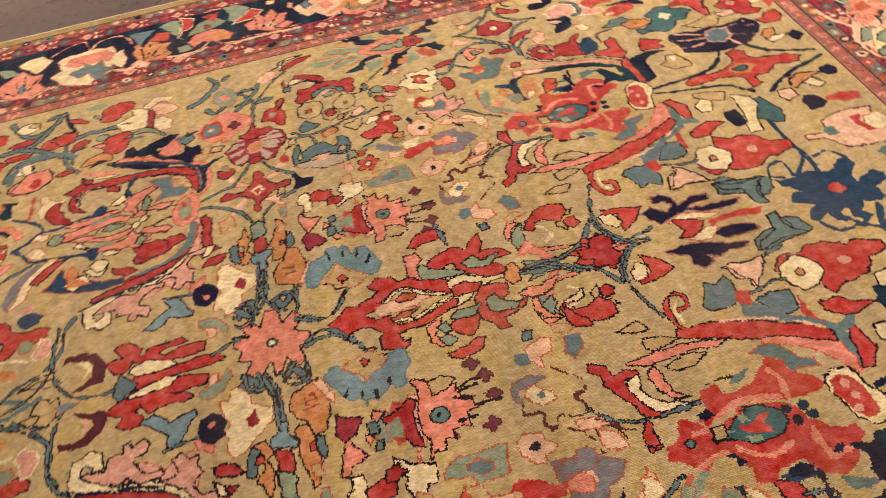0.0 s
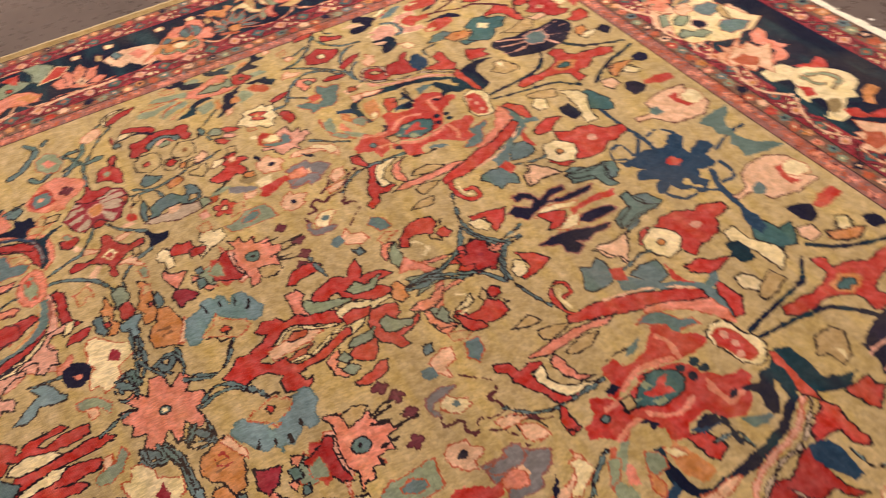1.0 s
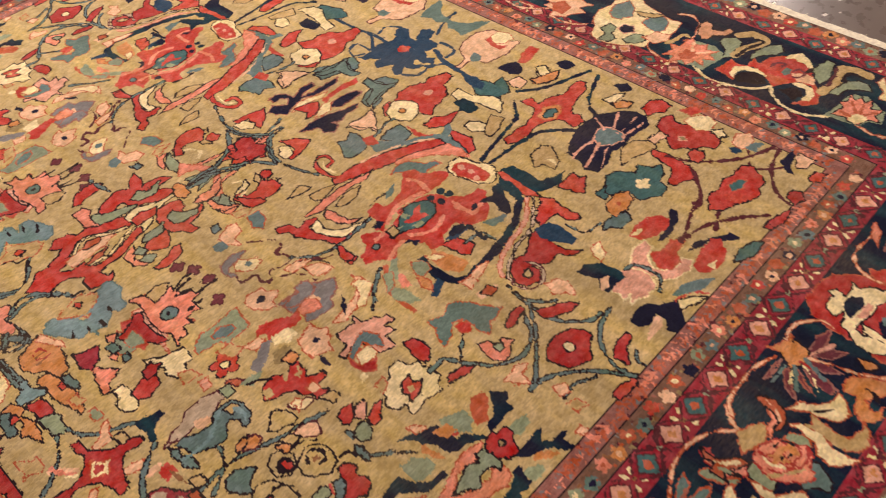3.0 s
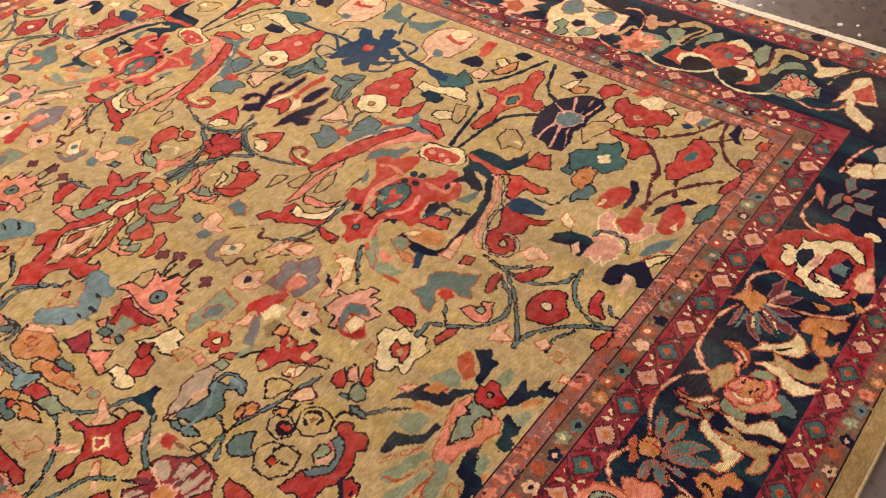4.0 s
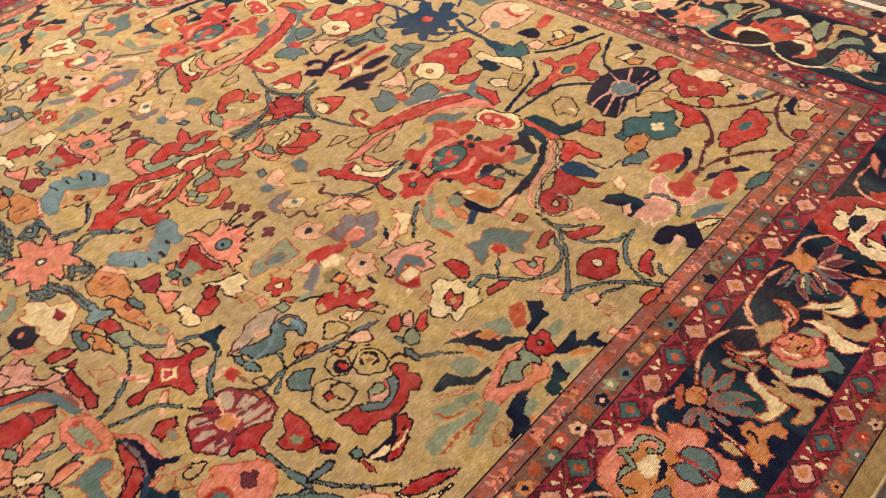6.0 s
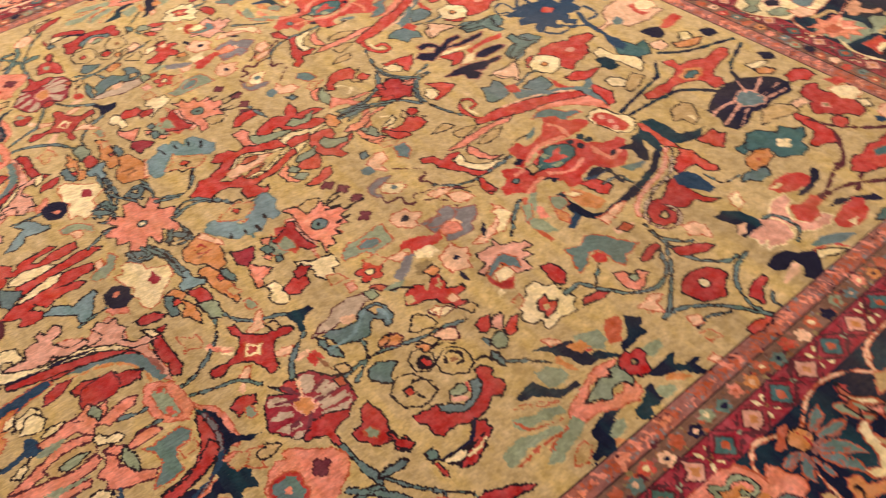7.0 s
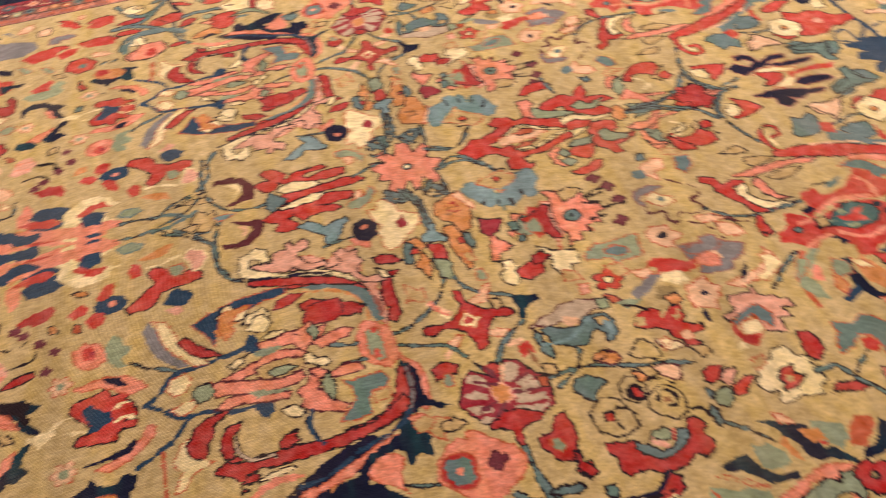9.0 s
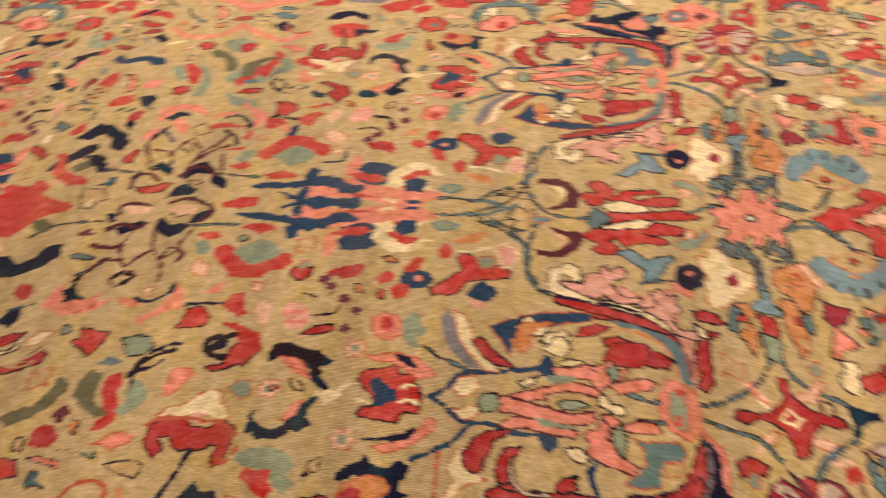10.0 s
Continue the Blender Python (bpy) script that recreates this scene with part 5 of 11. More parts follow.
motif("daisy"); patch("wine:mauve", (1.192, -1.489), (1.239, -1.488), (1.274, -1.501), (1.232, -1.509), (1.187, -1.5)); patch("wine:mauve", (1.181, -1.498), (1.223, -1.522), (1.24, -1.554), (1.205, -1.537)); patch("wine:mauve", (1.168, -1.499), (1.189, -1.524), (1.184, -1.571), (1.164, -1.541)); patch("wine:mauve", (1.153, -1.496), (1.15, -1.534), (1.14, -1.583), (1.122, -1.574), (1.121, -1.532)); patch("wine:mauve", (1.138, -1.491), (1.112, -1.526), (1.094, -1.564), (1.102, -1.534), (1.115, -1.507)); patch("wine:mauve", (1.13, -1.48), (1.1, -1.498), (1.063, -1.528), (1.077, -1.499), (1.115, -1.474)); patch("wine:mauve", (1.138, -1.458), (1.096, -1.464), (1.064, -1.455), (1.108, -1.45)); stroke("cream-", .004, "e", (1.155, -1.496), (1.136, -1.527), (1.109, -1.553)); stroke("cream-", .004, "e", (1.131, -1.487), (1.095, -1.5)); stroke("rose-", .004, "e", (1.187, -1.497), (1.239, -1.522)); patch("apricot:rust", (1.144, -1.417), (1.168, -1.437), (1.192, -1.44), (1.213, -1.433), (1.21, -1.448), (1.17, -1.458), (1.151, -1.452)); patch("apricot", (1.151, -1.449), (1.185, -1.445), (1.204, -1.462), (1.193, -1.491), (1.155, -1.499), (1.128, -1.483))
motif("border_vine"); stroke("peach:rust", .008, "e", (1.137, -1.445), (1.078, -1.424), (1.024, -1.424), (.975, -1.428), (.95, -1.45))
motif("border_vine"); stroke("peach:rust", .008, "e", (1.192, -1.442), (1.22, -1.434), (1.257, -1.445), (1.286, -1.475), (1.283, -1.504))
motif("border_vine"); stroke("peach:rust", .008, "e", (1.177, -1.502), (1.192, -1.549), (1.205, -1.596), (1.237, -1.648), (1.313, -1.69))
motif("border_vine"); stroke("peach:rust", .008, "e", (1.611, -1.447), (1.555, -1.44), (1.516, -1.441), (1.481, -1.467), (1.468, -1.504), (1.474, -1.53))
motif("border_leaf"); patch("apricot:rust", (1.161, -1.58), (1.189, -1.583), (1.207, -1.608), (1.22, -1.642), (1.226, -1.669), (1.198, -1.664), (1.172, -1.643), (1.154, -1.633), (1.133, -1.641), (1.141, -1.66), (1.159, -1.664), (1.138, -1.676), (1.112, -1.667), (1.101, -1.644), (1.121, -1.622), (1.15, -1.614), (1.146, -1.592))
motif("wave_leaf"); patch("cream:rust", (1.028, -1.519), (1.065, -1.532), (1.086, -1.569), (1.11, -1.584), (1.137, -1.585), (1.127, -1.605), (1.1, -1.626), (1.068, -1.615), (1.061, -1.592), (1.051, -1.558))
motif("border_bud"); patch("peach:rust", (1.339, -1.633), (1.386, -1.625), (1.429, -1.649), (1.348, -1.677), (1.33, -1.652)); patch("salmon-", (1.362, -1.644), (1.401, -1.659), (1.37, -1.67))
motif("border_leaf"); patch("apricot", (1.239, -1.575), (1.252, -1.604), (1.246, -1.622), (1.224, -1.602))
motif("border_leaf"); patch("apricot", (1.302, -1.642), (1.291, -1.669), (1.278, -1.686), (1.266, -1.668))
motif("bud"); patch("night-", (1.257, -1.067), (1.3, -1.06), (1.338, -1.052), (1.381, -1.021), (1.38, -1.046), (1.352, -1.073), (1.308, -1.079), (1.265, -1.077)); patch("red-", (1.23, -1.009), (1.27, -.997), (1.314, -1.005), (1.343, -1.023), (1.343, -1.051), (1.302, -1.066), (1.262, -1.054), (1.235, -1.035)); patch("cream-", (1.238, -1.011), (1.264, -1.009), (1.271, -1.019), (1.245, -1.026))
motif("leaf"); patch("slate", (1.233, -.933), (1.266, -.937), (1.295, -.954), (1.281, -.98), (1.241, -.98), (1.228, -.962), (1.203, -.947))
motif("lily"); patch("rose:cream", (1.156, -1.058), (1.203, -1.041), (1.245, -1.042), (1.24, -1.07), (1.203, -1.079), (1.182, -1.109), (1.193, -1.136), (1.222, -1.15), (1.253, -1.141), (1.26, -1.166), (1.231, -1.177), (1.191, -1.169), (1.16, -1.147), (1.153, -1.117), (1.155, -1.093), (1.145, -1.08)); patch("red:rust", (1.215, -1.077), (1.24, -1.092), (1.283, -1.092), (1.302, -1.118), (1.261, -1.123), (1.237, -1.148), (1.207, -1.144), (1.187, -1.123))
motif("carnation"); patch("rose:cream", (1.086, -1.049), (1.122, -1.055), (1.148, -1.072), (1.159, -1.099), (1.154, -1.128), (1.134, -1.15), (1.104, -1.15), (1.085, -1.135), (1.058, -1.135), (1.078, -1.114), (1.051, -1.115), (1.067, -1.092), (1.059, -1.081), (1.071, -1.063)); stroke("slate", .012, "e", (1.137, -1.062), (1.163, -1.071), (1.171, -1.108), (1.162, -1.143), (1.129, -1.16))
motif("winged_blossom"); patch("night-", (1.017, -1.158), (1.064, -1.15), (1.092, -1.171), (1.113, -1.19), (1.135, -1.203), (1.11, -1.233), (1.089, -1.254), (1.057, -1.255), (1.047, -1.235), (1.07, -1.214), (1.067, -1.194), (1.034, -1.198), (1.015, -1.184)); patch("peach-", (1.029, -1.2), (1.07, -1.192), (1.074, -1.204), (1.051, -1.22), (1.019, -1.222), (.999, -1.217))
motif("tulip_leaf"); patch("slate-", (1.137, -1.189), (1.187, -1.188), (1.22, -1.209), (1.244, -1.232), (1.207, -1.234), (1.172, -1.22)); stroke("red-", .008, "l", (1.118, -1.2), (1.174, -1.219), (1.202, -1.255)); patch("cream", (1.132, -1.209), (1.167, -1.223), (1.187, -1.252), (1.15, -1.241), (1.117, -1.226))
motif("bud"); patch("night-", (1.278, -1.142), (1.323, -1.143), (1.359, -1.166), (1.396, -1.187), (1.394, -1.212), (1.362, -1.19), (1.344, -1.166), (1.312, -1.159)); patch("red-", (1.242, -1.178), (1.303, -1.162), (1.348, -1.163), (1.362, -1.182), (1.339, -1.212), (1.293, -1.227), (1.251, -1.216), (1.238, -1.198)); patch("cream-", (1.269, -1.201), (1.3, -1.207), (1.268, -1.221))
motif("leaf"); patch("teal", (1.313, -1.24), (1.361, -1.232), (1.399, -1.242), (1.419, -1.262), (1.384, -1.268), (1.347, -1.262))
motif("leaf"); patch("crimson", (1.464, -1.239), (1.508, -1.24), (1.545, -1.251), (1.566, -1.26), (1.515, -1.267), (1.466, -1.258))
motif("vine"); stroke("plum-", .011, "e", (1.3, -1.107), (1.379, -1.13), (1.425, -1.155), (1.47, -1.19), (1.508, -1.228))
motif("vine"); stroke("plum-", .01, "e", (1.43, -1.065), (1.343, -1.1), (1.296, -1.113))
motif("vine"); stroke("plum-", .01, "e", (1.463, -1.121), (1.381, -1.154))
motif("stem"); stroke("slate", .01, "e", (1.017, -1.105), (.965, -1.116), (.92, -1.15), (.898, -1.196), (.895, -1.236), (.903, -1.253))
motif("leaf"); patch("crimson", (.909, -1.186), (.955, -1.166), (.986, -1.167), (.979, -1.184), (.945, -1.199), (.92, -1.223), (.914, -1.205))
motif("stem"); stroke("slate", .006, "e", (.957, -1.216), (.937, -1.233), (.939, -1.251))
motif("leaf"); patch("red", (.83, -1.24), (.864, -1.238), (.901, -1.247), (.906, -1.262), (.861, -1.265), (.834, -1.258))
motif("scroll"); patch("navy-", (.839, -.665), (.862, -.663), (.85, -.695), (.85, -.732), (.855, -.775), (.88, -.791), (.924, -.784), (.973, -.777), (1.025, -.771), (1.084, -.755), (1.162, -.71), (1.173, -.725), (1.105, -.768), (1.038, -.794), (.974, -.805), (.923, -.807), (.881, -.803), (.855, -.803), (.831, -.777), (.821, -.738), (.827, -.696)); patch("blue-", (.828, -.741), (.833, -.766), (.784, -.782), (.778, -.767)); patch("peach:rust", (.868, -.803), (.917, -.791), (.953, -.798), (.908, -.819), (.868, -.821)); patch("night-", (.862, -.781), (.883, -.799), (.866, -.821), (.847, -.81)); patch("apricot-", (.885, -.669), (.905, -.715), (.913, -.768), (.873, -.77), (.858, -.735), (.859, -.682)); stroke("rose:rust", .014, "e", (1.178, -.731), (1.103, -.781), (1.03, -.798), (.955, -.827), (.932, -.856)); stroke("greige", .009, "e", (1.187, -.744), (1.106, -.805), (1.031, -.819), (.969, -.846), (.934, -.87))
motif("swirl_blossom"); patch("crimson", (1.065, -.828), (1.102, -.82), (1.105, -.845), (1.092, -.873), (1.097, -.915), (1.121, -.95), (1.094, -.945), (1.072, -.914), (1.034, -.914), (1.007, -.888), (.981, -.884), (.964, -.893), (.964, -.911), (.983, -.909), (.996, -.887), (1.005, -.91), (.976, -.932), (.947, -.923), (.935, -.896), (.954, -.862), (.993, -.842), (1.017, -.854)); patch("red", (1.196, -.757), (1.217, -.784), (1.207, -.82), (1.213, -.863), (1.204, -.883), (1.174, -.861), (1.177, -.828), (1.155, -.819), (1.118, -.827), (1.129, -.798)); patch("blue-", (1.1, -.817), (1.142, -.828), (1.149, -.862), (1.142, -.916), (1.119, -.919), (1.1, -.885), (1.089, -.866), (1.089, -.846)); stroke("greige:plum", .008, "e", (1.002, -.865), (1.013, -.904), (.987, -.936), (.947, -.934), (.929, -.901), (.937, -.874))
motif("vine"); stroke("slate", .008, "e", (.918, -.883), (.913, -.939), (.936, -.983), (.958, -.997))
motif("vine"); stroke("slate", .01, "e", (.91, -.906), (.903, -.981), (.915, -1.041), (.956, -1.087), (.991, -1.096))
motif("vine"); stroke("slate", .01, "e", (.902, -.964), (.863, -1.01), (.822, -1.047), (.773, -1.086), (.741, -1.106))
motif("vine"); stroke("slate", .01, "e", (.881, -.962), (.844, -1.015), (.792, -1.037), (.746, -1.02), (.716, -.994), (.687, -.949), (.667, -.913), (.627, -.912))
motif("vine"); stroke("slate", .009, "e", (.73, -1.105), (.777, -1.112), (.817, -1.139), (.859, -1.182), (.9, -1.251))
motif("vine"); stroke("slate", .009, "e", (.761, -1.17), (.801, -1.166), (.846, -1.19))
motif("stem"); stroke("slate", .007, "e", (.749, -.895), (.689, -.943))
motif("leaf"); patch("crimson", (.82, -.957), (.861, -.941), (.89, -.944), (.889, -.96), (.846, -.973), (.819, -.965))
motif("leaf"); patch("crimson", (.901, -.979), (.936, -1), (.969, -1.02), (.985, -1.041), (.952, -1.042), (.916, -1.023), (.896, -1.003))
motif("rosette"); patch("crimson", (.836, -1.067), (.874, -1.055), (.894, -1.063), (.913, -1.074), (.928, -1.089), (.938, -1.115), (.913, -1.125), (.891, -1.141), (.878, -1.156), (.848, -1.142), (.826, -1.134), (.818, -1.108), (.811, -1.084)); disc("cream", .871, -1.101, .013)
motif("heart"); patch("salmon", (.745, -.942), (.767, -.954), (.772, -.976), (.796, -.971), (.804, -.994), (.773, -1.012), (.751, -1.018), (.735, -.996), (.738, -.966))
motif("leaf_flower"); patch("sea:rust", (.719, -.812), (.756, -.83), (.784, -.816), (.812, -.83), (.829, -.861), (.84, -.883), (.857, -.916), (.83, -.925), (.811, -.922), (.79, -.948), (.772, -.924), (.776, -.894), (.772, -.871), (.753, -.858), (.725, -.884), (.692, -.892), (.698, -.867), (.717, -.842)); patch("red:rust", (.749, -.872), (.769, -.874), (.78, -.893), (.763, -.908), (.741, -.896))
motif("leaf"); patch("crimson", (.639, -.814), (.664, -.823), (.672, -.841), (.669, -.871), (.646, -.89), (.63, -.878), (.632, -.848))
motif("leaf"); patch("crimson", (.635, -.95), (.677, -.956), (.701, -.977), (.68, -.981), (.648, -.972), (.629, -.964))
motif("bud"); patch("peach:rust", (.713, -1.051), (.764, -1.041), (.778, -1.058), (.75, -1.069), (.743, -1.091), (.721, -1.08))
motif("carnation"); patch("rose", (.563, -.68), (.591, -.686), (.606, -.691), (.619, -.673), (.62, -.701), (.647, -.711), (.659, -.728), (.671, -.727), (.675, -.755), (.649, -.749), (.657, -.777), (.628, -.768), (.624, -.807), (.601, -.8), (.586, -.795), (.586, -.777), (.579, -.736), (.549, -.739), (.529, -.748), (.522, -.733), (.548, -.722), (.556, -.693)); patch("slate:rust", (.531, -.75), (.565, -.73), (.606, -.72), (.62, -.755), (.605, -.787), (.589, -.765), (.583, -.742), (.558, -.754), (.532, -.767)); patch("cream:rust", (.548, -.756), (.585, -.754), (.586, -.788), (.567, -.796), (.536, -.787)); patch("crimson:rust", (.534, -.749), (.535, -.788), (.576, -.797), (.552, -.82), (.529, -.806), (.522, -.771)); patch("cream-", (.517, -.803), (.531, -.804), (.527, -.821), (.508, -.822))
motif("rosette"); patch("peach:rust", (.489, -.627), (.516, -.617), (.539, -.609), (.541, -.638), (.56, -.648), (.549, -.677), (.532, -.684), (.524, -.708), (.502, -.697), (.481, -.689), (.477, -.662)); disc("night-", .518, -.657, .009)
motif("spot"); patch("night-", (.495, -.693), (.501, -.707), (.493, -.732), (.484, -.715))
motif("blossom"); patch("peach:rust", (.572, -.651), (.617, -.641), (.659, -.63), (.693, -.608), (.7, -.578), (.715, -.599), (.69, -.639), (.641, -.66), (.598, -.67)); patch("night-", (.645, -.601), (.642, -.624), (.61, -.654), (.619, -.629))
motif("leaf"); patch("greyblue:mauve", (.527, -.508), (.573, -.512), (.607, -.507), (.636, -.53), (.667, -.551), (.649, -.583), (.618, -.592), (.611, -.615), (.567, -.611), (.536, -.602), (.553, -.573), (.531, -.556)); patch("peach-", (.559, -.527), (.602, -.534), (.605, -.573), (.578, -.58), (.555, -.562))
motif("stem"); stroke("plum-", .006, "e", (.589, -.447), (.616, -.466), (.631, -.493), (.635, -.521))
motif("stem"); stroke("slate", .009, "e", (.757, -.618), (.719, -.643), (.662, -.692))
motif("leaf"); patch("red", (.746, -.474), (.747, -.496), (.753, -.545), (.724, -.549), (.723, -.514))
motif("swirl"); stroke("rust-", .01, "e", (.774, -.622), (.734, -.665), (.723, -.718), (.722, -.77)); patch("sage-", (.744, -.656), (.743, -.69), (.756, -.726), (.754, -.761), (.729, -.75), (.718, -.711)); patch("salmon-", (.774, -.644), (.782, -.674), (.772, -.717), (.753, -.694)); patch("sage-", (.81, -.602), (.812, -.624), (.764, -.673), (.751, -.655))
motif("leaf"); patch("red", (.912, -.676), (.952, -.686), (.965, -.715), (.967, -.737), (.935, -.75), (.921, -.731), (.918, -.704))
motif("leaf"); stroke("slate", .007, "e", (.952, -.716), (1.004, -.722), (1.013, -.763)); patch("blue-", (.932, -.669), (.979, -.664), (1.007, -.694), (.971, -.692), (.943, -.684))
motif("carnation"); patch("rose:rust", (.275, .431), (.286, .394), (.313, .378), (.338, .373), (.368, .399), (.36, .36), (.372, .32), (.376, .276), (.338, .277), (.334, .236), (.312, .267), (.285, .258), (.275, .297), (.269, .336), (.274, .376)); disc("slate", .311, .333, .013); patch("red:rust", (.242, .378), (.271, .368), (.274, .32), (.287, .285), (.25, .266), (.233, .302), (.228, .343)); patch("sage:rust", (.194, .349), (.233, .365), (.24, .313), (.229, .279), (.199, .304))
motif("blossom"); petals("wine:plum", .439, -.222, .017, 4, .24)
motif("blossom"); petals("wine:plum", .46, -.261, .018, 4, .24)
motif("blossom"); petals("wine:plum", .466, -.316, .017, 4, .24)
motif("blossom"); petals("wine:plum", .443, -.386, .017, 4, .24)
motif("stem"); stroke("ink-", .004, "e", (.404, -.331), (.452, -.329), (.479, -.331))
motif("stem"); stroke("ink-", .004, "e", (.39, -.278), (.43, -.263), (.446, -.267))
motif("carnation"); patch("crimson", (.222, -.303), (.261, -.285), (.288, -.271), (.301, -.278), (.288, -.307), (.286, -.352), (.295, -.395), (.272, -.386), (.255, -.363), (.242, -.346)); patch("sage:rust", (.226, -.321), (.256, -.304), (.26, -.333), (.258, -.364), (.235, -.357), (.221, -.338)); patch("salmon", (.299, -.225), (.326, -.232), (.343, -.256), (.367, -.261), (.395, -.26), (.389, -.28), (.395, -.296), (.415, -.306), (.42, -.334), (.399, -.342), (.4, -.377), (.38, -.37), (.362, -.375), (.364, -.4), (.339, -.388), (.334, -.42), (.315, -.413), (.301, -.425), (.307, -.386), (.296, -.355), (.295, -.322), (.304, -.283), (.308, -.254)); disc("slate", .341, -.33, .02); disc("ink-", .341, -.33, .006)
motif("spray"); patch("salmon", (.204, -.276), (.227, -.285), (.208, -.306), (.198, -.292)); patch("slate", (.186, -.298), (.208, -.305), (.208, -.333), (.186, -.331)); patch("salmon", (.176, -.329), (.197, -.339), (.183, -.357)); patch("slate", (.198, -.35), (.213, -.352), (.21, -.372), (.194, -.371))
motif("leaf"); patch("garnet", (.125, -.261), (.144, -.274), (.182, -.283), (.157, -.319), (.131, -.331), (.117, -.312))
motif("leaf"); patch("apricot", (.036, -.175), (.073, -.158), (.096, -.146), (.105, -.17), (.118, -.218), (.11, -.256), (.099, -.288), (.074, -.295), (.061, -.254), (.038, -.236), (.029, -.206)); stroke("brown-", .005, "e", (.062, -.203), (.085, -.203)); stroke("brown-", .005, "e", (.056, -.224), (.083, -.219))
motif("rosette"); petals("red", .34, -.553, .034, 5, .24); disc("cream", .34, -.553, .009)
motif("leaf"); patch("slate", (.575, -.173), (.597, -.175), (.59, -.201), (.568, -.199))
motif("leaf"); patch("slate:rust", (.66, -.218), (.695, -.218), (.691, -.263), (.663, -.28), (.643, -.264))
motif("tulip"); patch("peach:rust", (.562, -.226), (.602, -.206), (.627, -.213), (.622, -.247), (.592, -.256), (.588, -.282), (.561, -.255)); patch("slate-", (.538, -.231), (.567, -.236), (.566, -.266), (.542, -.267), (.53, -.25))
motif("leaf"); patch("salmon-", (.473, -.526), (.499, -.545), (.485, -.575), (.456, -.566)); patch("greyblue-", (.373, -.606), (.428, -.575), (.453, -.578), (.412, -.614), (.37, -.631))
motif("star_flower", 3); stroke("blue-", .014, "e", (1.439, .324), (1.442, .226), (1.453, .138), (1.451, .074)); stroke("blue-", .012, "e", (1.455, .149), (1.387, .071)); stroke("blue-", .009, "e", (1.385, .086), (1.385, .141), (1.347, .138), (1.331, .104), (1.356, .085)); stroke("blue-", .009, "e", (1.472, .13), (1.512, .139), (1.542, .099)); stroke("blue-", .01, "e", (1.582, -.025), (1.645, .004), (1.714, .015)); stroke("blue-", .009, "e", (1.556, -.068), (1.56, -.108), (1.545, -.136), (1.509, -.134)); stroke("blue-", .017, "e", (1.515, -.078), (1.487, -.146), (1.481, -.212), (1.472, -.272), (1.47, -.317)); stroke("blue-", .01, "e", (1.479, -.152), (1.439, -.124), (1.408, -.077)); stroke("blue-", .01, "e", (1.429, -.128), (1.388, -.133), (1.357, -.093)); patch("blue-", (1.333, .087), (1.37, .071), (1.417, .085), (1.45, .081), (1.473, .067), (1.516, .097), (1.542, .099), (1.548, .069), (1.514, .031), (1.518, .011), (1.569, .037), (1.596, .016), (1.587, -.012), (1.545, -.023), (1.547, -.047), (1.544, -.069), (1.514, -.077), (1.488, -.056), (1.471, -.089), (1.484, -.11), (1.46, -.124), (1.44, -.093), (1.438, -.065), (1.42, -.076), (1.418, -.111), (1.394, -.094), (1.389, -.068), (1.356, -.086), (1.343, -.078), (1.355, -.046), (1.375, -.033), (1.353, -.019), (1.334, -.003), (1.345, .025), (1.371, .024), (1.357, .045), (1.336, .051)); disc("red-", 1.457, .004, .02); disc("rust-", 1.457, .004, .008); patch("teal", (1.417, .41), (1.468, .414), (1.494, .336), (1.475, .282), (1.439, .309), (1.411, .338), (1.407, .373)); patch("teal", (1.447, -.3), (1.488, -.302), (1.496, -.343), (1.537, -.339), (1.518, -.376), (1.492, -.408), (1.455, -.398), (1.43, -.372), (1.425, -.332)); patch("blue-", (1.476, -.236), (1.488, -.278), (1.481, -.322), (1.452, -.331), (1.445, -.302), (1.451, -.271))
motif("carnation"); patch("peach:plum", (1.566, -.136), (1.62, -.118), (1.669, -.118), (1.694, -.136), (1.716, -.156), (1.719, -.194), (1.694, -.225), (1.713, -.262), (1.671, -.27), (1.631, -.275), (1.595, -.265), (1.563, -.254), (1.556, -.211), (1.531, -.207), (1.492, -.216), (1.49, -.195), (1.536, -.188)); patch("red-", (1.653, -.169), (1.681, -.171), (1.654, -.218), (1.672, -.245), (1.64, -.243), (1.641, -.204)); patch("cream:rust", (1.676, -.17), (1.716, -.169), (1.729, -.21), (1.712, -.239), (1.674, -.229), (1.658, -.203)); patch("slate-", (1.553, -.194), (1.58, -.191), (1.578, -.22), (1.554, -.228), (1.54, -.214))
motif("leaf"); patch("sea-", (1.673, .02), (1.673, -.025), (1.692, -.061), (1.72, -.076), (1.744, -.113), (1.7, -.109), (1.648, -.1), (1.625, -.091), (1.64, -.053), (1.632, -.026))
motif("leaf"); patch("red:rust", (1.623, -.333), (1.669, -.307), (1.715, -.304), (1.719, -.336), (1.675, -.348), (1.633, -.349))
motif("leaf"); patch("night-", (1.564, -.301), (1.604, -.305), (1.623, -.326), (1.61, -.364), (1.58, -.373), (1.562, -.347))
motif("spot"); patch("night-", (1.693, -.427), (1.721, -.432), (1.729, -.456), (1.716, -.48), (1.685, -.471), (1.679, -.448))
motif("leaf"); patch("cream", (1.621, -.404), (1.658, -.399), (1.658, -.429), (1.62, -.452), (1.605, -.429)); patch("apricot", (1.581, -.411), (1.611, -.439), (1.648, -.446), (1.674, -.454), (1.627, -.474), (1.589, -.466), (1.568, -.434))
motif("leaf"); patch("peach", (1.531, -.366), (1.568, -.38), (1.564, -.416), (1.528, -.421), (1.518, -.395))
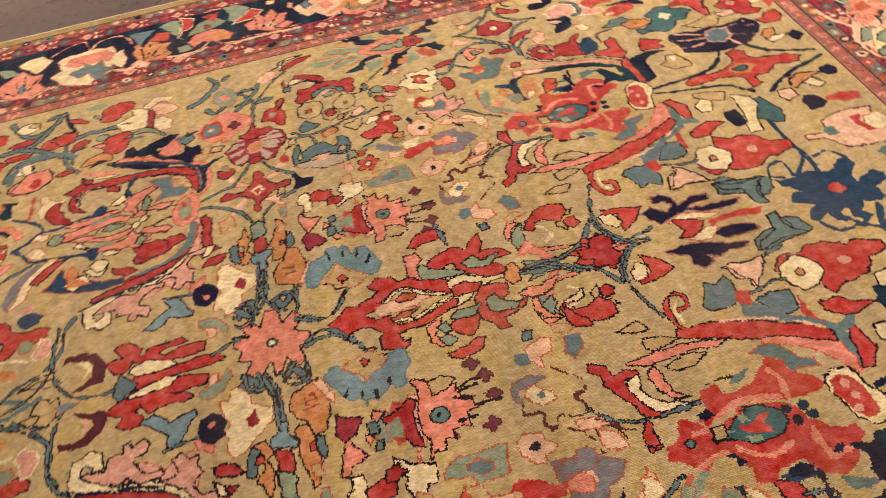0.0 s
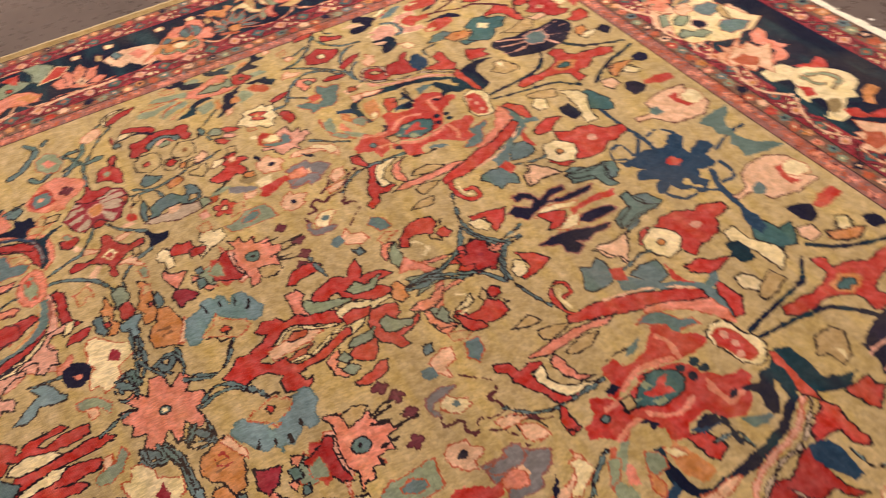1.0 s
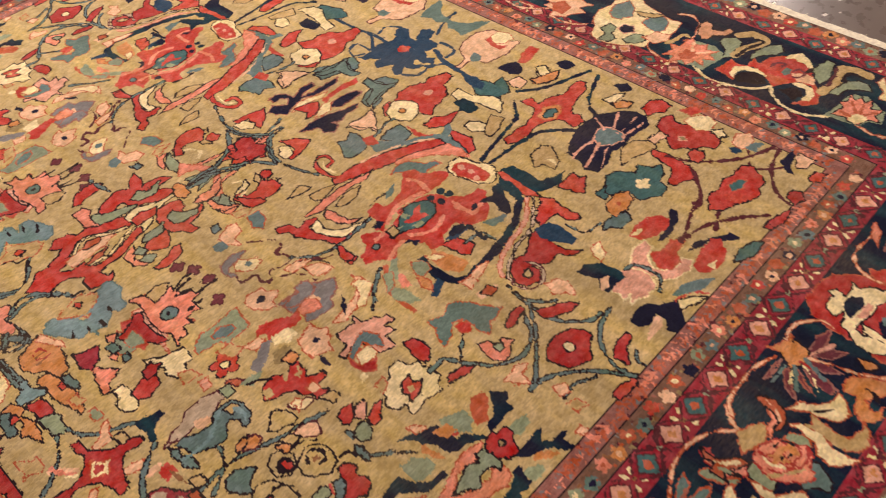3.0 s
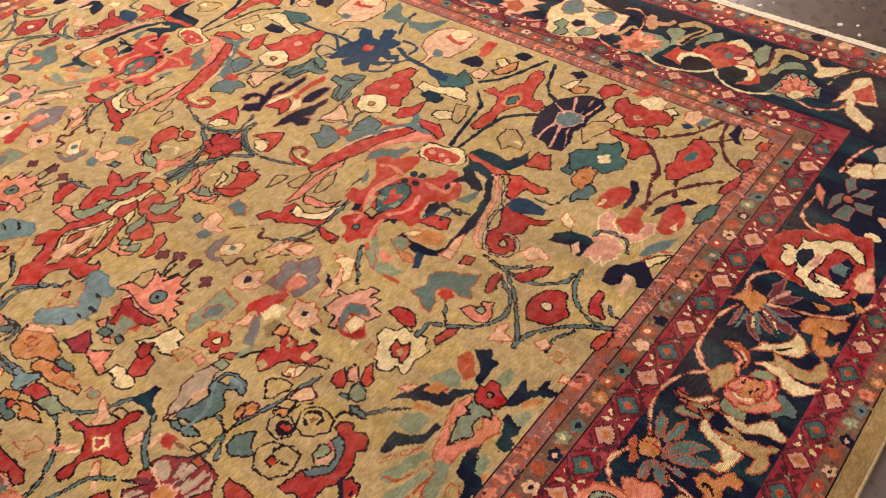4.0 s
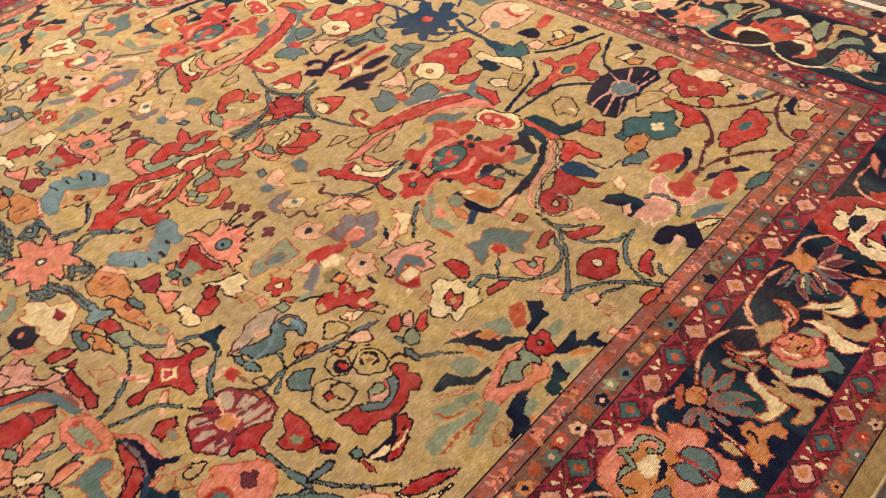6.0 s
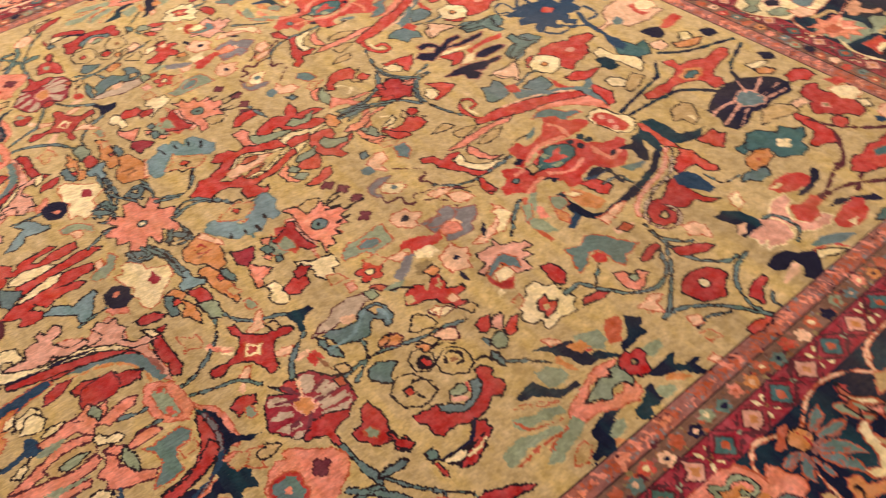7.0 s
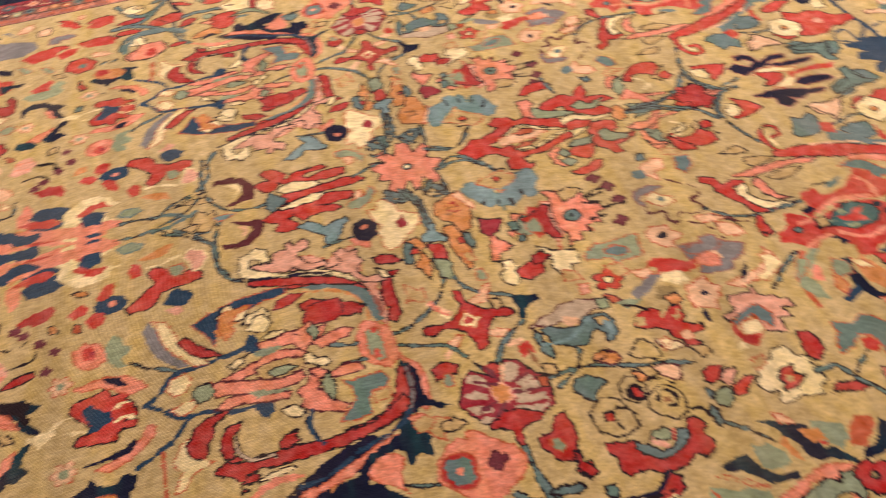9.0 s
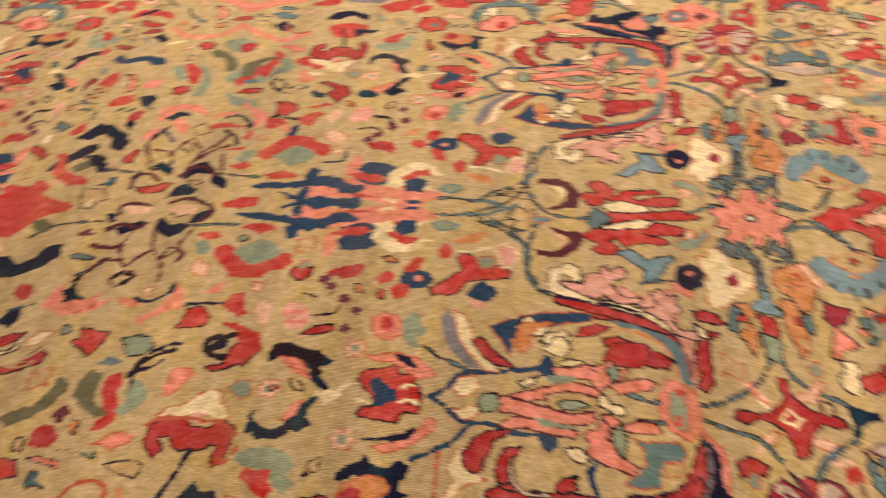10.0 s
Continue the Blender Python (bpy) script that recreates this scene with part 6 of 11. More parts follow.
motif("flag_leaf"); patch("cream", (1.375, -.28), (1.407, -.275), (1.414, -.304), (1.412, -.329), (1.427, -.352), (1.447, -.381), (1.444, -.422), (1.399, -.45), (1.398, -.409), (1.395, -.377), (1.387, -.338), (1.371, -.314)); patch("navy-", (1.352, -.309), (1.384, -.317), (1.387, -.349), (1.38, -.389), (1.345, -.386), (1.335, -.355))
motif("pomegranate"); patch("red", (1.24, -.17), (1.286, -.148), (1.329, -.148), (1.368, -.175), (1.403, -.169), (1.447, -.192), (1.449, -.219), (1.4, -.23), (1.368, -.269), (1.333, -.28), (1.311, -.276), (1.269, -.301), (1.257, -.273), (1.256, -.238), (1.256, -.2)); disc("rose-", 1.341, -.218, .014)
motif("square_flower"); patch("red", (1.18, -.197), (1.208, -.156), (1.239, -.157), (1.244, -.187), (1.208, -.212)); patch("cream", (1.195, -.186), (1.243, -.163), (1.271, -.188), (1.286, -.226), (1.252, -.266), (1.211, -.27), (1.195, -.246), (1.183, -.218)); disc("apricot", 1.231, -.218, .01)
motif("leaf"); patch("red", (1.222, -.312), (1.268, -.311), (1.295, -.334), (1.33, -.348), (1.287, -.366), (1.253, -.358), (1.221, -.338))
motif("leaf"); patch("slate", (1.1, -.263), (1.142, -.248), (1.179, -.26), (1.178, -.285), (1.177, -.314), (1.149, -.325), (1.125, -.31), (1.109, -.287)); patch("red-", (1.189, -.28), (1.191, -.309), (1.197, -.349), (1.214, -.374), (1.18, -.365), (1.173, -.324))
motif("leaf"); patch("slate", (1.297, -.046), (1.315, -.055), (1.33, -.102), (1.3, -.115), (1.272, -.103), (1.22, -.14), (1.19, -.141), (1.213, -.102), (1.254, -.077), (1.27, -.041))
motif("tulip"); patch("peach", (1.072, -.145), (1.104, -.15), (1.139, -.148), (1.167, -.141), (1.146, -.185), (1.118, -.227), (1.114, -.202), (1.091, -.188)); stroke("slate", .008, "e", (1.098, -.241), (1.162, -.224), (1.189, -.227))
motif("leaf"); patch("cream", (1.291, -.408), (1.32, -.404), (1.335, -.437), (1.339, -.474), (1.311, -.469), (1.286, -.443)); patch("straw", (1.339, -.452), (1.377, -.434), (1.389, -.472), (1.347, -.491), (1.303, -.498), (1.3, -.478))
motif("cross_flower"); patch("red", (1.478, -.461), (1.509, -.473), (1.501, -.508), (1.554, -.513), (1.582, -.537), (1.624, -.529), (1.655, -.529), (1.673, -.55), (1.642, -.575), (1.593, -.581), (1.549, -.59), (1.525, -.615), (1.535, -.635), (1.515, -.659), (1.48, -.65), (1.488, -.613), (1.474, -.592), (1.449, -.578), (1.414, -.568), (1.365, -.574), (1.33, -.573), (1.307, -.555), (1.317, -.534), (1.362, -.534), (1.405, -.54), (1.449, -.529), (1.475, -.512)); patch("apricot:rust", (1.454, -.542), (1.5, -.528), (1.535, -.557), (1.52, -.58), (1.483, -.59), (1.449, -.567)); patch("teal", (1.468, -.552), (1.496, -.544), (1.516, -.562), (1.505, -.574), (1.481, -.576), (1.462, -.564))
motif("vine"); stroke("navy-", .013, "e", (1.51, -.423), (1.553, -.459), (1.614, -.492), (1.68, -.512), (1.724, -.53))
motif("vine"); stroke("navy-", .012, "e", (1.72, -.561), (1.642, -.592), (1.588, -.625), (1.555, -.675))
motif("vine"); stroke("navy-", .012, "e", (1.467, -.445), (1.41, -.499), (1.332, -.516), (1.257, -.532), (1.211, -.543))
motif("vine"); stroke("navy-", .013, "e", (1.213, -.569), (1.286, -.573), (1.359, -.581), (1.402, -.591), (1.442, -.625), (1.471, -.667))
motif("leaf"); patch("straw", (1.308, -.635), (1.362, -.63), (1.372, -.654), (1.345, -.708), (1.311, -.716), (1.305, -.682), (1.283, -.676)); patch("cream-", (1.325, -.678), (1.341, -.692), (1.323, -.713))
motif("fan_blossom"); patch("night-", (1.378, -.703), (1.453, -.667), (1.524, -.661), (1.578, -.677), (1.622, -.709), (1.646, -.745), (1.646, -.777), (1.621, -.81), (1.585, -.804), (1.547, -.799), (1.508, -.804), (1.455, -.799), (1.416, -.815), (1.372, -.813), (1.357, -.782), (1.372, -.752)); patch("slate:rose", (1.473, -.722), (1.514, -.709), (1.542, -.73), (1.546, -.772), (1.517, -.791), (1.482, -.78), (1.462, -.751)); stroke("rose-", .004, "e", (1.468, -.729), (1.415, -.721), (1.373, -.73)); stroke("rose-", .004, "e", (1.466, -.747), (1.369, -.776)); stroke("rose-", .004, "e", (1.479, -.766), (1.392, -.809)); stroke("rose-", .004, "e", (1.535, -.761), (1.628, -.76)); stroke("rose-", .004, "e", (1.54, -.742), (1.611, -.709)); stroke("rose-", .004, "e", (1.526, -.721), (1.548, -.676)); stroke("rose-", .004, "e", (1.529, -.779), (1.615, -.79))
motif("scroll"); patch("slate-", (1.059, -.25), (1.096, -.267), (1.125, -.31), (1.186, -.348), (1.231, -.388), (1.235, -.454), (1.213, -.497), (1.194, -.475), (1.196, -.407), (1.159, -.36), (1.104, -.329), (1.054, -.295)); patch("slate", (1, -.213), (1.012, -.176), (1.038, -.189), (1.066, -.168), (1.076, -.203), (1.065, -.253), (1.03, -.262), (.994, -.259), (.981, -.239)); patch("red", (1.252, -.377), (1.26, -.42), (1.265, -.463), (1.236, -.501), (1.21, -.497), (1.228, -.455), (1.229, -.421)); patch("slate-", (1.221, -.383), (1.27, -.367), (1.263, -.388), (1.23, -.407)); patch("red-", (1.068, -.217), (1.096, -.232), (1.084, -.271), (1.055, -.258)); patch("salmon:rust", (1.058, -.345), (1.113, -.367), (1.172, -.394), (1.203, -.423), (1.213, -.472), (1.203, -.507), (1.174, -.47), (1.141, -.421), (1.086, -.391), (1.051, -.378)); patch("red", (.896, -.281), (.955, -.286), (1.015, -.297), (1.07, -.315), (1.12, -.338), (1.171, -.361), (1.209, -.396), (1.2, -.419), (1.148, -.393), (1.098, -.369), (1.045, -.361), (.993, -.342), (.941, -.323), (.89, -.304)); stroke("peach-", .006, "e", (.997, -.291), (1.076, -.309), (1.143, -.34), (1.196, -.378)); stroke("red", .013, "e", (.991, -.32), (.913, -.282), (.902, -.234), (.916, -.194), (.949, -.189), (.951, -.224), (.926, -.232)); stroke("cream-", .005, "e", (.924, -.27), (.92, -.227), (.937, -.204))
motif("leaf"); patch("slate-", (1.038, -.705), (1.072, -.717), (1.108, -.723), (1.072, -.741), (1.042, -.731)); patch("navy-", (1.121, -.655), (1.131, -.691), (1.111, -.731), (1.1, -.715), (1.106, -.685))
motif("crest"); patch("red", (1.204, -.607), (1.223, -.631), (1.221, -.673), (1.212, -.72), (1.2, -.754), (1.177, -.726), (1.179, -.685), (1.184, -.643)); patch("navy-", (1.214, -.603), (1.249, -.622), (1.251, -.671), (1.248, -.713), (1.275, -.733), (1.326, -.741), (1.288, -.761), (1.236, -.753), (1.205, -.735), (1.207, -.694), (1.209, -.652)); patch("navy-", (1.189, -.623), (1.195, -.663), (1.185, -.702), (1.165, -.731), (1.152, -.713), (1.159, -.678), (1.156, -.652))
motif("leaf"); patch("red", (1.262, -.768), (1.304, -.76), (1.331, -.763), (1.323, -.788), (1.342, -.798), (1.308, -.817), (1.285, -.836), (1.272, -.818), (1.266, -.796))
motif("leaf"); patch("teal", (1.299, -.857), (1.353, -.854), (1.335, -.878), (1.294, -.893))
motif("lobed_flower"); patch("crimson", (1.633, -.822), (1.672, -.816), (1.698, -.832), (1.675, -.857), (1.685, -.888), (1.681, -.919), (1.703, -.935), (1.697, -.968), (1.68, -.999), (1.644, -.997), (1.632, -.965), (1.611, -.958), (1.598, -.929), (1.574, -.914), (1.583, -.888), (1.609, -.869), (1.616, -.844)); petals("olive:rose", 1.627, -.906, .011, 4, .24)
motif("leaf"); patch("cream:rust", (1.694, -.87), (1.736, -.878), (1.76, -.913), (1.742, -.945), (1.7, -.947), (1.68, -.918)); patch("cream", (1.706, -.95), (1.726, -.969), (1.712, -.995), (1.688, -.98))
motif("leaf"); patch("red", (1.664, -.75), (1.709, -.744), (1.735, -.771), (1.731, -.809), (1.693, -.808), (1.677, -.786), (1.649, -.781))
motif("leaf"); patch("red:rust", (1.724, -.833), (1.768, -.86), (1.765, -.887), (1.724, -.876))
motif("leaf"); patch("straw", (1.487, -.802), (1.538, -.812), (1.562, -.846), (1.558, -.881), (1.514, -.866), (1.467, -.847), (1.433, -.845))
motif("leaf"); patch("peach", (1.567, -.839), (1.613, -.844), (1.612, -.874), (1.582, -.866), (1.556, -.868))
motif("branch"); patch("red", (1.54, -.87), (1.548, -.911), (1.547, -.958), (1.541, -.992), (1.51, -1.02), (1.485, -1.002), (1.455, -.992), (1.445, -.977), (1.489, -.962), (1.507, -.948), (1.511, -.914), (1.519, -.878))
motif("vine"); stroke("plum-", .013, "e", (1.539, -.989), (1.504, -1.03), (1.455, -1.071), (1.414, -1.077))
motif("vine"); stroke("plum-", .012, "e", (1.539, -.916), (1.563, -.976), (1.604, -1.026), (1.654, -1.07), (1.706, -1.097), (1.751, -1.113))
motif("bud"); patch("red", (1.581, -.953), (1.611, -.958), (1.619, -.979), (1.595, -.998), (1.567, -.992), (1.564, -.973))
motif("vine"); stroke("plum-", .011, "e", (1.75, -1.127), (1.679, -1.145), (1.621, -1.176), (1.586, -1.215), (1.575, -1.248))
motif("vine"); stroke("plum-", .008, "e", (1.693, -1.068), (1.639, -1.109), (1.667, -1.15), (1.696, -1.174))
motif("lozenge_flower"); patch("red", (1.46, -1.083), (1.49, -1.077), (1.514, -1.09), (1.55, -1.074), (1.589, -1.085), (1.63, -1.083), (1.644, -1.112), (1.627, -1.139), (1.613, -1.165), (1.58, -1.163), (1.562, -1.18), (1.532, -1.168), (1.512, -1.161), (1.483, -1.142), (1.453, -1.132), (1.432, -1.107)); patch("teal:rust", (1.539, -1.095), (1.578, -1.101), (1.588, -1.125), (1.556, -1.133), (1.528, -1.118))
motif("lobed_flower"); patch("teal", (1.373, -.837), (1.406, -.848), (1.432, -.886), (1.462, -.877), (1.474, -.908), (1.5, -.923), (1.474, -.951), (1.444, -.954), (1.438, -.981), (1.402, -.991), (1.381, -.974), (1.35, -.956), (1.36, -.93), (1.351, -.901), (1.323, -.891), (1.319, -.872)); petals("cream-", 1.409, -.926, .021, 4, .24)
motif("flower"); patch("apricot", (1.284, -.9), (1.327, -.896), (1.358, -.915), (1.344, -.942), (1.305, -.952), (1.265, -.941), (1.267, -.918)); disc("rust-", 1.307, -.925, .008)
motif("bud"); patch("peach:rust", (1.696, -1.018), (1.732, -1.01), (1.759, -1.034), (1.74, -1.062), (1.697, -1.059), (1.681, -1.036)); patch("blue-", (1.671, -1.016), (1.687, -1.035), (1.68, -1.064), (1.66, -1.04)); patch("slate-", (1.698, -1.056), (1.735, -1.064), (1.741, -1.084), (1.698, -1.085))
motif("bud"); patch("night-", (1.708, -1.153), (1.748, -1.153), (1.768, -1.158), (1.737, -1.18), (1.705, -1.182), (1.682, -1.206), (1.671, -1.189), (1.693, -1.17)); patch("peach", (1.746, -1.171), (1.766, -1.18), (1.764, -1.22), (1.723, -1.218), (1.704, -1.199))
motif("spot"); patch("red", (1.691, -1.237), (1.726, -1.241), (1.732, -1.263), (1.697, -1.273), (1.68, -1.256))
motif("leaf"); patch("crimson", (1.593, -1.23), (1.628, -1.226), (1.634, -1.249), (1.61, -1.267), (1.58, -1.258))
motif("border_vine"); stroke("peach:rust", .008, "e", (2.142, -.566), (2.162, -.605), (2.131, -.651), (2.067, -.671), (2.029, -.66))
motif("border_vine"); stroke("peach:rust", .008, "e", (1.94, -.577), (1.917, -.62), (1.906, -.669), (1.917, -.704))
motif("border_vine"); stroke("peach:rust", .008, "e", (1.964, -1.238), (1.955, -1.292), (1.985, -1.346), (2.029, -1.365))
motif("wave_leaf"); patch("cream:rust", (2.181, -1.197), (2.214, -1.205), (2.177, -1.232), (2.182, -1.253), (2.211, -1.285), (2.208, -1.309), (2.157, -1.29), (2.119, -1.26), (2.112, -1.234), (2.146, -1.232))
motif("border_leaf"); stroke("straw:ink", .01, "l", (2.082, -1.283), (2.161, -1.295), (2.242, -1.354))
motif("cup_bloom"); patch("cream:rust", (2.019, -1.33), (2.082, -1.332), (2.124, -1.341), (2.165, -1.336), (2.201, -1.373), (2.065, -1.438), (2.051, -1.403), (2.062, -1.366)); patch("red:rust", (2.096, -1.359), (2.162, -1.387), (2.08, -1.425), (2.063, -1.384)); patch("cream:rust", (2.043, -1.354), (2.07, -1.363), (2.031, -1.389), (2.003, -1.423), (1.978, -1.461), (1.933, -1.457), (1.956, -1.414), (1.984, -1.376))
motif("border_vine"); stroke("peach:rust", .008, "e", (1.878, -1.489), (1.799, -1.464), (1.721, -1.46))
motif("wave_leaf"); patch("cream:rust", (1.73, -1.472), (1.782, -1.478), (1.799, -1.517), (1.743, -1.537), (1.716, -1.495))
motif("daisy"); patch("sea:mauve", (1.546, -1.51), (1.602, -1.516), (1.6, -1.541), (1.553, -1.543)); patch("sea:mauve", (1.606, -1.5), (1.57, -1.488), (1.614, -1.479), (1.642, -1.495)); patch("sea:mauve", (1.647, -1.518), (1.689, -1.534), (1.697, -1.56), (1.651, -1.548)); patch("sea:mauve", (1.652, -1.505), (1.7, -1.484), (1.72, -1.497), (1.679, -1.516)); patch("sea:mauve", (1.624, -1.537), (1.637, -1.574), (1.601, -1.58), (1.601, -1.549)); disc("rust", 1.629, -1.516, .014); patch("salmon:rust", (1.596, -1.442), (1.646, -1.433), (1.623, -1.457), (1.572, -1.471))
motif("eye_flower"); patch("cream:rust", (-.129, -.138), (-.11, -.141), (-.1, -.113), (-.077, -.117), (-.058, -.146), (-.056, -.17), (-.032, -.183), (-.006, -.196), (-.017, -.23), (-.038, -.247), (-.06, -.265), (-.083, -.293), (-.106, -.293), (-.116, -.269), (-.116, -.241), (-.121, -.223), (-.104, -.203), (-.117, -.189), (-.128, -.163)); patch("garnet-", (-.072, -.204), (-.051, -.189), (-.044, -.202), (-.043, -.223), (-.058, -.233), (-.07, -.225)); patch("salmon:rust", (-.187, -.222), (-.165, -.226), (-.144, -.256), (-.15, -.273), (-.166, -.257), (-.184, -.252)); patch("night-", (-.175, -.174), (-.149, -.162), (-.125, -.175), (-.114, -.2), (-.122, -.233), (-.145, -.246), (-.17, -.236), (-.18, -.212)); disc("salmon-", -.146, -.196, .009)
motif("leaf"); patch("crimson", (-.151, -.306), (-.125, -.302), (-.101, -.311), (-.083, -.336), (-.108, -.34), (-.14, -.33))
motif("scroll"); patch("rose:rust", (-.322, -.243), (-.28, -.252), (-.251, -.277), (-.231, -.259), (-.229, -.278), (-.212, -.255), (-.187, -.244), (-.184, -.269), (-.19, -.294), (-.177, -.318), (-.186, -.344), (-.16, -.372), (-.154, -.413), (-.152, -.46), (-.146, -.488), (-.159, -.513), (-.17, -.501), (-.169, -.461), (-.178, -.404), (-.193, -.354), (-.231, -.32), (-.275, -.299), (-.312, -.293), (-.339, -.281)); patch("cream", (-.341, -.286), (-.298, -.292), (-.266, -.293), (-.23, -.318), (-.257, -.317), (-.297, -.318), (-.35, -.307)); patch("crimson", (-.147, -.365), (-.116, -.36), (-.1, -.363), (-.12, -.383), (-.123, -.414), (-.123, -.46), (-.123, -.493), (-.137, -.515), (-.152, -.505), (-.147, -.47), (-.152, -.433), (-.15, -.399)); patch("crimson", (-.349, -.304), (-.28, -.31), (-.238, -.333), (-.201, -.368), (-.179, -.399), (-.2, -.396), (-.24, -.365), (-.285, -.349), (-.322, -.345), (-.364, -.34)); patch("slate-", (-.336, -.343), (-.287, -.338), (-.249, -.357), (-.207, -.38), (-.178, -.404), (-.166, -.447), (-.163, -.495), (-.182, -.499), (-.188, -.458), (-.201, -.422), (-.229, -.383), (-.265, -.363), (-.302, -.358)); patch("mauve-", (-.177, -.401), (-.16, -.437), (-.157, -.485), (-.167, -.487), (-.172, -.443)); stroke("apricot-", .006, "e", (-.358, -.34), (-.304, -.363), (-.258, -.375), (-.218, -.402), (-.198, -.441), (-.193, -.483))
motif("red_arch"); patch("crimson", (-.339, -.391), (-.315, -.383), (-.281, -.396), (-.253, -.405), (-.217, -.426), (-.193, -.442), (-.205, -.461), (-.235, -.463), (-.264, -.453), (-.289, -.426), (-.313, -.41), (-.335, -.412)); stroke("rust-", .008, "e", (-.274, -.395), (-.267, -.447))
motif("cartouche"); patch("salmon:rust", (-.223, -.505), (-.205, -.489), (-.181, -.498), (-.161, -.523), (-.151, -.568), (-.155, -.607), (-.173, -.631), (-.196, -.621), (-.223, -.598), (-.233, -.567), (-.232, -.532)); patch("sage:rust", (-.213, -.52), (-.197, -.508), (-.18, -.522), (-.176, -.564), (-.177, -.604), (-.194, -.609), (-.21, -.586), (-.214, -.556)); patch("red:rust", (-.197, -.512), (-.186, -.515), (-.189, -.529), (-.199, -.524)); patch("red:rust", (-.2, -.571), (-.188, -.576), (-.189, -.597), (-.205, -.592))
motif("leaf"); patch("slate:rust", (-.284, -.626), (-.256, -.636), (-.222, -.633), (-.201, -.629), (-.181, -.656), (-.198, -.674), (-.226, -.676), (-.235, -.703), (-.237, -.729), (-.26, -.735), (-.284, -.735), (-.305, -.732), (-.283, -.706), (-.267, -.688), (-.264, -.66)); patch("straw:rust", (-.228, -.677), (-.201, -.675), (-.179, -.676), (-.193, -.703), (-.226, -.708))
motif("scroll"); patch("crimson", (-.157, -.625), (-.15, -.656), (-.15, -.69), (-.156, -.724), (-.177, -.749), (-.207, -.764), (-.232, -.773), (-.257, -.773), (-.28, -.771), (-.298, -.753), (-.255, -.745), (-.217, -.732), (-.192, -.713), (-.181, -.687), (-.173, -.657)); patch("salmon:rust", (-.15, -.606), (-.122, -.632), (-.111, -.672), (-.114, -.711), (-.117, -.746), (-.133, -.76), (-.151, -.732), (-.148, -.705), (-.142, -.663), (-.152, -.634)); patch("navy-", (-.156, -.616), (-.136, -.632), (-.125, -.672), (-.13, -.701), (-.118, -.734), (-.084, -.755), (-.066, -.764), (-.101, -.761), (-.126, -.746), (-.145, -.747), (-.148, -.762), (-.167, -.758), (-.163, -.727), (-.153, -.7), (-.15, -.664)); stroke("greyblue:plum", .01, "e", (-.148, -.641), (-.147, -.695), (-.161, -.746), (-.181, -.771), (-.209, -.785), (-.244, -.806))
motif("navy_leaf"); patch("salmon:rust", (-.172, -.763), (-.151, -.755), (-.135, -.761), (-.138, -.789), (-.142, -.806), (-.155, -.792), (-.16, -.778)); patch("navy-", (-.19, -.771), (-.165, -.773), (-.16, -.79), (-.145, -.797), (-.132, -.801), (-.146, -.817), (-.141, -.836), (-.142, -.858), (-.159, -.841), (-.172, -.851), (-.188, -.866), (-.196, -.845), (-.194, -.831), (-.219, -.823), (-.224, -.804), (-.199, -.797))
motif("stem"); stroke("slate", .008, "e", (-.288, -.528), (-.251, -.544), (-.232, -.544))
motif("stem"); stroke("slate", .008, "e", (-.275, -.589), (-.244, -.591), (-.223, -.592))
motif("leaf"); patch("straw:rust", (-.138, -.772), (-.112, -.777), (-.077, -.797), (-.084, -.819), (-.112, -.819), (-.109, -.837), (-.131, -.827), (-.14, -.797))
motif("square_blossom"); patch("salmon:rust", (-.116, -.849), (-.092, -.836), (-.074, -.846), (-.075, -.828), (-.054, -.83), (-.022, -.864), (.007, -.882), (.026, -.916), (.014, -.941), (-.017, -.964), (-.052, -.989), (-.092, -.978), (-.151, -.914), (-.14, -.875)); patch("crimson:rust", (-.13, -.87), (-.087, -.869), (-.072, -.879), (-.071, -.931), (-.087, -.948), (-.124, -.94), (-.144, -.909)); patch("slate-", (-.124, -.878), (-.09, -.879), (-.081, -.889), (-.079, -.927), (-.094, -.935), (-.118, -.932), (-.132, -.908)); disc("salmon-", -.106, -.906, .008); petals("wine:plum", -.032, -.906, .02, 4, .24)
motif("red_star", 3); patch("crimson", (.776, .022), (.807, .022), (.819, .049), (.851, .053), (.87, .035), (.859, .001), (.877, -.025), (.849, -.053), (.824, -.047), (.799, -.048), (.805, -.02), (.783, -.012)); disc("garnet-", .836, 0, .008); stroke("slate", .009, "e", (.888, .015), (.94, .022), (.975, .034))
motif("vine"); stroke("slate", .009, "e", (.905, -.01), (.869, -.058), (.855, -.105), (.863, -.165), (.887, -.236))
motif("hook"); patch("red", (.911, -.044), (.95, -.071), (.977, -.11), (.938, -.124), (.909, -.13), (.881, -.133), (.877, -.108), (.915, -.109), (.915, -.081)); patch("cream", (.896, -.062), (.918, -.08), (.901, -.114), (.871, -.119), (.872, -.087))
motif("blossom"); patch("red", (.672, -.135), (.69, -.164), (.723, -.198), (.759, -.206), (.798, -.195), (.798, -.163), (.772, -.135), (.738, -.154), (.711, -.151), (.699, -.125)); patch("sage", (.641, -.078), (.668, -.089), (.671, -.124), (.674, -.162), (.645, -.143), (.634, -.102)); patch("salmon:rust", (.638, -.056), (.677, -.05), (.694, -.024), (.713, -.024), (.668, -.104), (.653, -.082)); patch("salmon", (.625, -.111), (.649, -.149), (.668, -.167), (.639, -.177), (.623, -.141)); stroke("cream-", .007, "e", (.716, -.082), (.736, -.097), (.72, -.133), (.688, -.14))
